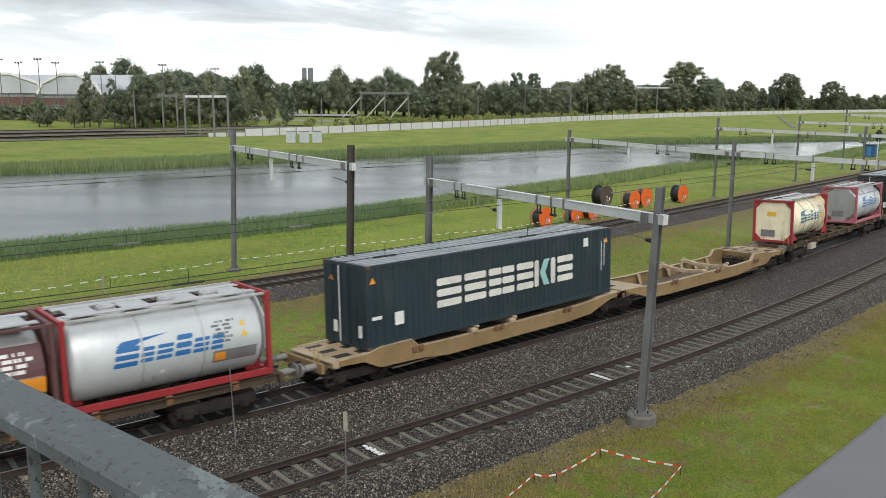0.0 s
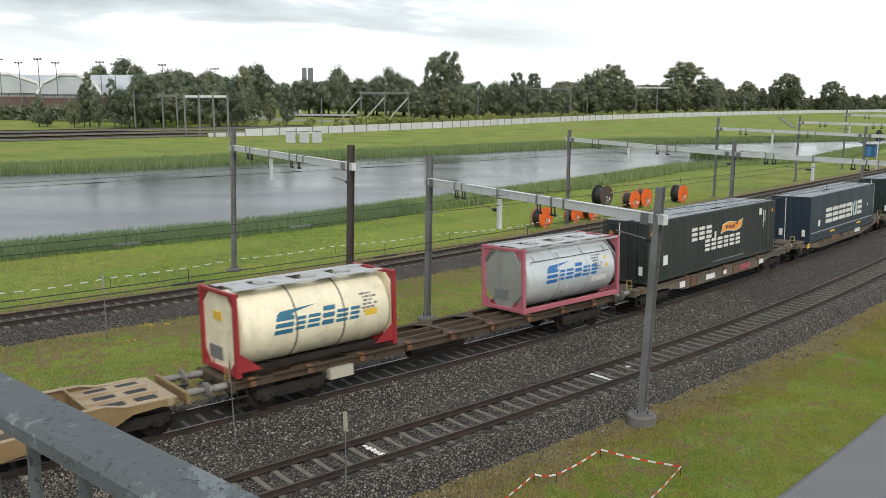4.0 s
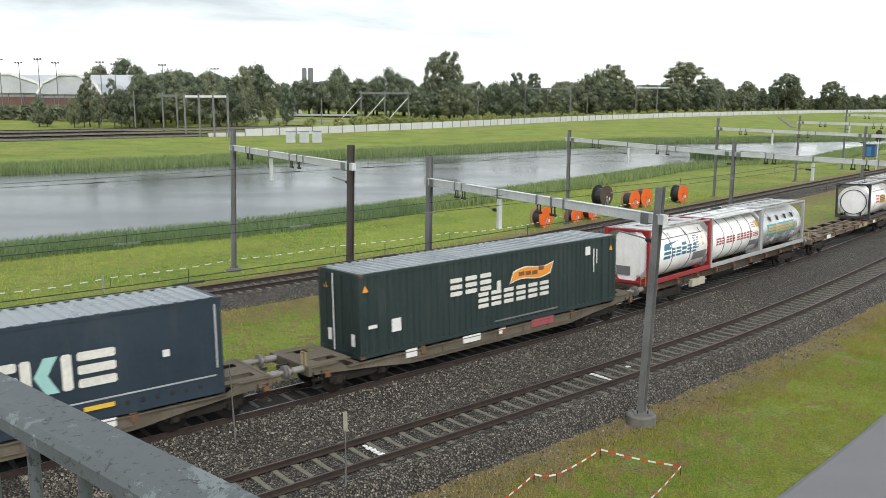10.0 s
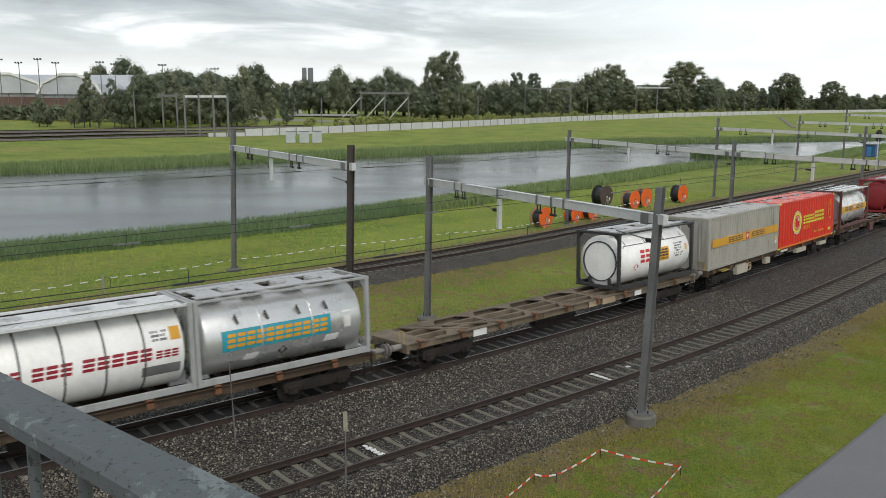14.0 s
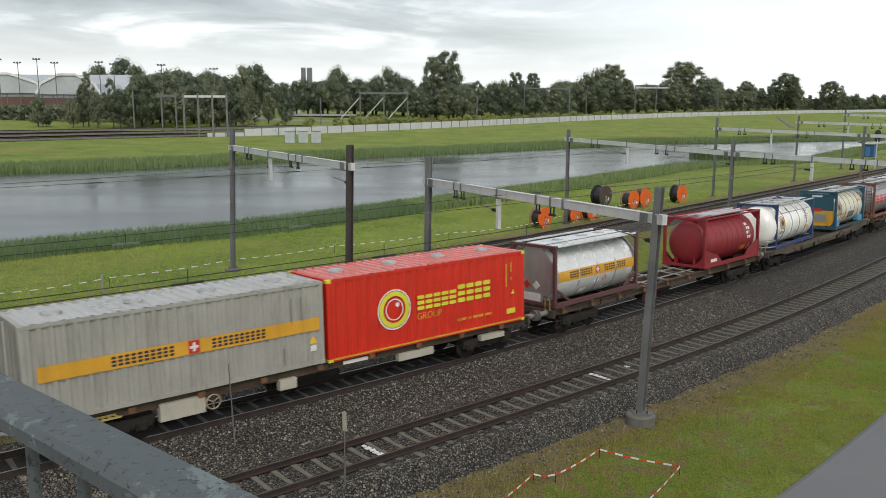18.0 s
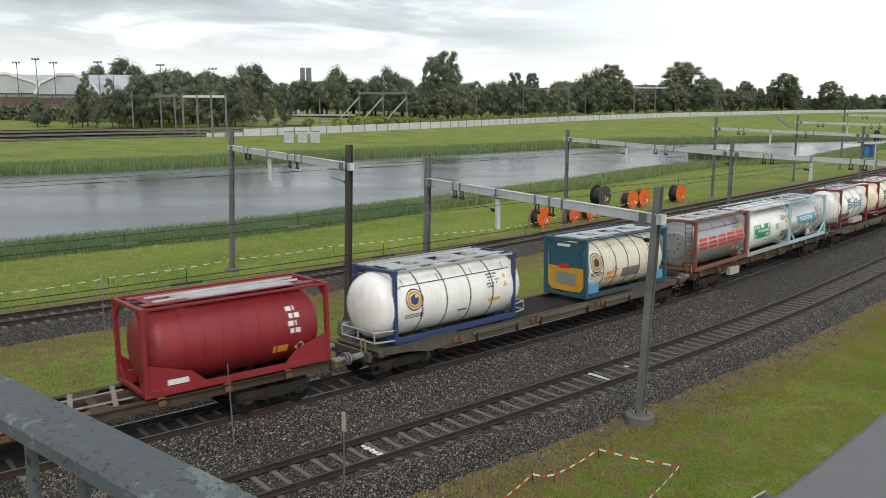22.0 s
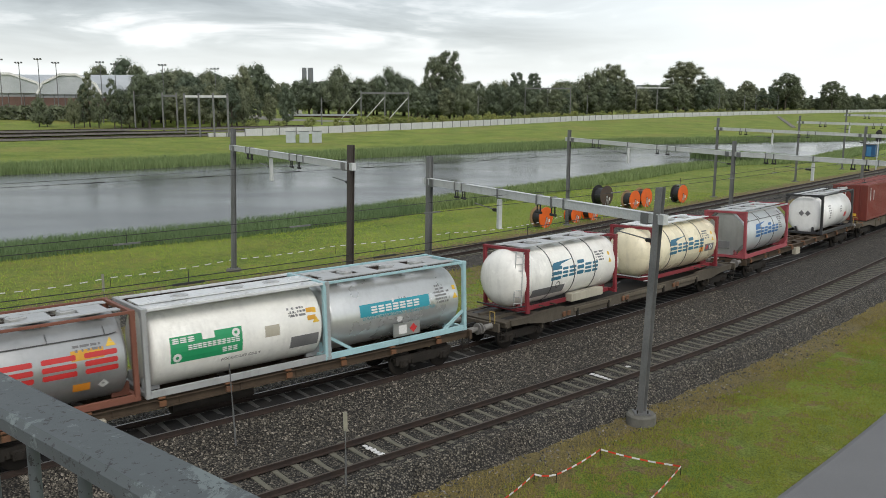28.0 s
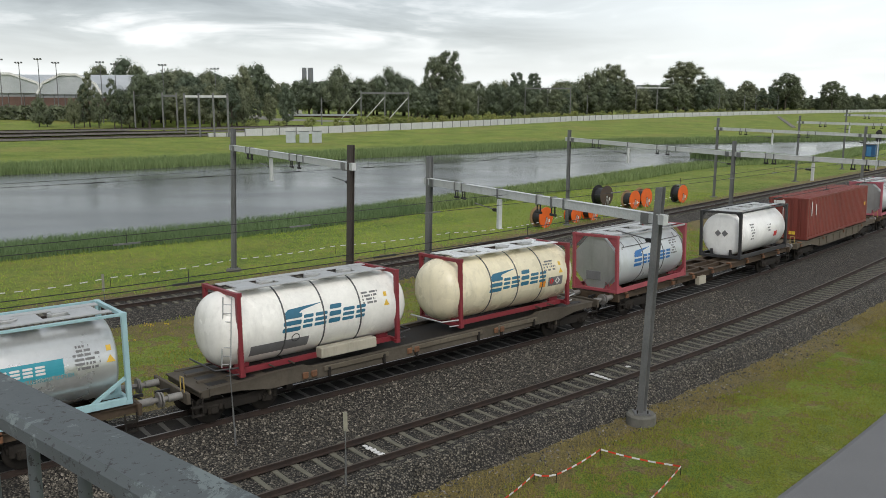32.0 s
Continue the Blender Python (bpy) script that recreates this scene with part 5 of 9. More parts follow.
def warning_signs(c):
    """Small orange triangles near the upper corners of a high container."""
    for x in (-6.62, 6.45):
        part("warning_triangle", triangle(surface(None, 0, -1.264), x, 3.62, 0.13), ORANGE, c, "small orange height warning")
    part("warning_triangle", Geo().add([(-6.875, 0.62, 3.48), (-6.875, 0.88, 3.48), (-6.875, 0.75, 3.72)], [(0, 2, 1)]), ORANGE, c)


def build_train():
    # brown and silver tank on the leading container wagon
    w0 = flat_wagon(-18.5, 1.2, BROWNWAGON, "weathered brown container flat wagon")
    c = tank_container("silver tank container in a dark brown frame with an orange band", DULLSILVER, BROWNRED, r=1.17, bands=2, rail=False, end_mat=BROWNRED)
    on = barrel_face(c)
    part("band", Geo_patch(on, -2.5, 2.75, c_z(c) - 0.42, c_z(c) + 0.02), ORANGE, c, "broad orange band")
    part("code_bars", code_bars(barrel_face(c, 0.01), 1.4, c_z(c) + 0.65, 4, 1.1, 0.10, 0.16, 3), LABELWHITE, c)
    part("dark_field", Geo_patch(on, 0.9, 2.75, c_z(c) + 0.05, c_z(c) + 0.95), BROWNRED, c)
    ride(c, w0, -8.95)
    c = tank_container("silver tank container in a bright red frame with blue block shapes", PALESHELL, CRIMSON, r=1.21, bands=2, band_mat=STEELWALK, rail=False, top="walk", top_mat=STEELWALK, gusset=0.0)
    slanted_mark(c, BLUEMARK)
    tank_codes(c, 1.15, seed=2)
    part("plate", Geo_patch(barrel_face(c), 1.15, 2.55, c_z(c) - 0.62, c_z(c) - 0.22), LABELGREY, c)
    part("placard", Geo_patch(barrel_face(c, 0.01), 1.2, 1.55, c_z(c) - 0.55, c_z(c) - 0.28), ORANGE, c)
    part("disc", rings(barrel_face(c), -0.35, c_z(c) - 0.55, 0.0, 0.08, 14), LABELWHITE, c)
    ride(c, w0, -2.79)

    # tan articulated pocket wagon with one long dark container
    w1 = pocket_wagon(1.2, 35.3, TAN, TANFLOOR, "tan articulated pocket wagon, one pocket empty", mids=(0.0,))
    c = box_container(13.716, 2.9, 2.5, SLATE, "long slate-blue corrugated container with white block shapes", SHEENROOF, SLATE, cast=RUSTYCORNER)
    warning_signs(c)
    y = -1.262
    wide_mark(c, y, -3.70, 4.12, 2.21, 3.28)
    small_labels(c, 13.716, y, [(-5.48, 2.17, 0.40, 0.46), (-6.46, 2.32, 0.42, 0.12), (5.0, 3.67, 0.30, 0.36)])
    part("streak", Geo_patch(surface(None, 0, y - 0.002), 6.1, 6.14, 2.3, 3.6), LABELWHITE, c)
    part("streak", Geo_patch(surface(None, 0, y - 0.002), 6.3, 6.34, 2.5, 3.7), LABELWHITE, c)
    ride(c, w1, 10.59)

    # two spaced tanks
    w2 = flat_wagon(35.3, 55.0, BROWNWAGON, "weathered brown skeletal wagon with an open middle", boards=((-5.3, 0.9, 0.36, PALEBOX),))
    c = tank_container("cream tank container in a red frame with blue block shapes", CREAM, CRIMSON, r=1.21, bands=2, rail=False, end_gusset=0.5, end_mat=CREAM, top="walk", gusset=0.75, beam=True, barrel=5.75, bottom_mat=DIRTY)
    slanted_mark(c, TEALMARK)
    tank_codes(c, 1.55, seed=4, sign=False)
    part("plate", Geo_patch(barrel_face(c), 1.7, 2.2, c_z(c) - 0.1, c_z(c) + 0.12), YELLOW, c)
    part("end_plate", Geo().box((-2.945, 0.1, c_z(c) + 0.45), (0.03, 0.55, 0.26)), YELLOW, c, "yellow plate on the tank end")
    part("end_plate", Geo().box((-2.945, 0.3, c_z(c) - 0.75), (0.03, 0.85, 0.42)), LABELGREY, c)
    ride(c, w2, 39.15, 0.05)
    c = tank_container("silver tank container in a pinkish red frame with blue block shapes", PALESHELL, PINKRED, r=1.21, bands=2, band_mat=STEELWALK, end_gusset=0.55, end_mat=DULLSILVER)
    slanted_mark(c, BLUEMARK)
    tank_codes(c, 1.15, seed=5)
    part("plate", Geo_patch(barrel_face(c), 1.2, 2.15, c_z(c) - 0.5, c_z(c) - 0.24), LABELWHITE, c)
    part("disc", rings(barrel_face(c), -0.35, c_z(c) - 0.5, 0.0, 0.09, 14), LABELWHITE, c)
    part("end_plate", Geo().box((-2.945, 0.1, c_z(c) - 0.6), (0.03, 0.75, 0.4)), LABELGREY, c)
    ride(c, w2, 51.5, 0.03)

    # three wagons with long boxes
    def long_box(mat, label):
        c = box_container(13.716, 2.9, 2.5, mat, label, SHEENROOF, mat, cast=RUSTYCORNER)
        warning_signs(c)
        y = -1.262
        side_word(c, 0, y, -2.85, -0.62, 2.80, 3.46, 3, MARKWHITE, "white block shapes", weight=0.32)
        side_word(c, 0, y, -1.46, 2.60, 2.15, 2.74, 6, MARKWHITE, "white block shapes", weight=0.32)
        part("mark", Geo_patch(surface(None, 0, y), -0.48, -0.28, 2.74, 3.08), MARKWHITE, c)
        on = surface(None, 0, y)
        for grow, mat_e, yy in ((0.05, MARKWHITE, y), (0.0, ORANGE, y - 0.004)):
            g = Geo()
            on = surface(None, 0, yy)
            bot, top = [], []
            for i in range(17):
                q = i / 16
                x = 0.35 + 2.25 * q + (q - 0.5) * grow * 2
                mid = 3.09 + 0.16 * q + 0.08 * math.sin(2 * math.pi * q)
                bot.append(on(x - 0.10, mid - 0.19 - grow))
                top.append(on(x + 0.10, mid + 0.19 + grow))
            g.add(bot + top, [(i, i + 1, 17 + i + 1, 17 + i) for i in range(16)])
            part("emblem", g, mat_e, c, "orange wavy flag emblem with a white edge")
        g2 = Geo()
        for i in range(4):
            patch(g2, surface(None, 0, y - 0.008), 0.70 + 0.38 * i, 1.02 + 0.38 * i, 3.06 + 0.03 * i + 0.05 * (1 - i % 3), 3.22 + 0.03 * i + 0.05 * (1 - i % 3))
        part("emblem_bar", g2, RUSTFRAME, c)
        small_labels(c, 13.716, y, [(-5.34, 2.21, 0.40, 0.46), (-6.35, 2.3, 0.35, 0.12), (4.9, 3.64, 0.30, 0.36), (5.3, 3.2, 0.06, 1.0), (5.5, 3.35, 0.06, 0.62)])
        part("side_line", Geo().box((1.2, y - 0.004, 1.52), (3.6, 0.006, 0.06)), LABELGREY, c)
        return c

    plates = ((-4.3, 0.5, 0.30, LABELWHITE), (-1.4, 0.9, 0.26, LABELWHITE), (0.2, 0.35, 0.2, LABELWHITE), (2.5, 1.3, 0.30, DULLRED), (4.6, 0.5, 0.24, LABELWHITE), (-3.2, 0.5, 0.42, SPIGOT), (1.3, 0.35, 0.36, SPIGOT))
    w3 = flat_wagon(55.0, 73.4, DEEPWAGON, "grey-brown flat wagon with deep side sills and pasted plates", "deep", plates)
    ride(long_box(DARKGREY, "long dark grey corrugated container with white block shapes"), w3, 63.57, 0.05)
    w4 = flat_wagon(73.4, 91.7, DEEPWAGON, "grey-brown low-floor wagon with deep side sills and yellow straps", "deep", ((-1.6, 1.5, 0.36, SPIGOT), (-6.6, 0.35, 0.3, YELLOW), (3.2, 1.2, 0.25, LABELWHITE)), 0.24)
    c = box_container(13.4, 2.9, 2.5, NAVY, "long navy curtain-sided swap body with cream block shapes", SHEENROOF, NAVY, smooth=True, inner_posts=False)
    y = -1.262
    wide_mark(c, y - 0.012, -3.93, 3.62, 2.22, 3.20)
    small_labels(c, 13.4, y - 0.012, [(-5.14, 2.36, 0.36, 0.40), (5.0, 2.75, 0.2, 0.2)])
    part("silver_strip", Geo().box((0, -1.255, BASE + 0.58), (12.9, 0.02, 0.04)), STEELWALK, c)
    part("silver_strip", Geo().box((6.5, -1.26, BASE + 1.75), (0.05, 0.02, 1.9)), STEELWALK, c)
    # Black blocks on the rail stand in for the shade inside its holes.
    for x in np.arange(-5.8, 6.2, 0.42):
        part("grip_hole", Geo().box((x, -1.255, BASE + 0.32), (0.12, 0.02, 0.14), bevel=0.01), BLACKISH, c)
    for x in (-2.5, 3.1):
        part("strap", Geo().box((x, -1.27, BASE + 0.38), (0.8, 0.03, 0.12)), YELLOW, c, "yellow lifting pad")
    ride(c, w4, 82.84, -0.25)
    w5 = flat_wagon(91.7, 109.9, DEEPWAGON, "grey-brown low-floor wagon with deep side sills", "deep", plates[:4], 0.24)
    ride(long_box(DARKGREEN, "long dark green corrugated container with white block shapes"), w5, 101.21, -0.24)

    # three tanks close together
    w6 = flat_wagon(109.9, 129.6, BROWNWAGON, "weathered brown container flat wagon", boards=((-4.4, 1.3, 0.36, PALEBOX),))
    c = tank_container("white tank container in a crimson frame with teal block shapes", TANKWHITE, CRIMSON, r=1.21, bands=2, end_gusset=0.4, end_mat=None)
    slanted_mark(c, TEALMARK)
    tank_codes(c, 1.2, seed=6)
    part("plate", Geo_patch(barrel_face(c), 1.2, 2.6, c_z(c) - 0.6, c_z(c) - 0.18), LABELGREY, c)
    part("end_plate", Geo().box((-2.945, 0.2, c_z(c) - 0.65), (0.03, 0.75, 0.42)), LABELGREY, c)
    ride(c, w6, 113.56)
    c = tank_container("white tank container in a grey frame with dark red block shapes", TANKWHITE, GREYFRAME, r=1.21, bands=4, rail=False, top="cover", top_mat=PALEROOF)
    on = barrel_face(c)
    for x0, x1, n in ((-2.50, -1.55, 3), (-1.35, -0.30, 3), (-0.10, 1.82, 5)):
        part("mark", blocks(on, x0, x1, c_z(c) - 0.13, c_z(c) + 0.22, n, 0.12, 0.16), DARKREDMARK, c, "dark red block shapes")
    part("mark", blocks(on, 1.88, 2.56, c_z(c) - 0.12, c_z(c) + 0.10, 3, 0.12, 0.16), DARKREDMARK, c)
    tank_codes(c, 1.75, 3, seed=7, sign=False)
    part("plate", Geo_patch(on, 1.5, 2.6, c_z(c) - 0.65, c_z(c) - 0.32), LABELGREY, c)
    part("warning_plate", Geo_patch(on, 2.35, 2.65, c_z(c) + 0.35, c_z(c) + 0.75), BANDORANGE, c)
    ride(c, w6, 119.69)
    c = tank_container("silver tank container in a grey frame with a teal panel", SILVER, GREYFRAME, r=1.17, bands=2, band_mat=SILVER, rail=False, top="walk")
    on = barrel_face(c)
    part("panel", Geo_patch(on, -2.2, 1.55, c_z(c) - 0.30, c_z(c) + 0.34), CYANMARK, c, "teal painted panel")
    part("mark", blocks(barrel_face(c, 0.01), -2.05, 1.45, c_z(c) - 0.20, c_z(c) + 0.24, 11, 0.1, 0.16, 0.36), BANDORANGE, c, "yellow block shapes")
    part("placard", diamond(on, -0.15, c_z(c) - 0.62, 0.18), BLACKMARK, c)
    part("placard", Geo_patch(on, -1.5, -1.05, c_z(c) - 0.75, c_z(c) - 0.5, 0.3), LABELWHITE, c)
    part("placard", Geo_patch(on, 1.3, 1.8, c_z(c) - 0.6, c_z(c) - 0.35, 0.3), LABELWHITE, c)
    part("placard", triangle(on, 2.15, c_z(c) + 0.45, 0.18), LABELWHITE, c)
    part("placard", Geo_patch(on, 2.05, 2.3, c_z(c) - 0.2, c_z(c) + 0.2), LABELWHITE, c)
    for x in (-1.6, -0.6, 0.5, 1.5):
        part("top_lug", Geo().bar((x - 0.1, -1.0, c_z(c) + 0.75), (x, -1.05, c_z(c) + 0.5), 0.2, 0.05), STRIP, c)
    ride(c, w6, 125.77)

    # empty skeletal wagon with one tank at its end
    w7 = flat_wagon(129.6, 149.4, RUSTWAGON, "rusty brown skeletal wagon, mostly empty", boards=((-5.6, 0.7, 0.26, LABELWHITE), (1.3, 0.6, 0.26, CREAMTAN), (2.4, 0.9, 0.3, CREAMTAN), (4.6, 0.5, 0.22, LABELWHITE)))
    c = tank_container("white tank container in a black frame with a yellow plate", TANKWHITE, BLACKFRAME, r=1.17, bands=0, end_gusset=0.35, dome=0.14)
    on = barrel_face(c)
    part("mark", blocks(on, -1.35, -0.50, c_z(c) - 0.15, c_z(c) + 0.45, 2, 0.05, 0.2, 0.4), REDMARK, c, "red block shapes")
    part("panel", Geo_patch(on, -0.46, 0.97, c_z(c) - 0.22, c_z(c) + 0.41), BANDORANGE, c, "yellow plate")
    part("mark", blocks(barrel_face(c, 0.01), -0.36, 0.90, c_z(c) - 0.02, c_z(c) + 0.33, 5, 0, 0.12, 0.36), BLACKMARK, c)
    part("lettering", lettering("Tank Containers", barrel_face(c, 0.01), -0.38, 0.88, c_z(c) - 0.17), BLACKMARK, c, "small black letters")
    part("placard", diamond(on, -1.65, c_z(c) - 0.30, 0.19), REDMARK, c, "small red diamond placard")
    part("code_bars", code_bars(on, 1.4, c_z(c) + 0.45, 6, 0.8, 0.07, 0.12, 8), LABELGREY, c)
    part("warning_plate", Geo_patch(on, 2.35, 2.5, c_z(c) + 0.1, c_z(c) + 0.4), YELLOW, c)
    part("end_rim", Geo().lathe([(-2.80, 0.93), (-2.875, 0.93), (-2.875, 0.88), (-2.80, 0.88)], 36, 0, c_z(c)), BLACKFRAME, c, "thin dark rim round the tank end")
    part("placard", Geo().box((-2.83, 0.1, c_z(c) - 0.05), (0.03, 0.28, 0.28), Matrix.Rotation(radians(40), 3, "X")), REDMARK, c, "red placard on the tank end")
    ride(c, w7, 145.55, 0.05)

    # two thirty-foot boxes
    w8 = flat_wagon(149.4, 169.1, BROWNWAGON, "weathered brown container flat wagon", boards=((-5.05, 1.35, 0.5, PALEBOX), (-1.62, 0.6, 0.33, PALEBOX), (1.0, 1.0, 0.12, LABELWHITE), (3.5, 1.55, 0.26, PALEBOX), (7.2, 1.2, 0.2, PALEBOX)))
    g = Geo()
    for k in range(16):
        a, b = 2 * math.pi * k / 16, 2 * math.pi * (k + 1) / 16
        g.rod((-4.12 + 0.22 * math.cos(a), -1.22, 0.74 + 0.22 * math.sin(a)), (-4.12 + 0.22 * math.cos(b), -1.22, 0.74 + 0.22 * math.sin(b)), 0.022, 6)
    for k in range(3):
        a = 2.1 * k + 0.5
        g.rod((-4.12, -1.20, 0.74), (-4.12 + 0.22 * math.cos(a), -1.22, 0.74 + 0.22 * math.sin(a)), 0.016, 5)
    part("brake_wheel", g, CREAMTAN, w8[0], "cream brake hand wheel")
    g = Geo().box((-7.3, -1.12, 1.00), (0.75, 0.03, 0.05)).box((-7.3, -1.32, 0.97), (0.95, 0.03, 0.05))
    for k in range(5):
        g.bar((-7.62 + 0.16 * k, -1.12, 1.00), (-7.70 + 0.20 * k, -1.32, 0.97), 0.05, 0.03)
    part("ladder_step", g, GRABYELLOW, w8[0], "dull yellow slatted step")
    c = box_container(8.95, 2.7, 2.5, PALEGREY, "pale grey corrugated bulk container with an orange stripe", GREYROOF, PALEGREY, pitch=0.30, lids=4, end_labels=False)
    y = -1.262
    part("stripe", Geo().box((0.1, y + 0.001, BASE + 1.36), (8.4, 0.012, 0.42)), BANDORANGE, c, "broad orange stripe")
    part("mark", blocks(surface(None, 0, y - 0.008), -2.24, -0.45, BASE + 1.22, BASE + 1.50, 10, 0, 0.25, 0.4), BLACKMARK, c, "black block shapes")
    part("mark", blocks(surface(None, 0, y - 0.008), 0.65, 2.42, BASE + 1.22, BASE + 1.50, 10, 0, 0.25, 0.4), BLACKMARK, c)
    part("square", Geo().box((0.10, y - 0.006, BASE + 1.36), (0.34, 0.01, 0.38)), REDMARK, c, "red square with a white cross")
    part("cross", Geo().box((0.10, y - 0.013, BASE + 1.36), (0.26, 0.006, 0.08)).box((0.10, y - 0.013, BASE + 1.36), (0.08, 0.008, 0.26)), LABELWHITE, c)
    part("warning_triangle", triangle(surface(None, 0, y), 4.05, BASE + 0.85, 0.15), YELLOW, c)
    part("side_label", Geo().box((4.05, y, BASE + 0.58), (0.22, 0.01, 0.18)), LABELWHITE, c)
    part("vent_bar", Geo().box((3.3, y, BASE + 1.9), (0.03, 0.012, 0.8)).box((3.65, y, BASE + 1.9), (0.03, 0.012, 0.8)).box((3.0, y, BASE + 0.5), (0.03, 0.012, 0.5)), LABELGREY, c)
    ride(c, w8, 154.52, -0.07)
    c = box_container(9.0, 2.75, 2.5, REDBOX, "bright red bulk container with yellow block shapes and a ring", REDSHEENROOF, REDBOX, pitch=0.42, lids=4, end_labels=False, smooth=False, cast=LIME)
    on = surface(None, 0, y)
    part("ring", rings(on, -1.83, BASE + 1.39, 0.66, 0.71), LABELWHITE, c, "thin white ring")
    part("ring", rings(on, -1.83, BASE + 1.39, 0.47, 0.64), LIME, c, "broad yellow ring")
    part("ring", rings(on, -1.83, BASE + 1.39, 0.34, 0.38), LABELWHITE, c)
    part("dot", rings(on, -1.70, BASE + 1.55, 0.0, 0.08, 12), LABELWHITE, c)
    part("mark", blocks(on, -0.83, 1.02, BASE + 1.20, BASE + 1.72, 5, 0, 0.16, 0.34), LIME, c, "yellow block shapes")
    part("mark", blocks(on, 1.05, 2.72, BASE + 1.20, BASE + 1.86, 4, 0, 0.16, 0.36), LIME, c)
    part("lettering", lettering("GROUP", on, -0.84, 0.27, BASE + 0.86), BANDORANGE, c, "small orange letters")
    part("code_bars", code_bars(on, 0.95, BASE + 0.50, 1, 2.3, 0.10, 0.2, 9), BANDORANGE, c)
    part("side_label", Geo().box((3.75, y, BASE + 0.48), (0.45, 0.01, 0.20)), LIME, c)
    part("code_bars", Geo().box((3.5, y, BASE + 1.9), (0.06, 0.01, 0.9)).box((3.75, y, BASE + 2.2), (0.06, 0.01, 0.4)).box((3.75, y, BASE + 1.75), (0.07, 0.01, 0.12)), BANDORANGE, c)
    part("warning_triangle", triangle(on, 3.85, BASE + 1.22, 0.10), LIME, c)
    part("orange_line", Geo().box((0, y, BASE + 0.10), (8.6, 0.012, 0.06)), BANDORANGE, c)
    ride(c, w8, 163.64, -0.12)

    # silver tank with an orange band, then a maroon tank, with a gap between
    w9 = flat_wagon(169.1, 188.9, BROWNWAGON, "rust-brown skeletal wagon with pale bars in its open middle", boards=((-1.9, 0.9, 0.6, BROWNRED),))
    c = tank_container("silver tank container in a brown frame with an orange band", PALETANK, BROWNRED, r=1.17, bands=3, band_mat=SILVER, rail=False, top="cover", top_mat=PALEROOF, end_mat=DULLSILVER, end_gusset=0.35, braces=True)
    on = barrel_face(c)
    part("band", Geo_patch(on, -2.75, 2.75, c_z(c) - 0.17, c_z(c) + 0.27), BANDORANGE, c, "broad orange band")
    part("mark", blocks(barrel_face(c, 0.01), -2.0, -0.40, c_z(c) - 0.07, c_z(c) + 0.20, 10, 0, 0.25, 0.4), BLACKMARK, c, "black block shapes")
    part("mark", blocks(barrel_face(c, 0.01), 0.45, 2.10, c_z(c) - 0.07, c_z(c) + 0.20, 10, 0, 0.25, 0.4), BLACKMARK, c)
    part("emblem", rings(barrel_face(c, 0.012), -0.03, c_z(c) + 0.07, 0.0, 0.19, 6), REDMARK, c, "red shield with a white cross")
    g = Geo_patch(barrel_face(c, 0.016), -0.15, 0.09, c_z(c) + 0.03, c_z(c) + 0.11)
    patch(g, barrel_face(c, 0.016), -0.07, 0.01, c_z(c) - 0.05, c_z(c) + 0.19)
    part("emblem_cross", g, LABELWHITE, c)
    part("placard", diamond(on, 0.0, c_z(c) - 0.45, 0.20), LABELWHITE, c)
    part("placard", diamond(on, 0.55, c_z(c) - 0.42, 0.19), REDMARK, c)
    part("placard", Geo_patch(on, -1.05, -0.6, c_z(c) - 1.0, c_z(c) - 0.7), LABELWHITE, c)
    part("placard", Geo_patch(on, 2.1, 2.5, c_z(c) + 0.35, c_z(c) + 0.7, 0.2), LABELWHITE, c)
    for yy, m in ((0.35, REDMARK), (-0.15, LABELWHITE)):
        part("end_placard", Geo().box((-2.95, yy, c_z(c) - 0.35), (0.03, 0.26, 0.26), Matrix.Rotation(radians(45), 3, "X")), m, c)
    part("end_plate", Geo().box((-2.95, 0.1, BASE + 0.35), (0.03, 0.9, 0.32)), LABELWHITE, c)
    ride(c, w9, 172.91)
    c = tank_container("maroon tank container in a maroon frame with white plates", MAROON, MAROON, r=1.19, H=2.591, bands=7, band_mat=MAROON, rail=False, top="walk", top_mat=MAROON, end_gusset=0.55, gusset=0.8, dome=0.5)
    on = barrel_face(c)
    for k in range(4):
        part("placard", Geo_patch(on, 1.55 + 0.06 * (k % 2), 1.85 + 0.12 * (k % 2), c_z(c) + 0.62 - 0.24 * k, c_z(c) + 0.78 - 0.24 * k), LABELWHITE, c)
    part("placard", Geo_patch(on, 1.05, 1.55, c_z(c) - 0.72, c_z(c) - 0.45), ORANGE, c)
    part("placard", diamond(on, 2.0, c_z(c) - 0.62, 0.2), LABELWHITE, c)
    part("end_plate", Geo().box((-2.80, 0.1, c_z(c) + 0.1), (0.03, 0.5, 0.2)), LABELWHITE, c)
    part("end_plate", Geo().box((-2.70, -0.1, c_z(c) + 0.62), (0.03, 0.55, 0.10)), LABELWHITE, c)
    part("end_placard", Geo().box((-2.80, -0.15, c_z(c) - 0.35), (0.03, 0.25, 0.25), Matrix.Rotation(radians(45), 3, "X")), LABELWHITE, c)
    for x0, x1 in ((-2.88, -1.15), (2.88, 1.35)):
        w = x1 - x0
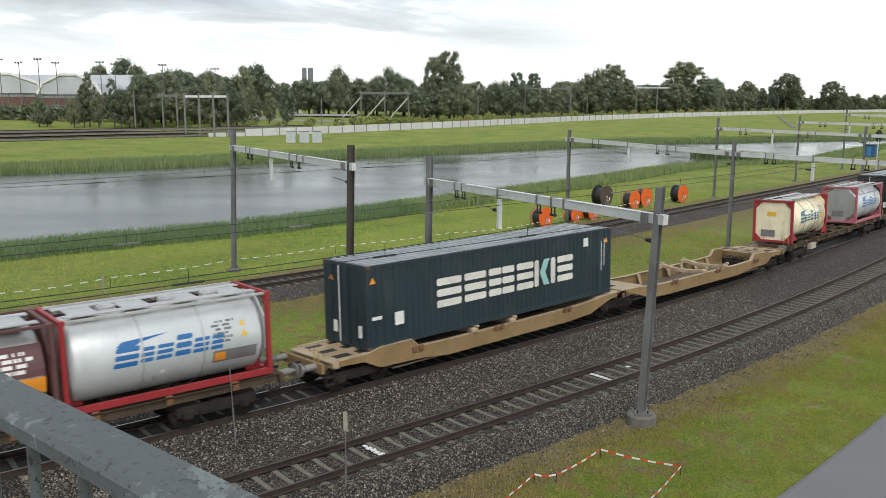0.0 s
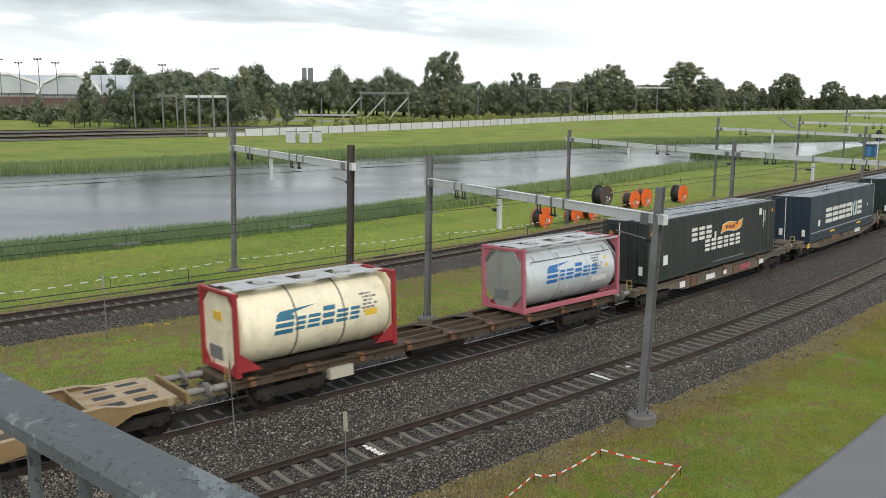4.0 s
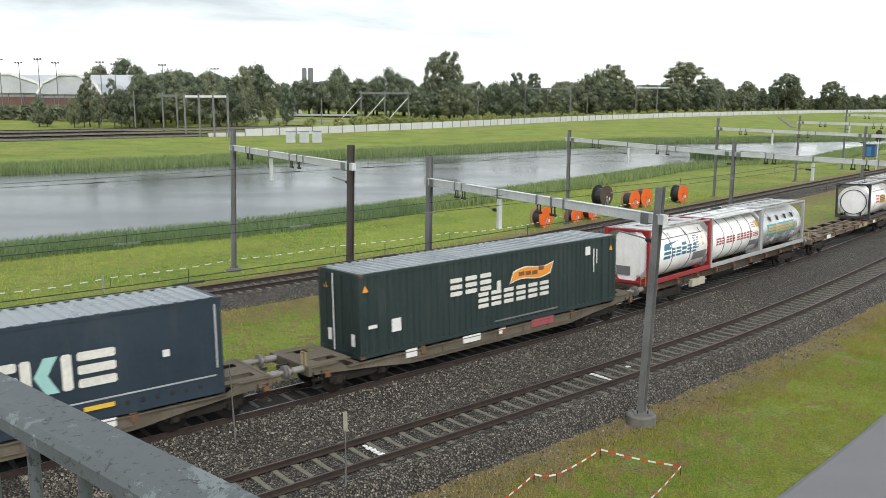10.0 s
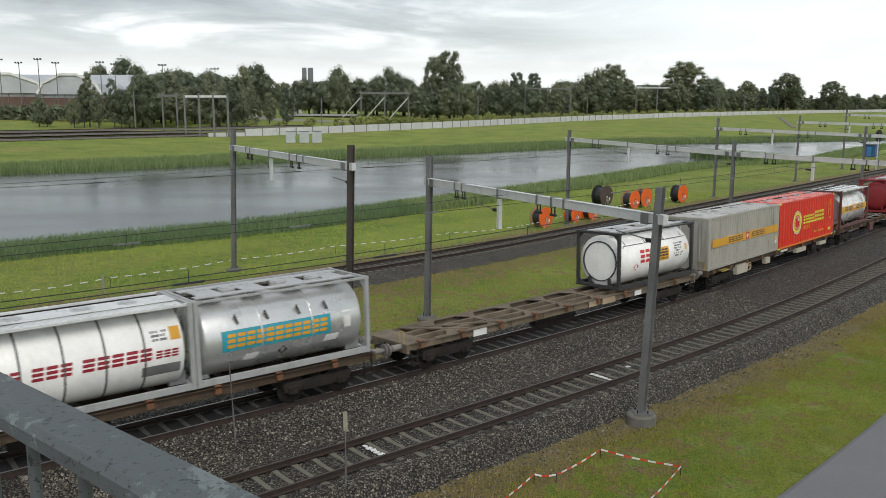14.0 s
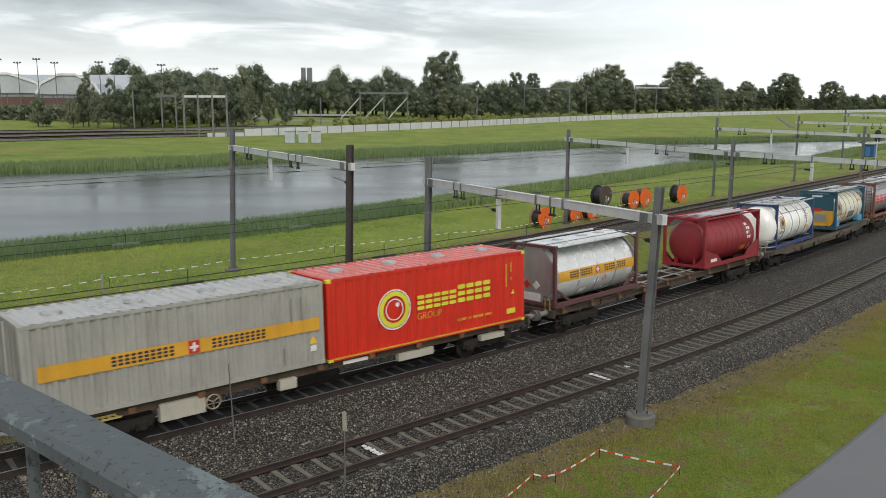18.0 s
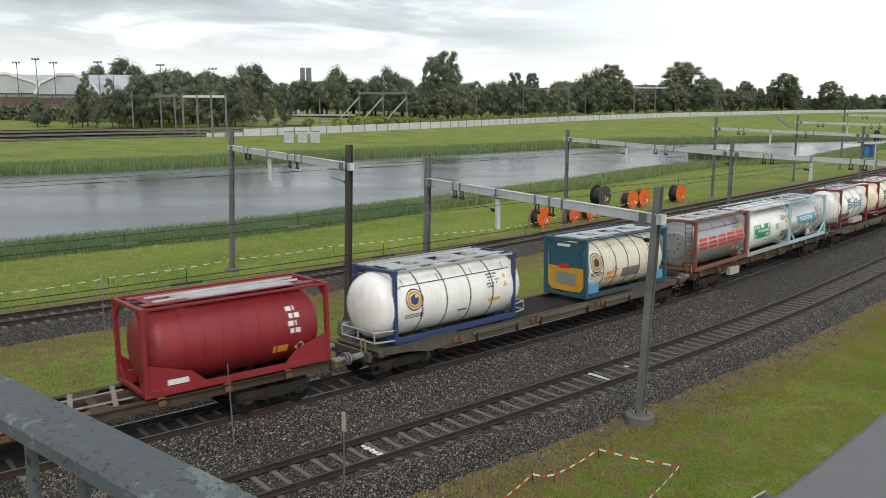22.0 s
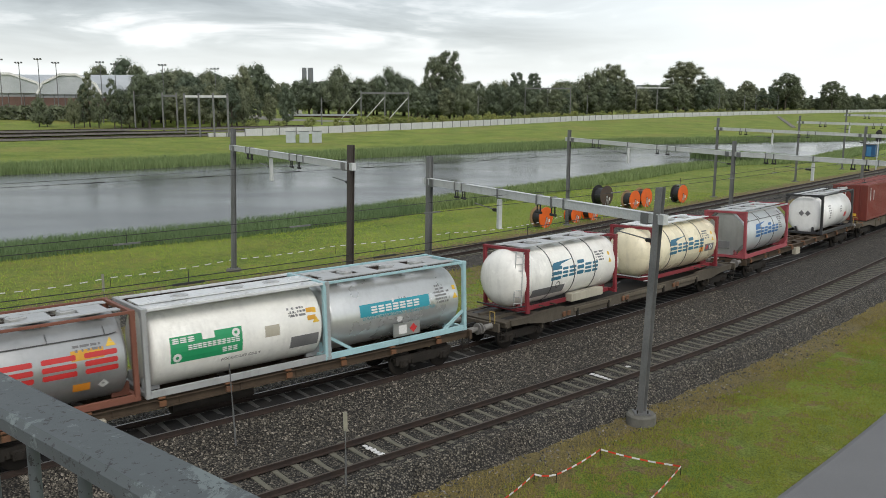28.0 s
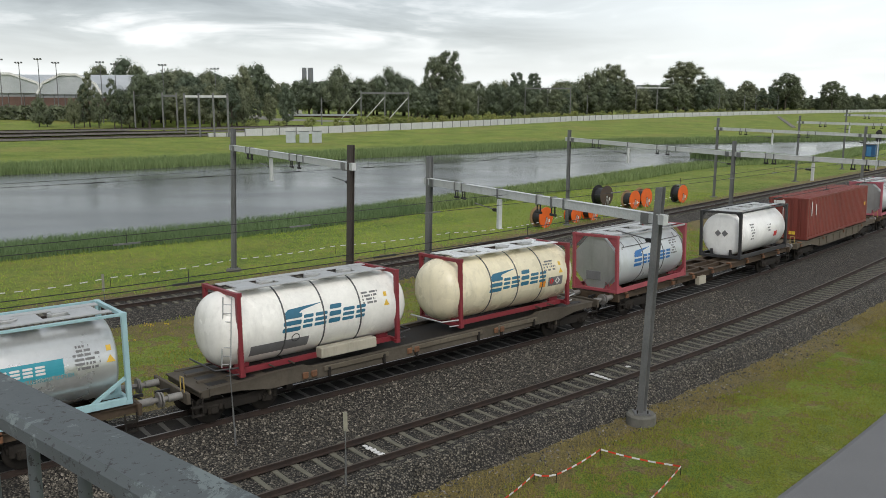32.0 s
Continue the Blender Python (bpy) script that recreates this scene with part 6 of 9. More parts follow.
        part("skirt_plate", Geo().add([(x0, -1.20, BASE + 0.18), (x1, -1.20, BASE + 0.18), (x0 + 0.72 * w, -1.20, BASE + 0.58), (x0, -1.20, BASE + 0.95), (x0, -1.17, BASE + 0.18), (x1, -1.17, BASE + 0.18), (x0 + 0.72 * w, -1.17, BASE + 0.58), (x0, -1.17, BASE + 0.95)],
                                      [(0, 1, 2, 3), (7, 6, 5, 4), (0, 4, 5, 1), (1, 5, 6, 2), (2, 6, 7, 3), (3, 7, 4, 0)]), MAROON, c, "slanted maroon side plate")
    part("placard", Geo().box((-2.05, -1.21, BASE + 0.36), (0.62, 0.012, 0.16)), LABELWHITE, c)
    part("top_plate", Geo().box((0.3, -0.25, BASE + 2.60), (3.4, 0.9, 0.03)), STEELWALK, c, "worn grey plate on the top")
    part("pipe", Geo().rod((-2.4, -0.5, BASE + 2.6), (2.4, -0.3, BASE + 2.62), 0.05, 8).rod((-2.4, 0.2, BASE + 2.6), (2.4, 0.1, BASE + 2.63), 0.05, 8), STEELWALK, c)
    ride(c, w9, 185.12)

    for y in (-0.50, 0.42):
        part("lattice_bar", Geo().box((-1.3, y, 1.165), (8.6, 0.12, 0.03)), SLATPALE, w9[0], "pale lengthwise bar")
    for x in (-4.6, -3.1, -1.6, -0.1, 1.4, 2.6):
        part("lattice_bar", Geo().bar((x - 0.25, -1.0, 1.18), (x + 0.25, 0.95, 1.18), 0.14, 0.03), SLATPALE, w9[0], "pale cross bar")

    # grey pocket wagon with two round-ended tanks
    w10 = pocket_wagon(188.9, 209.1, GREYWAGON, DIRTY, "dark grey pocket wagon with an empty middle deck")
    part("middle_deck", Geo().box((-0.6, 0, 1.10), (4.4, 2.3, 0.05)), DIRTY, w10[0], "dark flat middle deck")
    c = tank_container("white round-ended tank in a navy blue frame with a ring emblem", OFFWHITE, NAVYFRAME, r=1.20, bands=4, beam=False, barrel=7.4, dome=0.75, top="walk", band_mat=STRIP, end_gusset=0.3, top_mat=STEELWALK)
    on = barrel_face(c)
    for r0, r1, m in ((0.0, 0.19, NAVYFRAME), (0.21, 0.32, BANDORANGE), (0.35, 0.40, BLACKMARK)):
        part("ring", rings(on, -2.1, c_z(c) + 0.24, r0, r1), m, c)
    part("dot", rings(barrel_face(c, 0.012), -2.03, c_z(c) + 0.34, 0, 0.05, 10), LABELWHITE, c)
    part("mark", blocks(on, -2.55, -1.68, c_z(c) - 0.42, c_z(c) - 0.26, 9, 0, 0.25, 0.36), BLACKMARK, c, "small dark block shapes")
    tank_codes(c, 1.45, 5, seed=11)
    part("plate", Geo_patch(on, 1.55, 2.2, c_z(c) - 0.42, c_z(c) - 0.28), YELLOW, c)
    part("plate", Geo_patch(on, 0.0, 0.45, c_z(c) - 0.55, c_z(c) - 0.48), RUSTFRAME, c)
    for sx in (-1, 1):
        g = Geo()
        x0, x1 = sx * 3.0, sx * 3.75
        for zz in (BASE + 0.15, BASE + 0.50):
            g.rod((x0, -1.15, zz), (x1, -0.95, zz), 0.03, 8).rod((x1, -0.95, zz), (x1, 0.95, zz), 0.03, 8).rod((x1, 0.95, zz), (x0, 1.15, zz), 0.03, 8)
        for yy in (-0.95, 0.0, 0.95):
            g.rod((x1, yy, BASE + 0.15), (x1, yy, BASE + 0.50), 0.025, 6)
        part("bumper_rail", g, STEELWALK, c, "bent tube guard round the tank end")
    ride(c, w10, 193.75)
    c = tank_container("stained cream tank in a teal frame with a ring emblem", paint(0.70, 0.66, 0.52, 0.45, 0.6), TEALFRAME, r=1.17, bands=5, bottom_mat=paint(0.028, 0.055, 0.062, 0.6, 0.6), top_mat=None, rail=False, end_mat=None, end_gusset=0.5)
    on = barrel_face(c)
    for r0, r1, m in ((0.0, 0.20, BLACKMARK), (0.23, 0.36, RINGBROWN), (0.40, 0.45, BLACKMARK)):
        part("ring", rings(on, -2.24, c_z(c) + 0.30, r0, r1), m, c)
    part("plate", Geo_patch(barrel_face(c, 0.003), -2.76, -1.74, c_z(c) - 0.52, c_z(c) + 0.78), LABELWHITE, c, "pale square behind the emblem")
    part("mark", blocks(on, -2.66, -1.84, c_z(c) - 0.30, c_z(c) - 0.14, 9, 0, 0.25, 0.36), BLACKMARK, c)
    part("placard", diamond(on, -0.92, c_z(c) - 0.18, 0.2), REDMARK, c)
    part("placard", Geo_patch(on, -1.55, -1.12, c_z(c) - 0.36, c_z(c) - 0.20), ORANGE, c)
    part("placard", Geo_patch(on, -1.55, -0.65, c_z(c) - 0.58, c_z(c) - 0.44), ORANGE, c)
    part("plate", Geo_patch(on, -0.40, 0.95, c_z(c) - 0.62, c_z(c) - 0.16), LABELGREY, c)
    part("plate", Geo_patch(on, 0.0, 0.2, c_z(c) - 0.1, c_z(c) + 0.4), LABELWHITE, c)
    part("plate", Geo_patch(on, 1.75, 2.2, c_z(c) - 0.2, c_z(c) + 0.3), LABELWHITE, c)
    part("plate", Geo_patch(on, 1.6, 2.35, c_z(c) + 0.42, c_z(c) + 0.56), BANDORANGE, c)
    for x in (-2.45, 2.45):
        part("blue_box", Geo().box((x, -0.95, BASE + 0.38), (0.75, 0.4, 0.4), bevel=0.02), paint(0.09, 0.30, 0.48, 0.45, 0.3), c)
    part("end_panel", Geo().box((-2.945, 0, BASE + 1.85), (0.04, 1.95, 1.1), bevel=0.01), TEALFRAME, c, "teal panel closing the upper end")
    part("end_panel", Geo().box((-2.945, 0, BASE + 0.75), (0.04, 1.95, 1.05), bevel=0.01), BANDORANGE, c, "orange panel closing the lower end")
    part("end_plate", Geo().box((-2.96, 0.0, BASE + 0.78), (0.02, 1.1, 0.55)), DULLSILVER, c)
    part("end_plate", Geo().box((-2.96, 0.1, BASE + 1.32), (0.02, 0.6, 0.2)), REDMARK, c)
    part("end_plate", Geo().box((-2.96, 0.1, BASE + 2.25), (0.02, 0.7, 0.12)), LABELWHITE, c)
    ride(c, w10, 204.2)

    # three more tanks close together
    w11 = flat_wagon(209.1, 228.8, BROWNWAGON, "rust-brown container flat wagon", boards=((-4.6, 1.1, 0.4, PALEBOX),))
    c = tank_container("dull silver tank container in a rusty frame with red block shapes", DULLSILVER, RUSTFRAME, r=1.21, bands=0, rail=True, end_mat=DULLSILVER, end_gusset=0.3)
    on = barrel_face(c)
    for k in range(5):
        x0 = -2.65 + 1.07 * k
        part("mark", blocks(on, x0, x0 + 0.86, c_z(c) - 0.20, c_z(c) + 0.38, 1, 0, 0.0, 0.24), REDMARK, c, "large red block shape")
    part("panel", Geo_patch(barrel_face(c, 0.003), 1.3, 2.15, c_z(c) + 0.2, c_z(c) + 0.48), BANDORANGE, c)
    part("placard", Geo_patch(on, 1.3, 1.75, c_z(c) - 0.72, c_z(c) - 0.46), ORANGE, c)
    part("placard", diamond(on, 2.1, c_z(c) - 0.60, 0.15), LABELWHITE, c)
    part("warning_triangle", triangle(on, 2.35, c_z(c) + 0.58, 0.14), YELLOW, c)
    part("code_bars", code_bars(on, 1.3, c_z(c) + 0.55, 2, 0.9, 0.07, 0.12, 12), LABELGREY, c)
    g = Geo()
    for k in range(10):
        g.rod((-2.97, -0.95, BASE + 0.2 + 0.22 * k), (-2.97, -0.60, BASE + 0.2 + 0.22 * k), 0.016, 6)
    g.bar((-2.97, -0.95, BASE + 0.1), (-2.97, -0.95, BASE + 2.45), 0.03, 0.04, (1, 0, 0)).bar((-2.97, -0.60, BASE + 0.1), (-2.97, -0.60, BASE + 2.45), 0.03, 0.04, (1, 0, 0))
    part("ladder", g, RUSTFRAME, c, "narrow end ladder")
    part("end_placard", Geo().box((-2.87, 0.6, c_z(c) - 0.5), (0.03, 0.22, 0.22), Matrix.Rotation(radians(45), 3, "X")), LABELWHITE, c)
    for k in range(10):
        a = 2 * math.pi * k / 10
        part("end_bar", Geo().box((-2.88, 0.2 + 0.45 * math.cos(a), c_z(c) + 0.1 + 0.45 * math.sin(a)), (0.02, 0.12, 0.12)), LABELGREY, c)
    ride(c, w11, 212.86, 0.02)
    c = tank_container("white tank container in a grey frame with a green panel", OFFWHITE, GREYFRAME, r=1.21, bands=0, rail=False, top="cover", top_mat=PALEROOF)
    on = barrel_face(c)
    part("panel", Geo_patch(on, -2.27, -0.05, c_z(c) - 0.38, c_z(c) + 0.40), GREENMARK, c, "green painted panel")
    part("panel_notch", Geo_patch(barrel_face(c, 0.009), -1.30, -0.92, c_z(c) + 0.20, c_z(c) + 0.47), OFFWHITE, c)
    for x0, x1, dz, n in ((-2.2, -1.5, 0.20, 3), (-1.75, -0.12, -0.04, 11), (-0.7, -0.2, -0.29, 3)):
        part("mark", blocks(barrel_face(c, 0.012), x0, x1, c_z(c) + dz, c_z(c) + dz + 0.15, n, 0, 0.2, 0.36), LABELWHITE, c, "white block shapes")
    part("emblem", rings(barrel_face(c, 0.012), -0.25, c_z(c) + 0.24, 0.05, 0.13, 12), LABELWHITE, c)
    part("emblem", rings(barrel_face(c, 0.012), -2.08, c_z(c) - 0.22, 0.05, 0.13, 12), LABELWHITE, c)
    part("lettering", lettering("FOODSTUFF ONLY", on, -0.70, 0.57, c_z(c) - 0.62), BLACKMARK, c, "small black letters")
    part("lettering", lettering("22T6", on, 1.55, 1.85, c_z(c) + 0.42), BLACKMARK, c)
    tank_codes(c, 1.5, 3, seed=13)
    part("warning_plate", Geo_patch(on, 2.2, 2.5, c_z(c) + 0.45, c_z(c) + 0.6), BANDORANGE, c)
    part("warning_plate", Geo_patch(on, 2.2, 2.5, c_z(c) + 0.2, c_z(c) + 0.35), BANDORANGE, c)
    part("plate", Geo_patch(on, 1.6, 2.6, c_z(c) - 0.68, c_z(c) - 0.25), LABELGREY, c)
    part("plate", Geo_patch(on, 0.7, 1.2, c_z(c) - 0.1, c_z(c) + 0.25), PALEBOX, c)
    ride(c, w11, 219.08)
    c = tank_container("silver tank container in a pale turquoise frame with a teal panel", SILVER, MINTFRAME, r=1.14, bands=0, rail=False, top="walk", braces=True, end_gusset=0.3)
    on = barrel_face(c)
    part("panel", Geo_patch(on, -1.6, 1.35, c_z(c) + 0.0, c_z(c) + 0.42), CYANMARK, c, "teal painted panel")
    part("mark", blocks(barrel_face(c, 0.012), -1.15, 0.95, c_z(c) + 0.08, c_z(c) + 0.32, 7, 0, 0.2, 0.34), LABELWHITE, c, "white block shapes")
    part("mark", Geo_patch(barrel_face(c, 0.012), -0.25, -0.18, c_z(c) + 0.36, c_z(c) + 0.5), LABELWHITE, c)
    part("lettering", lettering("LOGISTIK MANAGEMENT FL\u00dcSSIGER G\u00dcTER", on, -1.5, 1.6, c_z(c) - 0.11), CYANMARK, c, "small teal letters")
    part("disc", rings(on, 0.05, c_z(c) - 0.3, 0.0, 0.12, 14), LABELWHITE, c)
    tank_codes(c, 1.55, 6, seed=15)
    part("plate", Geo().box((0.3, -1.15, BASE + 0.50), (1.15, 0.03, 0.46)), DULLSILVER, c)
    part("placard", Geo().box((0.12, -1.17, BASE + 0.50), (0.34, 0.01, 0.30)), LABELWHITE, c)
    part("placard", Geo().box((0.58, -1.17, BASE + 0.50), (0.23, 0.012, 0.23), Matrix.Rotation(radians(45), 3, "Y")), REDMARK, c)
    ride(c, w11, 224.92)

    # second pocket wagon with two round-ended tanks
    w12 = pocket_wagon(228.8, 248.6, GREYWAGON, DIRTY, "grimy grey-green pocket wagon with orange latches")
    for shell, a, m0, lab in ((OFFWHITE, 234.18, BARGREY, "white round-ended tank in a crimson frame with teal shapes"), (CREAM, 243.05, BARGREY, "cream round-ended tank in a dark red frame with teal shapes")):
        c = tank_container(lab, shell, DARKCRIMSON, r=1.20, bands=3, beam=True, barrel=7.3, dome=0.8, top="walk", band_mat=STRIP, rail=False, end_gusset=0.25, top_mat=STEELWALK if a < 240 else PALEROOF)
        slanted_mark(c, TEALMARK, -1.55, 1.65)
        tank_codes(c, 1.5, 4, seed=int(a))
        on = barrel_face(c)
        if a < 240:
            g = Geo()
            for k in range(8):
                g.rod((-3.45 + 0.02 * k, -0.90, BASE + 0.45 + 0.26 * k), (-3.30 + 0.02 * k, -1.1, BASE + 0.45 + 0.26 * k), 0.016, 6)
            g.bar((-3.47, -0.88, BASE + 0.35), (-3.3, -0.88, BASE + 2.5), 0.03, 0.03, (1, 0, 0)).bar((-3.30, -1.12, BASE + 0.35), (-3.14, -1.12, BASE + 2.5), 0.03, 0.03, (1, 0, 0))
            part("ladder", g, STEELWALK, c, "grey end ladder")
            part("plate", Geo_patch(on, -2.6, -0.55, c_z(c) - 0.85, c_z(c) - 0.45), LABELGREY, c)
            part("ring", rings(on, -1.05, c_z(c) - 0.42, 0.12, 0.15, 18), BLACKMARK, c)
            part("locker", Geo().box((0.95, -1.0, BASE + 0.20), (2.2, 0.35, 0.34), bevel=0.02), PALEBOX, c, "pale tool locker under the tank")
        else:
            part("placard", Geo_patch(on, 1.25, 1.6, c_z(c) - 0.38, c_z(c) - 0.1), ORANGE, c)
            part("plate", Geo_patch(on, 1.75, 2.6, c_z(c) - 0.40, c_z(c) - 0.02), LABELGREY, c)
            part("placard", diamond(barrel_face(c, 0.012), 2.3, c_z(c) - 0.2, 0.16), LABELWHITE, c)
            part("placard", diamond(barrel_face(c, 0.012), 1.95, c_z(c) - 0.2, 0.14), REDMARK, c)
            part("end_plate", Geo().box((-3.50, -0.05, c_z(c) - 0.25), (0.03, 0.75, 0.42)), LABELGREY, c)
            for yy, m in ((0.15, REDMARK), (-0.2, LABELWHITE)):
                part("end_placard", Geo().box((-3.53, yy, c_z(c) - 0.25), (0.02, 0.22, 0.22), Matrix.Rotation(radians(45), 3, "X")), m, c)
        for sx in (-1, 1):
            g = Geo()
            x0, x1 = sx * 3.0, sx * 3.7
            zz = BASE + 0.30
            g.rod((x0, -1.10, zz), (x1, -0.9, zz), 0.03, 8).rod((x1, -0.9, zz), (x1, 0.9, zz), 0.03, 8).rod((x0, -1.10, zz - 0.2), (x0 + sx * 0.4, -1.0, zz - 0.2), 0.025, 6)
            part("bumper_rail", g, STEELWALK if a > 240 else BLACKFRAME, c)
        ride(c, w12, a, 0.05)

    # far end of what comes into view
    w13 = flat_wagon(248.6, 268.3, BROWNWAGON, "weathered brown skeletal wagon with an open middle", boards=((-1.5, 0.7, 0.4, PALEBOX),))
    c = tank_container("grey tank container in a dull red frame with blue block shapes", PALESHELL, DULLRED, r=1.21, bands=2, end_gusset=0.55, end_mat=DULLSILVER, gusset=0.4)
    slanted_mark(c, BLUEMARK)
    tank_codes(c, 1.5, seed=17, sign=False)
    part("end_plate", Geo().box((-2.945, 0.1, c_z(c) - 0.55), (0.03, 0.75, 0.4)), LABELGREY, c)
    ride(c, w13, 252.2)
    c = tank_container("white tank container in a black frame with a plain end", TANKWHITE, BLACKFRAME, r=1.21, bands=0, rail=False, end_gusset=0.3, dome=0.16)
    on = barrel_face(c)
    part("code_bars", code_bars(on, -1.8, c_z(c) + 0.5, 6, 0.6, 0.08, 0.16, 18), LABELGREY, c)
    part("code_bars", code_bars(on, 0.3, c_z(c) + 0.3, 3, 0.6, 0.08, 0.16, 19), LABELGREY, c)
    part("placard", Geo_patch(on, 1.2, 1.6, c_z(c) - 0.4, c_z(c) - 0.1), REDMARK, c)
    for yy in (-0.2, 0.2):
        part("end_mark", Geo().box((-2.86, yy, c_z(c) + 0.1), (0.03, 0.26, 0.26), Matrix.Rotation(radians(45), 3, "X")), LABELGREY, c)
    ride(c, w13, 264.2)
    w14 = flat_wagon(268.3, 285.6, DEEPWAGON, "grey-brown flat wagon with deep side sills", "deep")
    c = box_container(12.19, 2.6, 2.438, BROWNBOX, "rust-red corrugated forty-foot container", BROWNBOX, BROWNBOX, end_labels=False)
    part("code_bars", Geo().box((-5.4, -1.225, BASE + 1.9), (0.12, 0.01, 0.9)).box((-4.6, -1.225, BASE + 1.8), (0.12, 0.01, 0.7)), LABELWHITE, c)
    part("end_plate", Geo().box((-6.12, -0.3, BASE + 0.4), (0.02, 0.4, 0.2)), YELLOW, c)
    part("end_bar", Geo().box((-6.12, 0.55, BASE + 2.3), (0.02, 0.7, 0.25)), LABELWHITE, c)
    part("side_label", Geo().box((5.5, -1.225, BASE + 1.35), (0.3, 0.01, 0.25)), YELLOW, c)
    ride(c, w14, 276.7)
    w15 = flat_wagon(285.6, 305.3, BROWNWAGON, "weathered brown container flat wagon")
    c = tank_container("silver tank container in a pinkish red frame", PALESHELL, PINKRED, r=1.21, bands=2, end_gusset=0.55, end_mat=DULLSILVER)
    slanted_mark(c, BLUEMARK)
    ride(c, w15, 289.65)


def c_z(c):
    return FACES[c.name][1]


build_train()

# ---- bridge rail beside the camera ----
def rail_paint_build(nt, b):
    n1, n2, n3 = noise_node(nt, 3.5, 6, 0.65), noise_node(nt, 55, 5, 0.7), noise_node(nt, 7, 9, 0.75, distort=0.5)
    c = mix_node(nt, n1.outputs["Fac"], (0.060, 0.071, 0.074), (0.098, 0.113, 0.117))
    worn = ramp_node(nt, n3.outputs["Fac"], [(0.57, grey(0)), (0.60, grey(0.8))]).outputs["Color"]
    c = mix_node(nt, worn, c, (0.165, 0.20, 0.20))
    chips = ramp_node(nt, n2.outputs["Fac"], [(0.59, grey(0)), (0.62, grey(0.9))]).outputs["Color"]
    c = mix_node(nt, chips, c, (0.022, 0.022, 0.022))
    nt.links.new(c, b.inputs["Base Color"])
    r = ramp_node(nt, n1.outputs["Fac"], [(0.35, grey(0.50)), (0.7, grey(0.72))])
    nt.links.new(r.outputs["Color"], b.inputs["Roughness"])
    bump_node(nt, b, n3.outputs["Fac"], 0.25, 0.004)


RAILPAINT = material("worn_grey_green_paint", rail_paint_build)


def build_bridge():
    ax, ay = 0.767, -0.642       # along the rail, towards the camera's back
    nx, ny = 0.642, 0.767        # outwards

    def at(s, o, z):
        return Vector((ax * s + nx * o, ay * s + ny * o, z))

    rail = thing("bridge_railing", pose(0, 0, 0), "wet grey-green painted steel railing with worn spots", "railing")
    turn = Matrix.Rotation(math.atan2(ay, ax), 3, "Z")
    part("handrail", Geo().box(at(-1.0, 0.683, 8.825), (26.0, 0.118, 0.05), turn, bevel=0.012), RAILPAINT, rail, "broad flat handrail with chipped paint")
    for k in range(112):
        s = -1.445 - 0.2135 * 56 + 0.2135 * k
        part("baluster", Geo().rod(at(s, 0.683, 7.8), at(s, 0.683, 8.802), 0.0125, 14), RAILPAINT, rail)
    part("lower_rail", Geo().box(at(-1.0, 0.683, 7.86), (26.0, 0.06, 0.03), turn), RAILPAINT, rail)
    deck = Geo().box(at(-4, -1.75, 7.5), (60, 5.2, 0.6), turn)
    tagged(new("bridge_deck", deck.mesh("bridge_deck", CONCRETE)), "concrete deck of the road bridge under the camera", "bridge", kind="structure")
    for s in (-32.0, 25.5):
        tagged(new("bridge_pier", Geo().box(at(s, -1.75, 3.1), (2.0, 4.6, 8.2), turn, bevel=0.1).mesh("bridge_pier", CONCRETE)), "plain concrete pier of the road bridge", "pier", kind="structure")


build_bridge()


# ---- catenary portals ----
def h_pole(parent, x, y, z0, z1, lean, mat, size=0.24, deep=0.62):
    """An H-section pole; lean is how far its top stands off sideways."""
    top = Vector((x + lean * 0.95, y, z1))
    base = Vector((x, y, z0))
    a = math.atan2(0.74, 0.67)
    pole = part("pole", Geo().bar(base, top, size, 0.02, (-math.sin(a), math.cos(a), 0)), mat, parent, "tall H-section steel pole")
    for o in (-size / 2, size / 2):
        d = Vector((math.cos(a) * o, math.sin(a) * o, 0))
        part("flange", Geo().bar(base + d, top + d, size * 0.9, 0.022, (math.cos(a), math.sin(a), 0)), mat, pole)
    part("footing", Geo().rod((x, y, z0 - deep), (x, y, z0 - 0.06), 0.48, 28).rod((x, y, z0 - 0.06), (x, y, z0), 0.48, 28, 0.43), FOOTING, parent, "round concrete footing")
    part("base_plate", Geo().box((x, y, z0 + 0.02), (0.5, 0.5, 0.04)), mat, parent)
    for sx in (-0.17, 0.17):
        for sy in (-0.17, 0.17):
            part("anchor_bolt", Geo().rod((x + sx, y + sy, z0 + 0.02), (x + sx, y + sy, z0 + 0.14), 0.022, 6), DIRTY, parent)


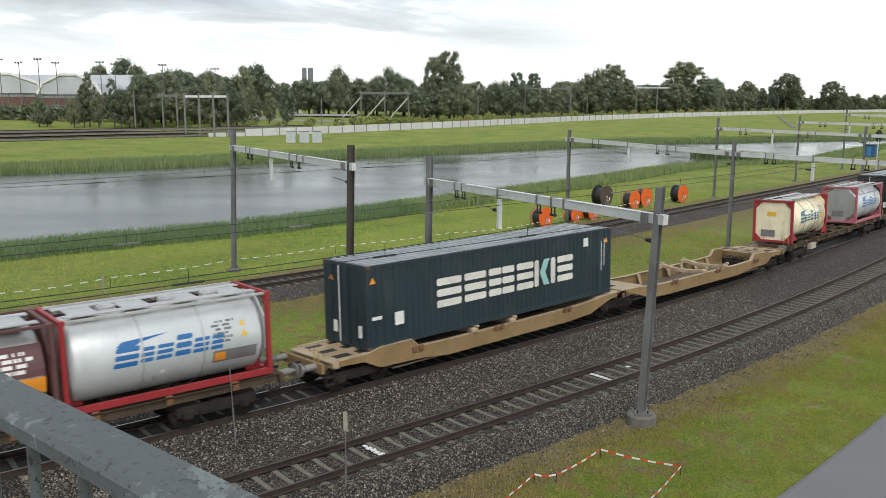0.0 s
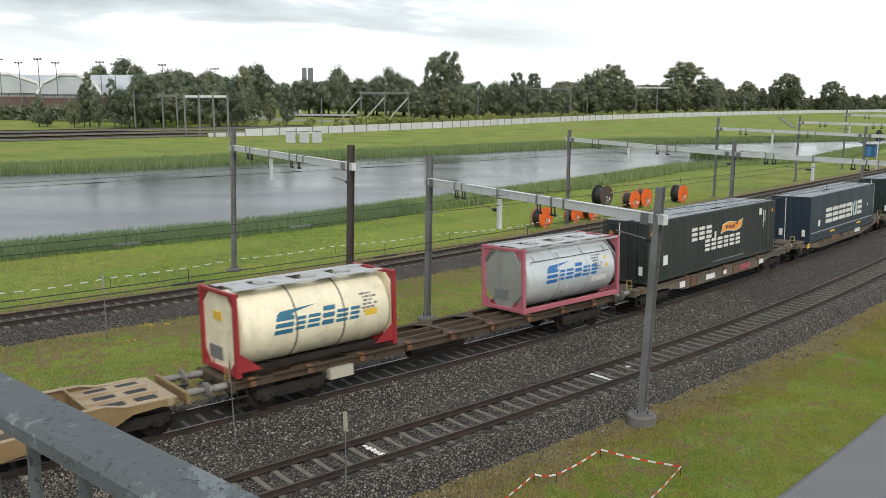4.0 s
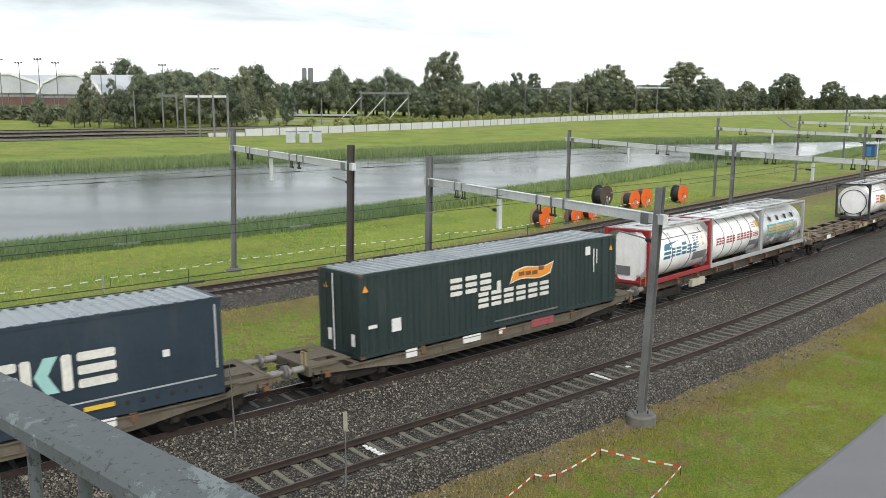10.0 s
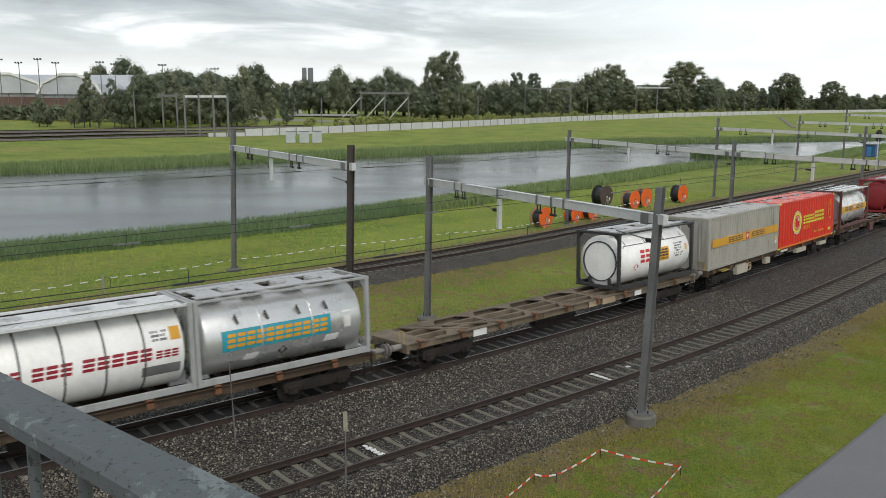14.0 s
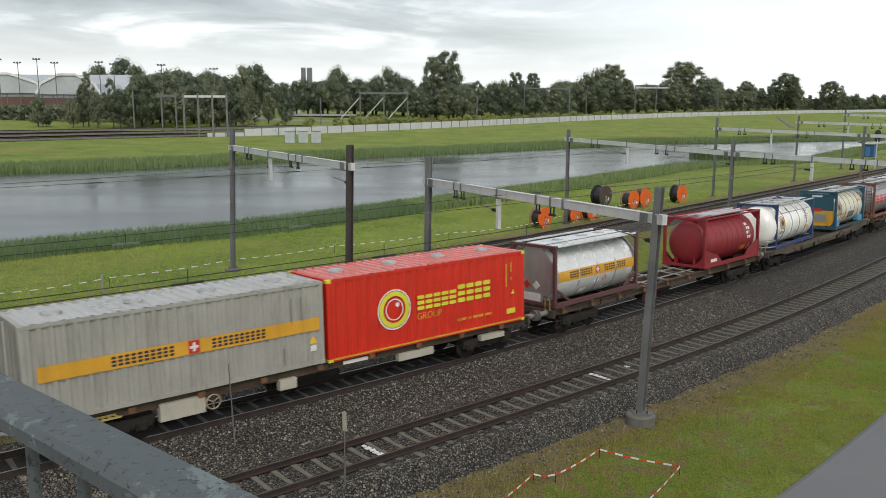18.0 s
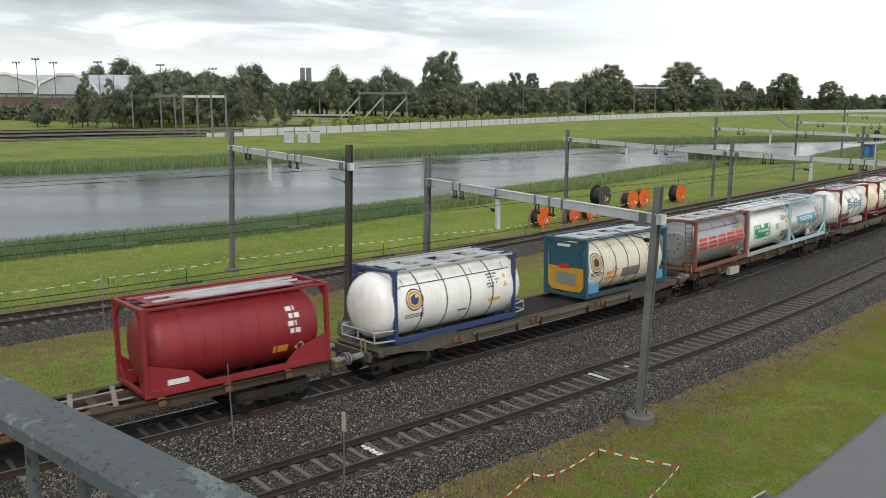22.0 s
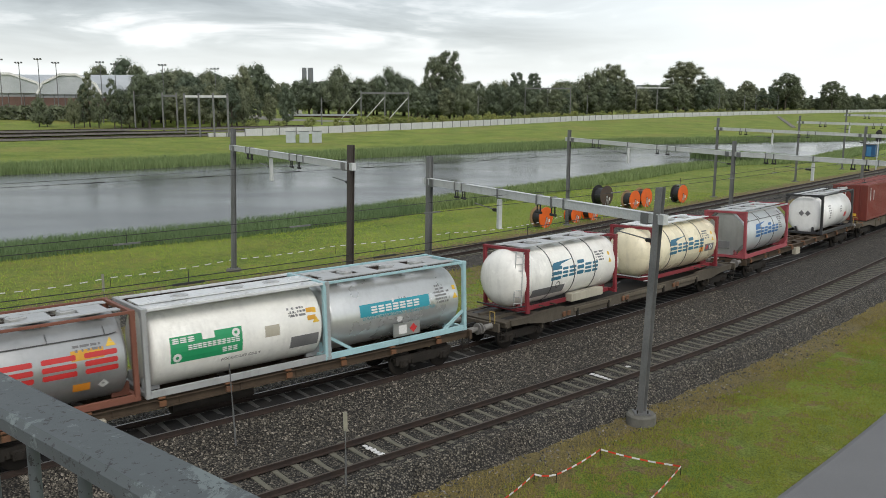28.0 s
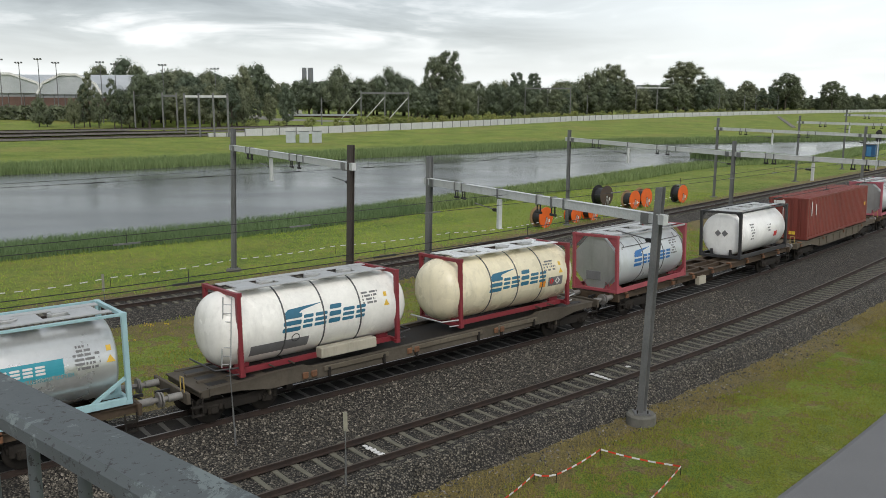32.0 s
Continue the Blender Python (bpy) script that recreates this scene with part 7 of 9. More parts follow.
def portal(poles, beams, label):
    """poles: x, y, foot, top, lean, material; beams: pairs of points."""
    p = thing("catenary_portal", pose(0, 0, 0), label, "catenary portal", "catenary portals")
    for x, y, z0, z1, lean, mat in poles:
        h_pole(p, x, y, z0, z1, lean, mat)
    for (x0, y0, z0), (x1, y1, z1) in beams:
        a, b = Vector((x0, y0, z0)), Vector((x1, y1, z1))
        d = (b - a).normalized()
        beam = part("beam", Geo().bar(a - d * 0.35, b + d * 0.35, 0.20, 0.30).bar(a - d * 0.35 + Vector((0, 0, 0.155)), b + d * 0.35 + Vector((0, 0, 0.155)), 0.24, 0.02), BEAMWHITE, p, "pale painted box beam")
        n = (b - a).length
        for s in (0.03, 0.97):
            part("bracket", Geo().box(a + d * n * s + Vector((0, 0, -0.02)), (0.28, 0.36, 0.36), Matrix.Rotation(math.atan2(d.y, d.x), 3, "Z")), GALV, p)
        for s in (0.17, 0.21, 0.40, 0.58, 0.64, 0.69):
            c = a + d * n * s
            m = Matrix.Rotation(math.atan2(d.y, d.x), 3, "Z")
            part("clamp", Geo().box(c, (0.07, 0.28, 0.40), m), GALV, beam)
            if s in (0.17, 0.21, 0.58, 0.64):
                part("hanger", Geo().bar(c - d * 0.10 - Vector((0, 0, 0.15)), c - d * 0.10 - Vector((0, 0, 0.50)), 0.05, 0.05).bar(c + d * 0.10 - Vector((0, 0, 0.15)), c + d * 0.10 - Vector((0, 0, 0.50)), 0.05, 0.05).rod(c - Vector((0, 0, 0.48)) - d * 0.16, c - Vector((0, 0, 0.48)) + d * 0.16, 0.055, 8), BLACKISH, beam, "black stirrup hanger")
        c = a + d * n * 0.40
        part("drop_post", Geo().box(c - Vector((0, 0, 0.85)), (0.17, 0.17, 1.2), Matrix.Rotation(math.atan2(d.y, d.x), 3, "Z"), bevel=0.01), BEAMWHITE, beam, "pale drop post under the beam")
        for c0, sg in ((a + d * n * 0.40, -1), (b, -1)):
            e = c0 - Vector((0, 0, 0.72 if sg < 0 else 0.6))
            g = Geo()
            g.rod(e, e + d * sg * 1.9 + Vector((0, 0, 0.12)), 0.022, 6)
            part("registration_arm", g, GALV, p, "thin steel registration arm")
            core = part("insulator", Geo().rod(e + d * sg * 0.08, e + d * sg * 0.5, 0.035, 8), BLACKISH, p, "black ribbed insulator")
            for k in range(4):
                q = e + d * sg * (0.12 + 0.09 * k)
                part("insulator_rib", Geo().rod(q, q + d * sg * 0.04, 0.07, 10), BLACKISH, core)
    return p


portal([(-12.96, 50.28, -0.55, 8.04, 0.31, GALV), (-4.2, 36.18, -0.06, 7.76, 0.19, BROWNPOLE)], [((-12.75, 50.28, 6.90), (-4.06, 36.18, 6.82))], "steel portal with a grey and a dark brown pole")
portal([(-0.75, 38.75, -0.55, 7.12, 0.13, GALV), (6.51, 25.73, -0.42, 6.97, 0.29, GALV)], [((-0.66, 38.75, 5.94), (6.74, 25.73, 5.97))], "galvanised steel portal with a pale beam over two tracks")


def far_portal(pts, zb, tops, label):
    poles = [(x, y, -0.6, t, 0.0, GALV) for (x, y), t in zip(pts, tops)]
    beams = [((*p, za), (*q, zc)) for (p, za), (q, zc) in zip(list(zip(pts, zb))[:-1], list(zip(pts, zb))[1:])]
    portal(poles, beams, label)


far_portal([(10.66, 70.58), (20.75, 59.35), (30.7, 49.5)], (6.70, 6.14, 5.9), (7.5, 7.06, 6.9), "galvanised portal with three poles over all tracks")
far_portal([(30.76, 93.65), (42.2, 83.4), (53.3, 74.4)], (7.06, 6.70, 6.4), (8.25, 7.6, 7.3), "galvanised portal with three poles further along")
far_portal([(48.71, 114.38), (60.9, 104.0), (71.3, 94.6)], (7.43, 7.2, 7.0), (8.34, 8.1, 7.9), "distant galvanised portal with three poles")
far_portal([(66.48, 138.14), (79.0, 127.6), (90.0, 118.0)], (8.23, 8.1, 8.0), (9.06, 8.9, 8.8), "far galvanised portal with three poles")


def build_wires():
    for off, zs in ((0.0, (5.57, 5.98)), (THIRD_OFF, (5.82, 6.16)), (NEAR_OFF, (5.35, 5.66))):
        w = thing("overhead_wires", pose(0, 0, 0), "thin dark contact and carrier wires over a track", "wires", "overhead wires")
        for k, z in enumerate(zs):
            g = Geo()
            pts = []
            for s in np.arange(-60, 161, 5.0):
                sag = 0.18 * abs(math.sin(math.pi * (s - 10) / 33.0)) if k else 0.0
                x, y, a = on_line(s, off + 0.15 * math.sin(s * 0.09))
                pts.append((x, y, z - sag))
            g.tube(pts, 0.011)
            part("contact_wire" if k == 0 else "carrier_wire", g, WIRE, w)
        for s in np.arange({0.0: -3.6, THIRD_OFF: 0.7}.get(off, -3.9), 100, 5.6):
            x, y, a = on_line(s, off + 0.15 * math.sin(s * 0.09))
            g = Geo().rod((x, y, zs[0]), (x, y, zs[0] + 0.34), 0.010, 4)
            part("dropper", g, WIRE, w)
            part("wire_clamp", Geo().bar((x - 0.38 * math.cos(a), y - 0.38 * math.sin(a), zs[0]), (x + 0.38 * math.cos(a), y + 0.38 * math.sin(a), zs[0]), 0.045, 0.05), GALV if off == 0.0 else WIRE, w, "long bar clamped on the wire")


build_wires()


# ---- small things by the tracks ----
def marker(x, y, z0, z1, plate, lean=0.0):
    m = thing("marker_post", pose(0, 0, 0), "thin grey steel marker post standing in ballast", "post", "marker posts")
    part("rod", Geo().rod((x, y, z0), (x + lean, y, z1), 0.018, 8).rod((x, y, z0), (x + lean * 0.5, y, (z0 + z1) / 2), 0.028, 8), GALV, m)
    if plate:
        part("plate", Geo().box((x + lean, y - 0.02, z1 - plate / 2), (0.11, 0.03, plate), bevel=0.01), mixed("weathered_plate", (0.33, 0.32, 0.25), (0.25, 0.25, 0.20), 3, 0.7), m, "weathered pale plate")


marker(-2.49, 20.01, -0.55, 1.76, 0.50, 0.02)
marker(-5.96, 22.58, -0.45, 2.20, 0.0, -0.10)
marker(-14.68, 34.95, -0.75, 2.24, 0.75)


def sleeper_marks():
    for s, o0, o1 in ((1.27, -4.65, -5.6), (11.26, -4.6, -5.6), (12.95, -4.9, -5.05)):
        g = Geo()
        rnd = random.Random(s)
        n = 5
        for k in range(n):
            a = o0 + (o1 - o0) * k / n
            b = o0 + (o1 - o0) * (k + 0.75) / n
            (x, y, h), (x1, y1, _) = on_line(s + rnd.uniform(-0.03, 0.03), a), on_line(s + rnd.uniform(-0.03, 0.03), b)
            g.bar((x, y, -0.225 + 0.16 * 0 + (0.0)), (x1, y1, -0.225), 0.15 + rnd.uniform(-0.04, 0.04), 0.02)
        tagged(new("painted_mark", g.mesh("painted_mark", LABELWHITE)), "white paint daubed on a concrete sleeper", "paint mark", "paint marks", "structure")


sleeper_marks()

TAPERED = paint(0.62, 0.05, 0.02, 0.5, 0.05)
TAPEWHITE = mixed("tape_white", (0.72, 0.72, 0.72), (0.80, 0.80, 0.80), 3, 0.5)


def barrier_tape(points, name_label, stripe=0.24, colors=(TAPEWHITE, TAPERED), width=0.048, sag=0.12, stake=True, skip=None):
    t = thing("barrier_tape", pose(0, 0, 0), name_label, "barrier tape")
    k = 0
    for a, b in zip(points[:-1], points[1:]):
        a, b = Vector(a), Vector(b)
        n = max(1, int(round((b - a).length / stripe)))
        for i in range(n):
            p = a.lerp(b, i / n) - Vector((0, 0, sag * math.sin(math.pi * i / n)))
            q = a.lerp(b, (i + 1) / n) - Vector((0, 0, sag * math.sin(math.pi * (i + 1) / n)))
            c = colors[k % 2]
            k += 1
            if c is not None:
                part("stripe", Geo().bar(p, q, 0.008, width), c, t)
    if stake:
        for x, y, z in points:
            part("stake", Geo().rod((x, y, z - 0.55), (x, y, z + 0.04), 0.012, 6), DIRTY, t)
    return t


barrier_tape([(1.23, 19.39, -0.52), (2.53, 21.33, -0.52), (3.16, 21.44, -0.58), (4.64, 22.88, -0.46), (6.72, 21.87, -0.52), (5.13, 19.63, -0.56)], "red and white barrier tape sagging between stakes in the grass", 0.24, sag=0.05)


def long_tape():
    pts = []
    for s, o in zip((-14, -3, 3, 11.5, 20, 31, 37.5, 46, 58, 70), (22.2, 22.3, 22.8, 23.6, 23.6, 22.4, 20.9, 22.0, 22.5, 22.5)):
        x, y, _ = on_line(s, o)
        pts.append((x, y, 0.0))
    barrier_tape(pts, "white dashed barrier tape on low stakes along the meadow", 0.42, (TAPEWHITE, None), 0.05, 0.10)


long_tape()

REELORANGE = paint(0.78, 0.14, 0.015, 0.5, 0.15)
CABLE = mixed("black_cable", (0.020, 0.021, 0.024), (0.035, 0.036, 0.04), 6, 0.45, 0, 40, 0.4)
REELWOOD = mixed("reel_wood", (0.30, 0.20, 0.10), (0.40, 0.27, 0.14), 2, 0.7)


def cable_reel(x, y, d, w, flange, back, label, turn=-47.0):
    z = float(ground_height(x, y)[0])
    r = thing("cable_reel", pose(x, y, z + d / 2, 0, 0, turn), label, "cable reel", "cable reels")
    n = 26
    part("drum", Geo().lathe([(-w / 2, d * 0.36), (w / 2, d * 0.36)], n), CABLE, r, "wound black cable")
    for sx, m in ((-1, back), (1, flange)):
        part("flange", Geo().lathe([(sx * w / 2 - 0.04, d / 2), (sx * w / 2 + 0.04, d / 2)], n), m, r)
        part("hub", Geo().lathe([(sx * (w / 2 + 0.02), d * 0.10), (sx * (w / 2 + 0.08), d * 0.10)], 14), m, r)
        part("stand", Geo().bar((sx * (w / 2 + 0.12), -0.35, -d / 2), (sx * (w / 2 + 0.12), 0, 0.02), 0.04, 0.04).bar((sx * (w / 2 + 0.12), 0.35, -d / 2), (sx * (w / 2 + 0.12), 0, 0.02), 0.04, 0.04), STEELWALK if sx > 0 else GALV, r, "steel reel stand")
    # A black disc on the closed hub puts the axle hole's shade in.
    part("hub_hole", Geo().lathe([(w / 2 + 0.07, d * 0.045), (w / 2 + 0.09, d * 0.045)], 12), BLACKISH, r, "black disc painting the axle hole's shade")
    part("paper_tag", Geo().box((w / 2 + 0.05, d * 0.22, -d * 0.16), (0.012, d * 0.10, d * 0.15)), LABELWHITE, r, "white paper tag")
    part("tail_tape", Geo().bar((w / 2 + 0.10, -d * 0.05, -d * 0.02), (w / 2 + 0.12, d * 0.06, -d * 0.42), 0.02, 0.05), TAPEWHITE, r, "white tape end")
    for k in range(6):
        a = math.pi * 2 * k / 6
        part("bolt", Geo().rod((w / 2 + 0.04, math.cos(a) * d * 0.3, math.sin(a) * d * 0.3), (w / 2 + 0.07, math.cos(a) * d * 0.3, math.sin(a) * d * 0.3), 0.03, 6), flange, r)


cable_reel(8.3, 69.3, 1.75, 1.0, REELORANGE, REELWOOD, "orange cable reel wound with black cable")
cable_reel(11.4, 72.3, 1.35, 0.8, REELORANGE, REELORANGE, "small orange cable reel wound with black cable")
cable_reel(13.2, 73.9, 1.45, 0.8, REELORANGE, REELORANGE, "orange cable reel half hidden behind a pole")
cable_reel(16.6, 86.0, 2.15, 1.1, mixed("dark_reel_wood", (0.075, 0.055, 0.045), (0.11, 0.08, 0.06), 2, 0.8), BLACKISH, "large dark brown wooden cable reel")
cable_reel(18.9, 83.0, 1.85, 1.0, REELORANGE, REELWOOD, "orange cable reel with a wooden back flange")
cable_reel(20.4, 84.2, 1.95, 0.9, REELORANGE, REELWOOD, "bright orange cable reel in a row")
cable_reel(25.3, 88.4, 1.90, 0.9, REELORANGE, BLACKISH, "orange cable reel on a pale stand")


def blue_cabin():
    x, y = 91.0, 177.0
    z = float(ground_height(x, y)[0])
    c = thing("site_cabin", pose(x, y, z, 0, 0, 47), "small blue site cabin on the grass by the track", "cabin")
    blue = paint(0.02, 0.09, 0.22, 0.45, 0.3)
    part("body", Geo().box((0, 0, 1.35), (2.6, 2.4, 2.5), bevel=0.03), blue, c)
    part("roof", Geo().box((0, 0, 2.65), (2.8, 2.6, 0.10)), BLACKISH, c)
    part("door", Geo().box((-1.31, 0, 1.2), (0.03, 0.9, 2.0)), paint(0.05, 0.2, 0.42, 0.45, 0.2), c)
    m = thing("rail_signal", pose(67.2, 128.7, -0.6), "dark round railway signal on a white post", "signal")
    part("mast", Geo().rod((0, 0, 0), (0, 0, 5.2), 0.08, 10), BEAMWHITE, m)
    part("backboard", Geo().box((0, 0, 5.75), (0.95, 0.05, 0.95)).rod((0, -0.03, 6.2), (0, 0.03, 6.2), 0.475, 20).rod((0, -0.03, 5.3), (0, 0.03, 5.3), 0.475, 20), BLACKISH, m, "rounded black backboard")
    for z in (5.35, 5.75, 6.15):
        part("lamp_hood", Geo().rod((0, -0.32, z), (0, -0.03, z), 0.13, 12), BLACKISH, m)


blue_cabin()


# ---- far railway, wall and cabinets ----
def build_wall():
    w = thing("noise_wall", pose(0, 0, 0), "long pale concrete wall along the far embankment", "wall", kind="structure")
    panel = mixed("pale_panel", (0.50, 0.51, 0.51), (0.60, 0.61, 0.61), 0.3, 0.7, 0, 3, 0.05, (0.30, 0.30, 0.29), 0.5, True)
    us = list(np.arange(140, 420, 5.0)) + list(np.arange(420, 900, 10.0))
    for u0, u1 in zip(us[:-1], us[1:]):
        p, q = to_xy(u0, float(np.interp(u0, WALL_U, WALL_V))), to_xy(u1, float(np.interp(u1, WALL_U, WALL_V)))
        zp, zq = float(np.interp(u0, WALL_U, WALL_Z)), float(np.interp(u1, WALL_U, WALL_Z))
        h = 2.3 if u0 > 145 else 1.2
        part("panel", Geo().bar((*p, zp + h / 2 - 0.2), (*q, zq + h / 2 - 0.2), 0.16, h), panel, w)
        part("panel_post", Geo().box((*p, zp + h / 2 - 0.15), (0.22, 0.34, h + 0.1), Matrix.Rotation(PSI, 3, "Z")), GALV, w)
    g = Geo()
    rnd = random.Random(5)
    for k in range(9):
        u = 158 + k * 0.55 + (3.2 if k > 4 else 0)
        x, y = to_xy(u, float(np.interp(u, WALL_U, WALL_V)) - 0.12)
        g.bar((x, y, 0.9 + rnd.uniform(-0.4, 0.1)), (x + rnd.uniform(-0.3, 0.3), y - 0.02, 1.7 + rnd.uniform(-0.2, 0.3)), 0.12, 0.02)
    part("paint_scrawl", g, BLACKMARK, w, "dark sprayed scrawl strokes")


build_wall()


def build_cabinets():
    base = None
    for i, (x, y) in enumerate(((-41.8, 228.0), (-38.2, 228.6), (-34.8, 229.2))):
        z = float(ground_height(x, y)[0])
        if base is None:
            base = thing("relay_cabinet", pose(x, y, z, 0, 0, 8), "grey steel relay cabinet on the far bank", "cabinet", "relay cabinets")
            m = mixed("cabinet_grey", (0.42, 0.46, 0.48), (0.50, 0.54, 0.56), 1, 0.5, 0.2)
            part("body", Geo().box((0, 0, 1.55), (2.6, 1.4, 3.1), bevel=0.04), m, base)
            part("door", Geo().box((-0.62, -0.72, 1.55), (1.1, 0.04, 2.7), bevel=0.01), m, base)
            part("door", Geo().box((0.62, -0.72, 1.55), (1.1, 0.04, 2.7), bevel=0.01), m, base)
            part("roof", Geo().box((0, 0, 3.15), (2.8, 1.6, 0.10)), GALV, base)
        else:
            copy_thing(base, pose(x, y, z, 0, 0, 8))


build_cabinets()


def build_far_tracks():
    for v, z in ((229.5, 0.25), (235.5, 1.15), (242.0, 1.95)):
        t = thing("railway_track", pose(0, 0, 0), "distant railway track on a low bank", "railway track", "railway tracks", "structure")
        for o in (-0.75, 0.75):
            a, b = to_xy(-80, v + o), to_xy(190, v + o)
            part("rail", Geo().bar((*a, z + 0.35), (*b, z + 0.35), 0.12, 0.20), RUST, t)
        a, b = to_xy(-80, v), to_xy(190, v)
        part("track_bed", Geo().bar((*a, z), (*b, z), 3.4, 0.45), FARBED, t)


build_far_tracks()


def far(bearing, y):
    """Ground point at a distance y ahead, at a bearing given as sideways over ahead."""
    x = bearing * y
    return x, y, float(ground_height(x, y)[0])


def far_mast(b0, b1, y, top, n=2, thick=0.35, braces=False):
    m = thing("far_portal", pose(0, 0, 0), "distant grey catenary portal by the far railway", "catenary portal", "far catenary portals")
    pts = [far(b0 + (b1 - b0) * i / max(1, n - 1), y) for i in range(n)]
    for x, yy, z in pts:
        part("pole", Geo().box((x, yy, (z + top) / 2), (thick, thick, top - z)), GALV, m)
        if braces:
            part("brace", Geo().bar((x - 9.0, yy, z + 1.0), (x, yy, top - 2.5), 0.28, 0.28), BEAMWHITE, m)
    if n > 1:
        part("beam", Geo().bar((pts[0][0], y, top - 1.0), (pts[-1][0], y, top - 1.0), 0.35, 0.7), BEAMWHITE if thick > 0.5 else GALV, m)
    else:
        x, yy, z = pts[0]
        part("arm", Geo().bar((x, yy, top - 1.5), (x + 4, yy, top - 1.2), 0.15, 0.15), GALV, m)


def bearing(p):
    return (p - 784) / 1462 * 0.9853


for p0, p1, y, top, n, th in ((287, 312, 262, 13.2, 2, 0.40), (326, 402, 256, 13.0, 4, 0.52)):
    far_mast(bearing(p0), bearing(p1), y, top, n, th)
far_mast(bearing(638), bearing(722), 325, 15.2, 3, 0.42, True)
far_mast(bearing(928), bearing(1008), 430, 19.5, 3, 0.45)
far_mast(bearing(1124), bearing(1198), 520, 22.0, 3, 0.55)
for p, y, top in ((237, 285, 14.0), (568, 325, 12.5), (845, 400, 14.5), (1038, 480, 16.0), (1271, 560, 19), (1316, 600, 18), (1336, 620, 19), (1375, 640, 19), (1436, 700, 19), (1456, 720, 18)):
    far_mast(bearing(p), bearing(p), y, top, 1, 0.42)


# ---- trees ----
def tree_mesh(seed, height, radius, trunk, blobs, leaves, tall, size, leaf=None):
    rnd = random.Random(seed)
    g = Geo()
    cz = trunk + (height - trunk) / 2
    hz = (height - trunk) / 2
    centres = []
    while len(centres) < blobs:
        p = Vector((rnd.uniform(-1, 1), rnd.uniform(-1, 1), rnd.uniform(-1, 1)))
        if 0.25 < p.length < 0.95:
            w = 1.0 - 0.35 * max(0, p.z) if not tall else 1.0 - 0.22 * max(0.0, p.z)
            centres.append((Vector((p.x * radius * w, p.y * radius * w, cz + p.z * hz)), (rnd.uniform(0.15, 0.29) if tall else rnd.uniform(0.20, 0.38)) * radius))
    v, f = [], []
    core = Geo()
    for c, r in centres:
        q = r * 0.62
        core.add([c + Vector(p) * q for p in ((1, 0, 0), (0, 1, 0), (-1, 0, 0), (0, -1, 0), (0, 0, 1), (0, 0, -1))], [(0, 1, 4), (1, 2, 4), (2, 3, 4), (3, 0, 4), (1, 0, 5), (2, 1, 5), (3, 2, 5), (0, 3, 5)])
        for _ in range(leaves):
            d = Vector((rnd.gauss(0, 1), rnd.gauss(0, 1), rnd.gauss(0, 0.8))).normalized()
            q = c + d * r * rnd.uniform(0.62, 1.15)
            n = (d + Vector((rnd.gauss(0, 0.6), rnd.gauss(0, 0.6), rnd.gauss(0, 0.6)))).normalized()
            a = n.cross(Vector((rnd.gauss(0, 1), rnd.gauss(0, 1), rnd.gauss(0, 1)))).normalized()
            b = n.cross(a) * size * rnd.uniform(0.6, 1.0)
            a = a * size * rnd.uniform(0.7, 1.2)
            k = len(v)
            v += [q - a * 0.5 - n * 0.1 * size, q + b * 0.5, q + a * 0.5 - n * 0.1 * size, q - b * 0.4]
            f.append((k, k + 1, k + 2, k + 3))
    g.add(v, f)
    g.add(core.v, core.f, True)
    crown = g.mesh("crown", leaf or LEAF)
    t = Geo()
    t.rod((0, 0, -0.6), (0, 0, trunk + hz * 0.8), radius * 0.075, 8, radius * 0.03)
    for k in range(6):
        a = k * 1.05 + rnd.uniform(0, 0.5)
        z = trunk * rnd.uniform(0.8, 1.5)
        t.rod((0, 0, z), (math.cos(a) * radius * 0.6, math.sin(a) * radius * 0.6, z + hz * rnd.uniform(0.5, 1.0)), radius * 0.035, 6, radius * 0.012)
    return crown, t.mesh("trunk", BARK)


KINDS = [tree_mesh(1, 20, 7.5, 3.0, 64, 150, False, 0.50), tree_mesh(2, 18, 6.5, 2.4, 58, 150, False, 0.46), tree_mesh(3, 16, 8.0, 2.0, 64, 150, False, 0.50),
         tree_mesh(4, 26, 6.0, 9.0, 84, 120, True, 0.44), tree_mesh(5, 28, 7.0, 10.0, 92, 120, True, 0.46), tree_mesh(6, 6, 3.0, 0.3, 24, 90, False, 0.28, SHRUBLEAF), tree_mesh(7, 22, 5.5, 2.5, 46, 140, True, 0.46)]
MASTERS = {}


def tree(x, y, kind, height, width=None, turn=0.0, label="broad dark green tree in a distant belt"):
    base_h = (20, 18, 16, 26, 28, 6, 22)[kind]
    s = height / base_h
    z = float(ground_height(x, y)[0])
    key = (kind, label)
    m = pose(x, y, z - 0.1, 0, 0, turn)
    if key not in MASTERS:
        t = thing("tree" if kind != 5 else "shrub", m, label, "tree" if kind != 5 else "shrub", "distant trees")
        part("crown", KINDS[kind][0], None, t)
        part("trunk", KINDS[kind][1], None, t)
        MASTERS[key] = t
    else:
        t = copy_thing(MASTERS[key], m)
    wf = s if width is None else width
    t.matrix_world = m @ Matrix.Diagonal((wf, wf, s, 1))


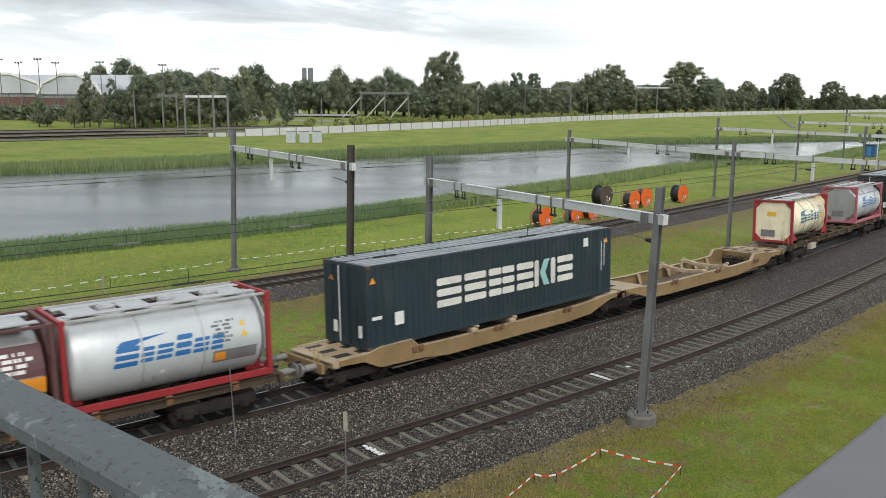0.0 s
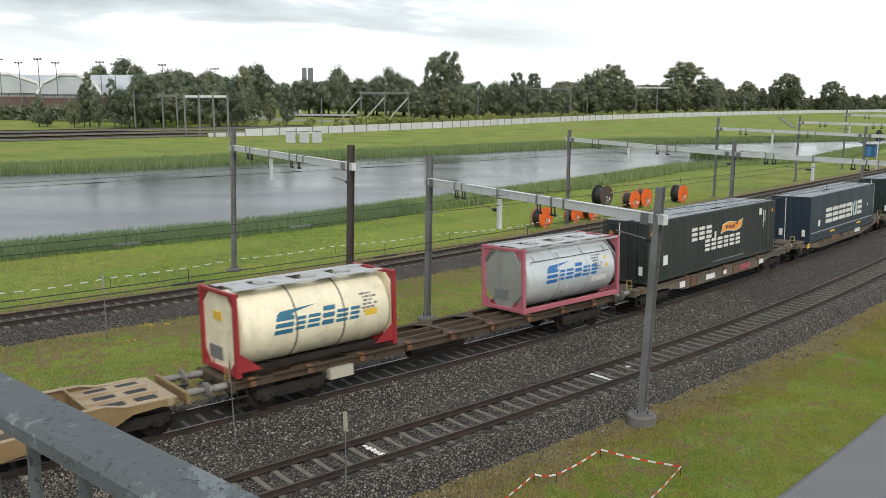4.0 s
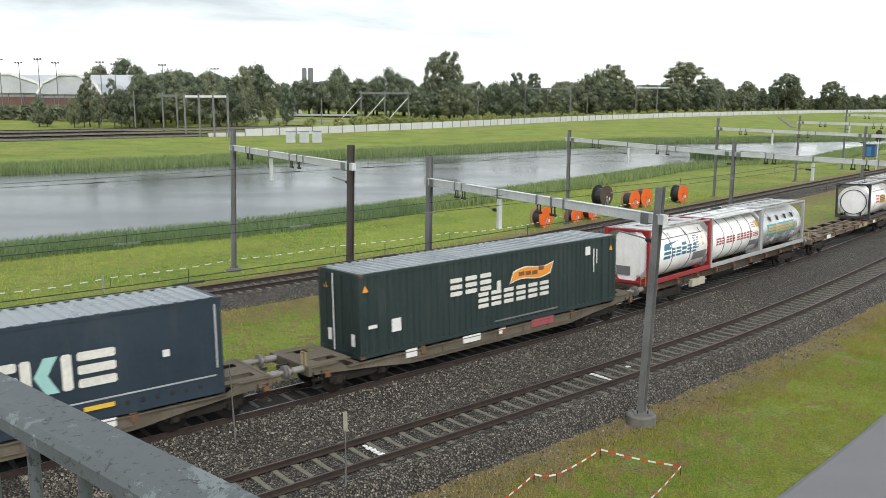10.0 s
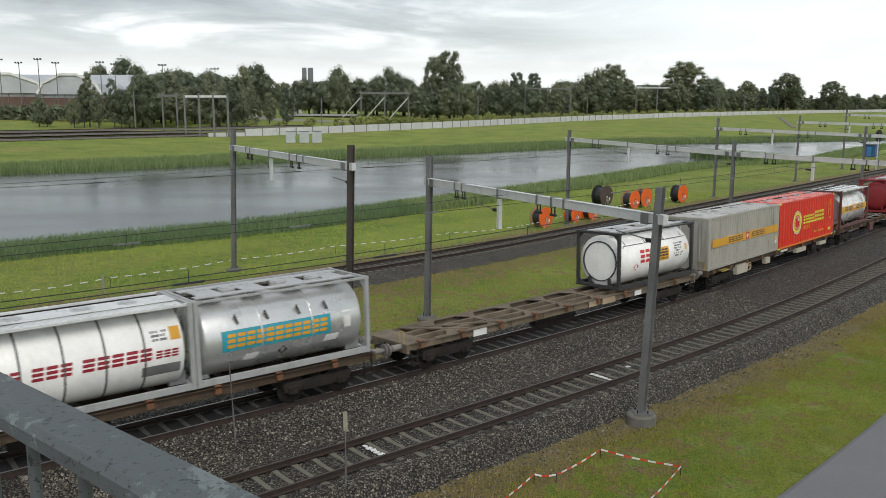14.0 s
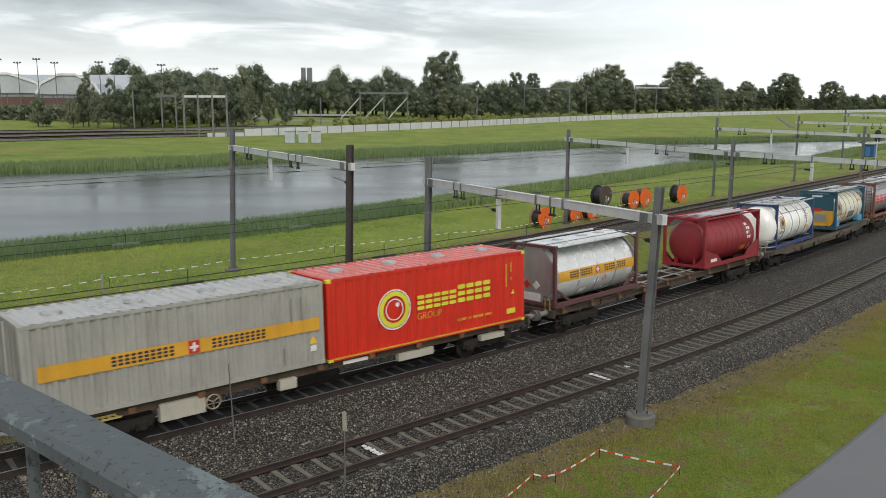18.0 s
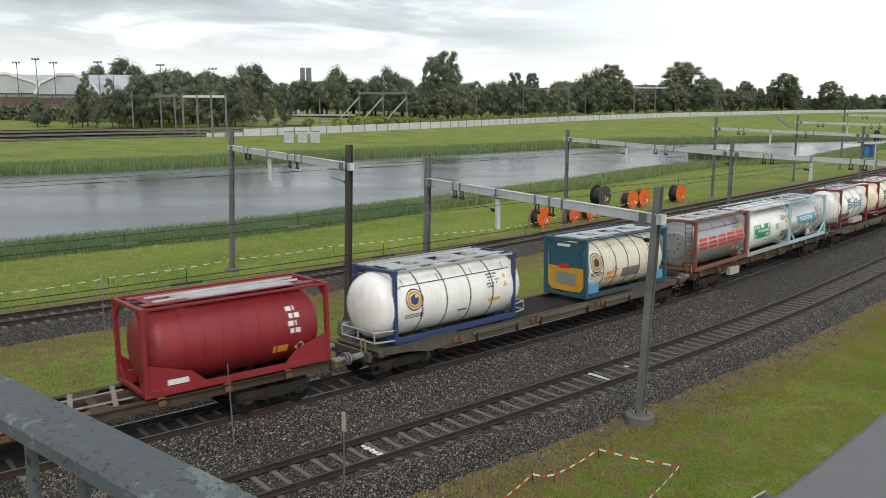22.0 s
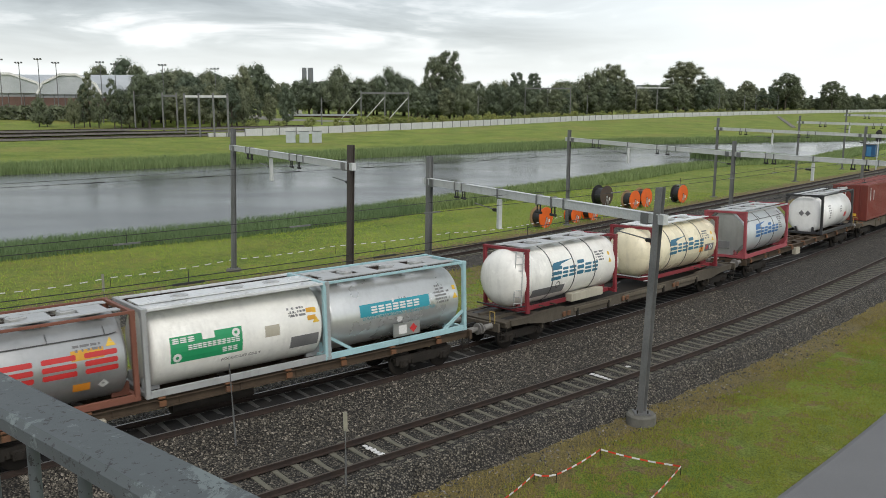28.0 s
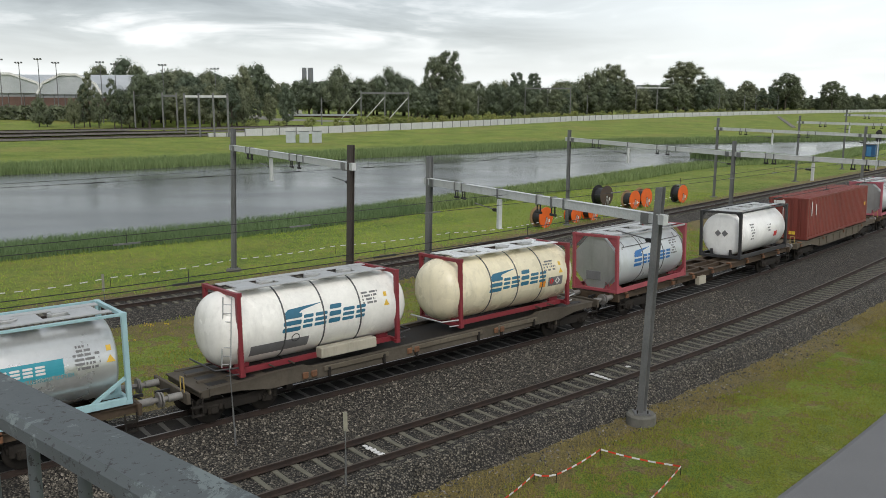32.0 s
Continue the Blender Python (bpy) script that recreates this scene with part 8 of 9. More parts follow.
def build_trees():
    rnd = random.Random(77)

    def top(p_y, y):
        return 9.44 + (186 - p_y) / 1462 * y

    # single trees that stand out: bearing mark, top line, distance, kind
    for p, py, y, k, wf in ((178, 118, 470, 0, 1.0), (222, 111, 470, 1, 1.3), (245, 118, 470, 0, 1.0), (455, 116, 430, 0, 1.15), (600, 124, 450, 2, 1.15), (690, 126, 450, 2, 1.3), (430, 124, 350, 1, 1.0), (771, 98, 430, 4, 0.80), (795, 92, 433, 3, 0.95), (912, 128, 520, 3, 0.92), (942, 129, 520, 3, 0.86),
                            (1050, 126, 540, 2, 1.4), (1082, 112, 540, 4, 1.05), (1208, 107, 560, 4, 1.45), (1267, 139, 640, 2, 1.1), (1318, 140, 660, 4, 1.05), (1346, 153, 660, 3, 0.65), (1388, 126, 640, 4, 1.35), (1398, 148, 660, 2, 1.0), (1470, 140, 680, 4, 1.45), (325, 126, 350, 0, 1.1), (365, 132, 345, 2, 1.1)):
        x, yy, z = far(bearing(p), y)
        tree(x, yy, k, top(py, y) - z + 0.5, wf * (top(py, y) - z) / 26.0, rnd.uniform(0, 360), "tall tree standing out of the distant belt" if py < 135 else "broad dark green tree in a distant belt")
    # belts of trees
    for p0, p1, step, y0, y1, t0, t1 in ((250, 425, 15, 300, 330, 138, 168), (250, 430, 22, 340, 370, 122, 138), (440, 560, 20, 460, 500, 132, 152), (560, 740, 17, 460, 500, 140, 158), (740, 830, 16, 395, 440, 140, 158), (740, 1010, 17, 430, 480, 140, 160), (990, 1260, 17, 520, 580, 138, 158), (1240, 1420, 15, 620, 680, 146, 162), (1400, 1500, 13, 680, 720, 160, 172), (1496, 1660, 10, 880, 960, 163, 171), (560, 720, 22, 480, 520, 134, 150), (820, 1000, 24, 500, 560, 142, 156)):
        for p in np.arange(p0, p1, step):
            q = p + rnd.uniform(-6, 6)
            y = rnd.uniform(y0, y1)
            x, yy, z = far(bearing(q), y)
            h = top(rnd.uniform(t0, t1), y) - z
            tree(x, yy, rnd.choice((0, 1, 2, 0, 2, 6)), h, h / 16.5 * rnd.uniform(0.85, 1.1), rnd.uniform(0, 360))
    # shrubs behind the wall and under the trees
    for p in list(np.arange(655, 1446, 6)) + [440, 448, 492, 545, 551, 590, 600, 625, 640]:
        p = p + rnd.uniform(-4, 4)
        yw = float(np.interp(p, [0, 430, 600, 800, 1000, 1200, 1400, 1568], [262, 285, 290, 320, 396, 468, 615, 700]))
        y = yw + rnd.uniform(3, 12)
        x, yy, z = far(bearing(p), y)
        tree(x, yy, 5, rnd.uniform(2.4, 4.6), rnd.uniform(0.45, 0.8), rnd.uniform(0, 360), "low yellow-green shrub behind the far wall")
    for p, y, h, wf, k in ((66, 283, 10, 0.42, 2), (80, 286, 6, 0.3, 2), (128, 284, 10, 0.34, 2), (146, 288, 15, 0.55, 6), (156, 290, 19, 0.62, 6), (172, 286, 12, 0.42, 1), (200, 288, 17, 0.60, 6), (212, 290, 13, 0.55, 1), (226, 292, 10, 0.5, 2),
                           (262, 290, 19, 0.9, 0), (250, 296, 15, 0.7, 2), (505, 306, 15, 0.55, 1), (450, 300, 9, 0.4, 6), (430, 296, 13, 0.55, 1), (475, 330, 12, 0.5, 1), (408, 292, 16, 0.7, 6)):
        x, yy, z = far(bearing(p), y)
        tree(x, yy, k, h, wf, rnd.uniform(0, 360), "young dark green tree by the far railway")


build_trees()


def far_woods():
    """The faint line of woods at the horizon."""
    g = Geo()
    rnd = random.Random(9)
    for k in range(3600):
        b = rnd.uniform(-0.7, 0.75)
        y = rnd.uniform(1000, 1600)
        x = b * y
        h = rnd.uniform(12, 22)
        w = rnd.uniform(4.5, 9)
        n = 9
        rows = []
        for q, hh in ((1.0, 0.0), (1.0, 0.55), (0.78, 0.86), (0.4, 1.0)):
            rows += [(x + w * q * math.cos(2 * math.pi * i / n) * rnd.uniform(0.6, 1.25), y + w * q * math.sin(2 * math.pi * i / n), h * hh * rnd.uniform(0.80, 1.08)) for i in range(n)]
        rows.append((x, y, h * 1.03))
        g.add(rows, [(n * k + i, n * k + (i + 1) % n, n * k + n + (i + 1) % n, n * k + n + i) for k in range(3) for i in range(n)] + [(3 * n + i, 3 * n + (i + 1) % n, 4 * n) for i in range(n)], True)
    ob = new("far_woods", g.mesh("far_woods", leaf_mat("distant_leaves", (0.075, 0.092, 0.062), (0.115, 0.135, 0.09), 0.9)))
    tagged(ob, "low line of distant woods on the horizon", "woods", kind="stuff")


far_woods()


# ---- buildings on the far side ----
ROOFPALE = mixed("pale_roof_sheet", (0.46, 0.49, 0.51), (0.54, 0.57, 0.59), 0.2, 0.5, 0.1, 2, 0.03, (0.44, 0.45, 0.46), 0.3)
HALLGREY = mixed("grey_cladding", (0.30, 0.32, 0.34), (0.36, 0.38, 0.40), 0.2, 0.6)
BRICKWALL = mixed("brown_brick", (0.125, 0.075, 0.06), (0.165, 0.10, 0.08), 0.4, 0.85, 0, 6, 0.1)


def sports_hall(x0, x1, y0, y1, eave, ridge, label, arch=False):
    h = thing("sports_hall", pose(0, 0, 0), label, "hall", "sports halls")
    xm, zb = (x0 + x1) / 2, -0.3
    part("base_wall", Geo().box((xm, (y0 + y1) / 2, zb + eave * 0.46), (x1 - x0, y1 - y0, eave * 0.92)), BRICKWALL, h, "brown brick lower wall")
    part("upper_wall", Geo().box((xm, (y0 + y1) / 2, eave * 0.95), (x1 - x0 - 0.4, y1 - y0 - 0.4, eave * 0.14)), HALLGREY, h, "grey clad upper wall")
    g = Geo()
    if arch:
        pr = [(-1, 0), (-0.82, 0.55), (-0.25, 1.0), (0.25, 1.0), (0.82, 0.55), (1, 0)]
        w = (x1 - x0) / 2
        v = [(xm + a * w, y, eave + b * (ridge - eave)) for y in (y0 - 0.6, y1) for a, b in pr]
        n = len(pr)
        g.add(v, [tuple(range(n)), tuple(range(2 * n - 1, n - 1, -1))] + [(i, n + i, n + i + 1, i + 1) for i in range(n - 1)])
        part("roof", g, ROOFPALE, h, "pale faceted arch roof")
        e = Geo()
        for i in range(n - 1):
            e.bar(Vector(v[i]) - Vector((0, 0.3, 0)), Vector(v[i + 1]) - Vector((0, 0.3, 0)), 0.6, 0.9)
        part("verge", e, WHITE, h, "white verge along the gable")
    else:
        ym = (y0 + y1) / 2
        v = [(x, y, z) for x in (x0 - 1, x1 + 1) for y, z in ((y0 - 1, eave), (y0 + 6, ridge - 2.5), (ym, ridge), (y1 + 1, eave))]
        g.add(v, [(0, 1, 2, 3), (7, 6, 5, 4), (0, 4, 5, 1), (1, 5, 6, 2), (2, 6, 7, 3)])
        part("roof", g, ROOFPALE, h, "long pale sheet roof")
    for k in range(6):
        xx = x0 + (x1 - x0) * (k + 0.5) / 6
        part("downpipe", Geo().box((xx, y0 - 0.25, eave / 2), (0.25, 0.2, eave)), GALV, h)


sports_hall(-245, -128, 372, 410, 16.0, 23.0, "long sports hall with a pale roof")
sports_hall(-205, -166, 352, 372, 14.0, 22.0, "sports hall with an arched pale roof", True)
sports_hall(-166.5, -140, 345, 372, 13.5, 21.5, "smaller sports hall with an arched gable", True)


def hedge():
    g = Geo()
    rnd = random.Random(4)
    for k in range(6000):
        p = rnd.uniform(-40, 250)
        y = rnd.uniform(322, 328)
        x = bearing(p) * y
        z = float(np.interp(y, [322, 328], [3.6, 4.0])) + rnd.uniform(0, 4.8)
        a = [Vector((rnd.uniform(-0.9, 0.9), rnd.uniform(-0.9, 0.9), rnd.uniform(-0.9, 0.9))) for _ in range(3)]
        g.add([Vector((x, y, z)) + q for q in a], [(0, 1, 2)])
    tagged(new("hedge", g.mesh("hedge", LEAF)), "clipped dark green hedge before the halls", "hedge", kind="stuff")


hedge()


def floodlight(p, py, y):
    x, yy, z = far(bearing(p), y)
    h = 9.44 + (186 - py) / 1462 * y
    m = thing("floodlight_mast", pose(x, yy, z), "tall thin floodlight mast by the sports ground", "floodlight", "floodlight masts")
    part("mast", Geo().rod((0, 0, 0), (0, 0, h - z), 0.22, 8, 0.14), GALV, m)
    part("cross_arm", Geo().bar((-1.5, 0, h - z), (1.5, 0, h - z), 0.2, 0.2), GALV, m)
    for dx in (-1.2, 0, 1.2):
        part("lamp_head", Geo().box((dx, -0.3, h - z + 0.3), (0.7, 0.5, 0.5), bevel=0.05), GALV, m)


for p, py, y in ((4, 111, 335), (38, 116, 345), (72, 110, 335), (103, 116, 340), (181, 115, 315), (206, 118, 340), (290, 119, 310), (382, 125, 305)):
    floodlight(p, py, y)


def far_buildings():
    t = thing("tower_block", pose(-190, 1150, -4), "pair of grey towers far beyond the trees", "tower")
    grey_m = mixed("tower_grey", (0.17, 0.185, 0.20), (0.21, 0.225, 0.24), 0.05, 0.9)
    part("tower", Geo().box((0, 0, 30), (5.4, 6, 68)), grey_m, t)
    part("tower", Geo().box((8.0, 3, 30), (6.4, 7, 68)), grey_m, t)
    for k in range(5):
        part("window", Geo().box((0, -3.05, 40 + 5 * k), (3.6, 0.1, 2)), LABELGREY, t)
        part("window", Geo().box((8.0, -0.55, 40 + 5 * k), (4.2, 0.1, 2)), LABELGREY, t)
    b = thing("apartment_block", pose(327, 1350, 0), "pale apartment block far behind the trees", "apartment block")
    part("wall", Geo().box((0, 0, 18), (34, 12, 50)), mixed("block_pale", (0.34, 0.36, 0.37), (0.40, 0.41, 0.42), 0.05, 0.9), b)
    part("roof", Geo().box((0, 0, 43.6), (34.4, 12.4, 0.8)), grey_m, b)
    for k in range(8):
        part("window_band", Geo().box((0, -6.05, 17 + 3.3 * k), (30, 0.15, 1.4)), grey_m, b)
    c = thing("club_house", pose(-62, 425, 0), "low brick clubhouse by the sports field", "house")
    part("wall", Geo().box((0, 0, 2.2), (34, 9, 4.4)), BRICKWALL, c)
    part("roof", Geo().box((0, 0, 4.7), (36, 11, 0.8)), HALLGREY, c)
    for k in range(6):
        part("window", Geo().box((-14 + 5.5 * k, -4.55, 2.3), (2.6, 0.1, 1.6)), LABELWHITE, c)


far_buildings()


def far_path():
    """Grey cycle path across the field beyond the wall."""
    left = [(-106.2, 458.3), (-81.0, 395.2), (-63.7, 387.7), (-40.0, 384.0)]
    right = [(-86.1, 371.1), (-72.0, 360.0), (-59.8, 363.6), (-38.0, 368.0)]
    g = Geo()
    for (a0, a1), (b0, b1) in zip(zip(left[:-1], left[1:]), zip(right[:-1], right[1:])):
        rows = []
        for k in range(9):
            p, q = Vector(a0).lerp(Vector(a1), k / 8), Vector(b0).lerp(Vector(b1), k / 8)
            mid = (p + q) / 2
            for e in (0.72, 0.36, 0.0, -0.36, -0.72):
                w = mid + (p - mid) * e
                rows.append((w.x, w.y, float(ground_height(w.x, w.y)[0]) + 0.12))
        g.add(rows, [(5 * k + i, 5 * k + i + 1, 5 * k + i + 6, 5 * k + i + 5) for k in range(8) for i in range(4)])
    tagged(new("far_path", g.mesh("far_path", CONCRETE)), "pale grey path across the far field", "path", kind="structure")


far_path()


def field_boards():
    for x, y in ((-86.5, 497.0), (-75.0, 497.0)):
        z = float(ground_height(x, y)[0])
        b = thing("advertising_board", pose(x, y, z), "low white board beside the sports field", "board", "boards by the field")
        part("panel", Geo().box((0, 0, 1.2), (5.2, 0.2, 2.0), bevel=0.03), LABELWHITE, b)
        for dx in (-2.0, 2.0):
            part("post", Geo().box((dx, 0.15, 0.4), (0.15, 0.15, 1.0)), GALV, b)


field_boards()


def bank_stairs():
    """Narrow concrete stairs down the grass bank below the far wall."""
    top, foot = Vector((205.0, 512.0)), Vector((156.0, 372.6))
    s = thing("bank_stairs", pose(0, 0, 0), "narrow grey concrete stairs down the grass bank", "stairs")
    n = 34
    for k in range(n):
        p = foot.lerp(top, k / (n - 1))
        part("step", Geo().box((p.x, p.y, float(ground_height(p.x, p.y)[0]) + 0.12), (1.8, 5.4, 0.5), Matrix.Rotation(-0.33, 3, "Z")), CONCRETE, s)


bank_stairs()


# ---- reeds, grass and stones ----
def blades(name, pts, h0, h1, w, mat, label, lean=0.35, seed=3):
    rnd = np.random.RandomState(seed)
    n = len(pts)
    pts = np.asarray(pts, float)
    a = rnd.uniform(0, 2 * np.pi, n)
    h = rnd.uniform(h0, h1, n)
    ww = w * rnd.uniform(0.6, 1.4, n)
    dx, dy = np.cos(a) * ww, np.sin(a) * ww
    la = rnd.uniform(0, 2 * np.pi, n)
    ln = h * lean * rnd.uniform(0.1, 1.0, n)
    lx, ly = np.cos(la) * ln, np.sin(la) * ln
    x, y, z = pts.T
    v = np.empty((n, 5, 3))
    v[:, 0] = np.stack([x - dx, y - dy, z - 0.05], 1)
    v[:, 1] = np.stack([x + dx, y + dy, z - 0.05], 1)
    v[:, 2] = np.stack([x + dx * 0.8 + lx * 0.4, y + dy * 0.8 + ly * 0.4, z + h * 0.6], 1)
    v[:, 3] = np.stack([x - dx * 0.8 + lx * 0.4, y - dy * 0.8 + ly * 0.4, z + h * 0.6], 1)
    v[:, 4] = np.stack([x + lx, y + ly, z + h], 1)
    b = np.arange(n) * 5
    f = np.concatenate([np.stack([b, b + 1, b + 2, b + 3], 1).tolist(), ]).tolist() + np.stack([b + 3, b + 2, b + 4], 1).tolist()
    me = bpy.data.meshes.new(name)
    me.from_pydata(v.reshape(-1, 3).tolist(), [], f)
    me.materials.append(mat)
    me.update()
    return tagged(new(name, me), label, "plants", kind="stuff")


def build_reeds():
    rnd = np.random.RandomState(8)

    def bank(us, vs, u0, u1, n, d0, d1, power=1.0):
        u = u0 + (u1 - u0) * rnd.uniform(0, 1, n) ** power
        v = np.interp(u, us, vs) + rnd.uniform(d0, d1, n)
        x, y = to_xy(u, v)
        return np.stack([x, y, np.maximum(ground_height(x, y), -1.6)], 1)

    near = bank(BANK_U, BANK_V, -40, 60, 60000, -6.8, 1.4)
    blades("reeds", near, 0.35, 1.05, 0.02, REED, "dense green reeds along the near canal bank", 0.6, seed=1)
    mid = bank(BANK_U, BANK_V, 60, 320, 60000, -6.5, 1.4, 1.5)
    blades("reeds", mid, 0.4, 1.1, 0.032, REED, "green reeds along the canal bank further off", 0.6, seed=2)
    farb = bank(FAR_U, FAR_V, 10, 380, 88000, -1.6, 9.0, 1.2)
    blades("reeds", farb, 0.7, 1.75, 0.045, REED, "tall pale green reeds along the far canal bank", 0.6, seed=3)
    u = 163 + 7 * rnd.uniform(0, 1, 5000)
    v = 61 + (u - 163) * 2.6 + rnd.uniform(-3.5, 3.5, 5000)
    x, y = to_xy(u, v)
    blades("reeds", np.stack([x, y, np.full(5000, -1.55)], 1), 1.0, 2.4, 0.07, REED, "clump of tall reeds on a spit in the water", seed=4)


build_reeds()


def build_tufts():
    rnd = np.random.RandomState(21)

    def strip(n, s0, s1, o0, o1):
        s, o = rnd.uniform(s0, s1, n), rnd.uniform(o0, o1, n)
        a = np.interp(s, LS, LA)
        x, y = np.interp(s, LS, LX) - np.sin(a) * o, np.interp(s, LS, LY) + np.cos(a) * o
        return np.stack([x, y, ground_height(x, y)], 1)

    def clumpy(p, scale, cut):
        k = np.array([noise.noise(Vector((q[0] * scale, q[1] * scale, 3.3))) for q in p])
        return p[k > cut]

    blades("grass_tufts", clumpy(strip(112000, -6, 36, -13.2, -8.2), 0.8, -0.32), 0.025, 0.07, 0.0065, BLADE, "short green verge grass beside the road", 1.5, 5)
    blades("grass_tufts", clumpy(strip(20000, -6, 40, -10.2, -7.3), 0.5, 0.0), 0.04, 0.13, 0.008, DRYBLADE, "dry brownish grass beside the ballast", 1.5, 6)
    blades("grass_tufts", clumpy(strip(16000, -6, 36, -13.2, -7.7), 0.9, 0.12), 0.04, 0.10, 0.007, BLADE, "longer clumps of verge grass", 1.4, 15)
    blades("grass_tufts", strip(32000, -14, 50, 3.0, 14.3), 0.04, 0.14, 0.012, BLADE, "green grass between the tracks", 1.5, 7)
    blades("grass_tufts", clumpy(strip(12000, -14, 60, 3.0, 14.3), 0.3, 0.1), 0.05, 0.2, 0.012, DRYBLADE, "dry grass between the tracks", 1.5, 8)
    blades("grass_tufts", strip(46000, -14, 80, 20.5, 45), 0.05, 0.16, 0.014, MEADOWBLADE, "green meadow grass before the canal", 1.5, 9)


build_tufts()


def wildflowers():
    g = Geo()
    rnd = random.Random(14)
    for _ in range(26):
        x, y = rnd.choice(((-11.1, 39.6), (-12.5, 37.35), (-12.8, 37.2), (-13.5, 37.0), (-13.6, 34.8)))
        x, y = x + rnd.gauss(0, 0.14), y + rnd.gauss(0, 0.14)
        z = float(ground_height(x, y)[0]) + rnd.uniform(0.05, 0.11)
        r = rnd.uniform(0.022, 0.04)
        g.add([(x + r * math.cos(q), y + r * math.sin(q), z + 0.3 * r) for q in (0, 1.26, 2.51, 3.77, 5.03)] + [(x, y, z), (x, y, z - 0.05)], [(k, (k + 1) % 5, 5) for k in range(5)] + [(0, 2, 6)])
    tagged(new("wildflowers", g.mesh("wildflowers", paint(0.80, 0.58, 0.03, 0.6, 0.1))), "small yellow wildflowers beside the far ballast", "flowers", kind="stuff")


wildflowers()


def build_stones():
    rnd = np.random.RandomState(31)
    n = 30000
    s = -7 + 34 * rnd.uniform(0, 1, n) ** 1.4
    o = rnd.uniform(-7.25, 2.4, n)
    a = np.interp(s, LS, LA)
    x, y = np.interp(s, LS, LX) - np.sin(a) * o, np.interp(s, LS, LY) + np.cos(a) * o
    z = np.interp(o, [-7.35, -6.95, -6.6, -6.3, -5.95, -5.16, -4.4, -3.6, -2.6, -1.7, -1.35, -0.92, 0, 1.6, 2.1, 3.1], [-0.90, -0.60, -0.25, -0.175, -0.225, -0.29, -0.295, -0.27, -0.30, -0.125, -0.10, -0.115, -0.225, -0.235, -0.33, -0.80])
    stray = rnd.uniform(0, 1, n) < 0.07
    o = np.where(stray, -7.2 - 1.3 * rnd.uniform(0, 1, n) ** 1.6, o)
    x, y = np.interp(s, LS, LX) - np.sin(a) * o, np.interp(s, LS, LY) + np.cos(a) * o
    z = np.where(stray, ground_height(x, y), z)
    keep = (abs(o + 5.16) > 1.25) & ((o < -0.95) | (o > 1.25))
    x, y, z = x[keep], y[keep], z[keep]
    n = len(x)
    base = np.array([(1, 0, 0), (-1, 0, 0), (0, 1, 0), (0, -1, 0), (0, 0, 1), (0, 0, -1)], float)
    r = rnd.uniform(0.018, 0.045, n)
    v = base[None] * r[:, None, None] * rnd.uniform(0.6, 1.4, (n, 6, 1)) + rnd.uniform(-0.008, 0.008, (n, 6, 3))
    t = rnd.uniform(0, 6.28, n)
    c, sn = np.cos(t), np.sin(t)
    vx = v[..., 0] * c[:, None] - v[..., 1] * sn[:, None]
    vy = v[..., 0] * sn[:, None] + v[..., 1] * c[:, None]
    v = np.stack([vx + x[:, None], vy + y[:, None], v[..., 2] + z[:, None] + 0.01], 2)
    tri = np.array([(0, 2, 4), (2, 1, 4), (1, 3, 4), (3, 0, 4), (2, 0, 5), (1, 2, 5), (3, 1, 5), (0, 3, 5)])
    f = (tri[None] + (np.arange(n) * 6)[:, None, None]).reshape(-1, 3)

    def stone_build(nt, b):
        g = nt.nodes.new("ShaderNodeNewGeometry")
        col = ramp_node(nt, g.outputs["Random Per Island"], [(0.0, (0.026, 0.024, 0.021)), (0.4, (0.088, 0.080, 0.064)), (0.75, (0.160, 0.143, 0.114)), (1.0, (0.31, 0.281, 0.232))])
        nt.links.new(col.outputs["Color"], b.inputs["Base Color"])
        b.inputs["Roughness"].default_value = 0.75

    me = bpy.data.meshes.new("ballast_stones")
    me.from_pydata(v.reshape(-1, 3).tolist(), [], f.tolist())
    me.materials.append(material("loose_stone", stone_build))
    me.update()
    tagged(new("ballast_stones", me), "loose grey and brown ballast stones", "stones", kind="stuff")


build_stones()


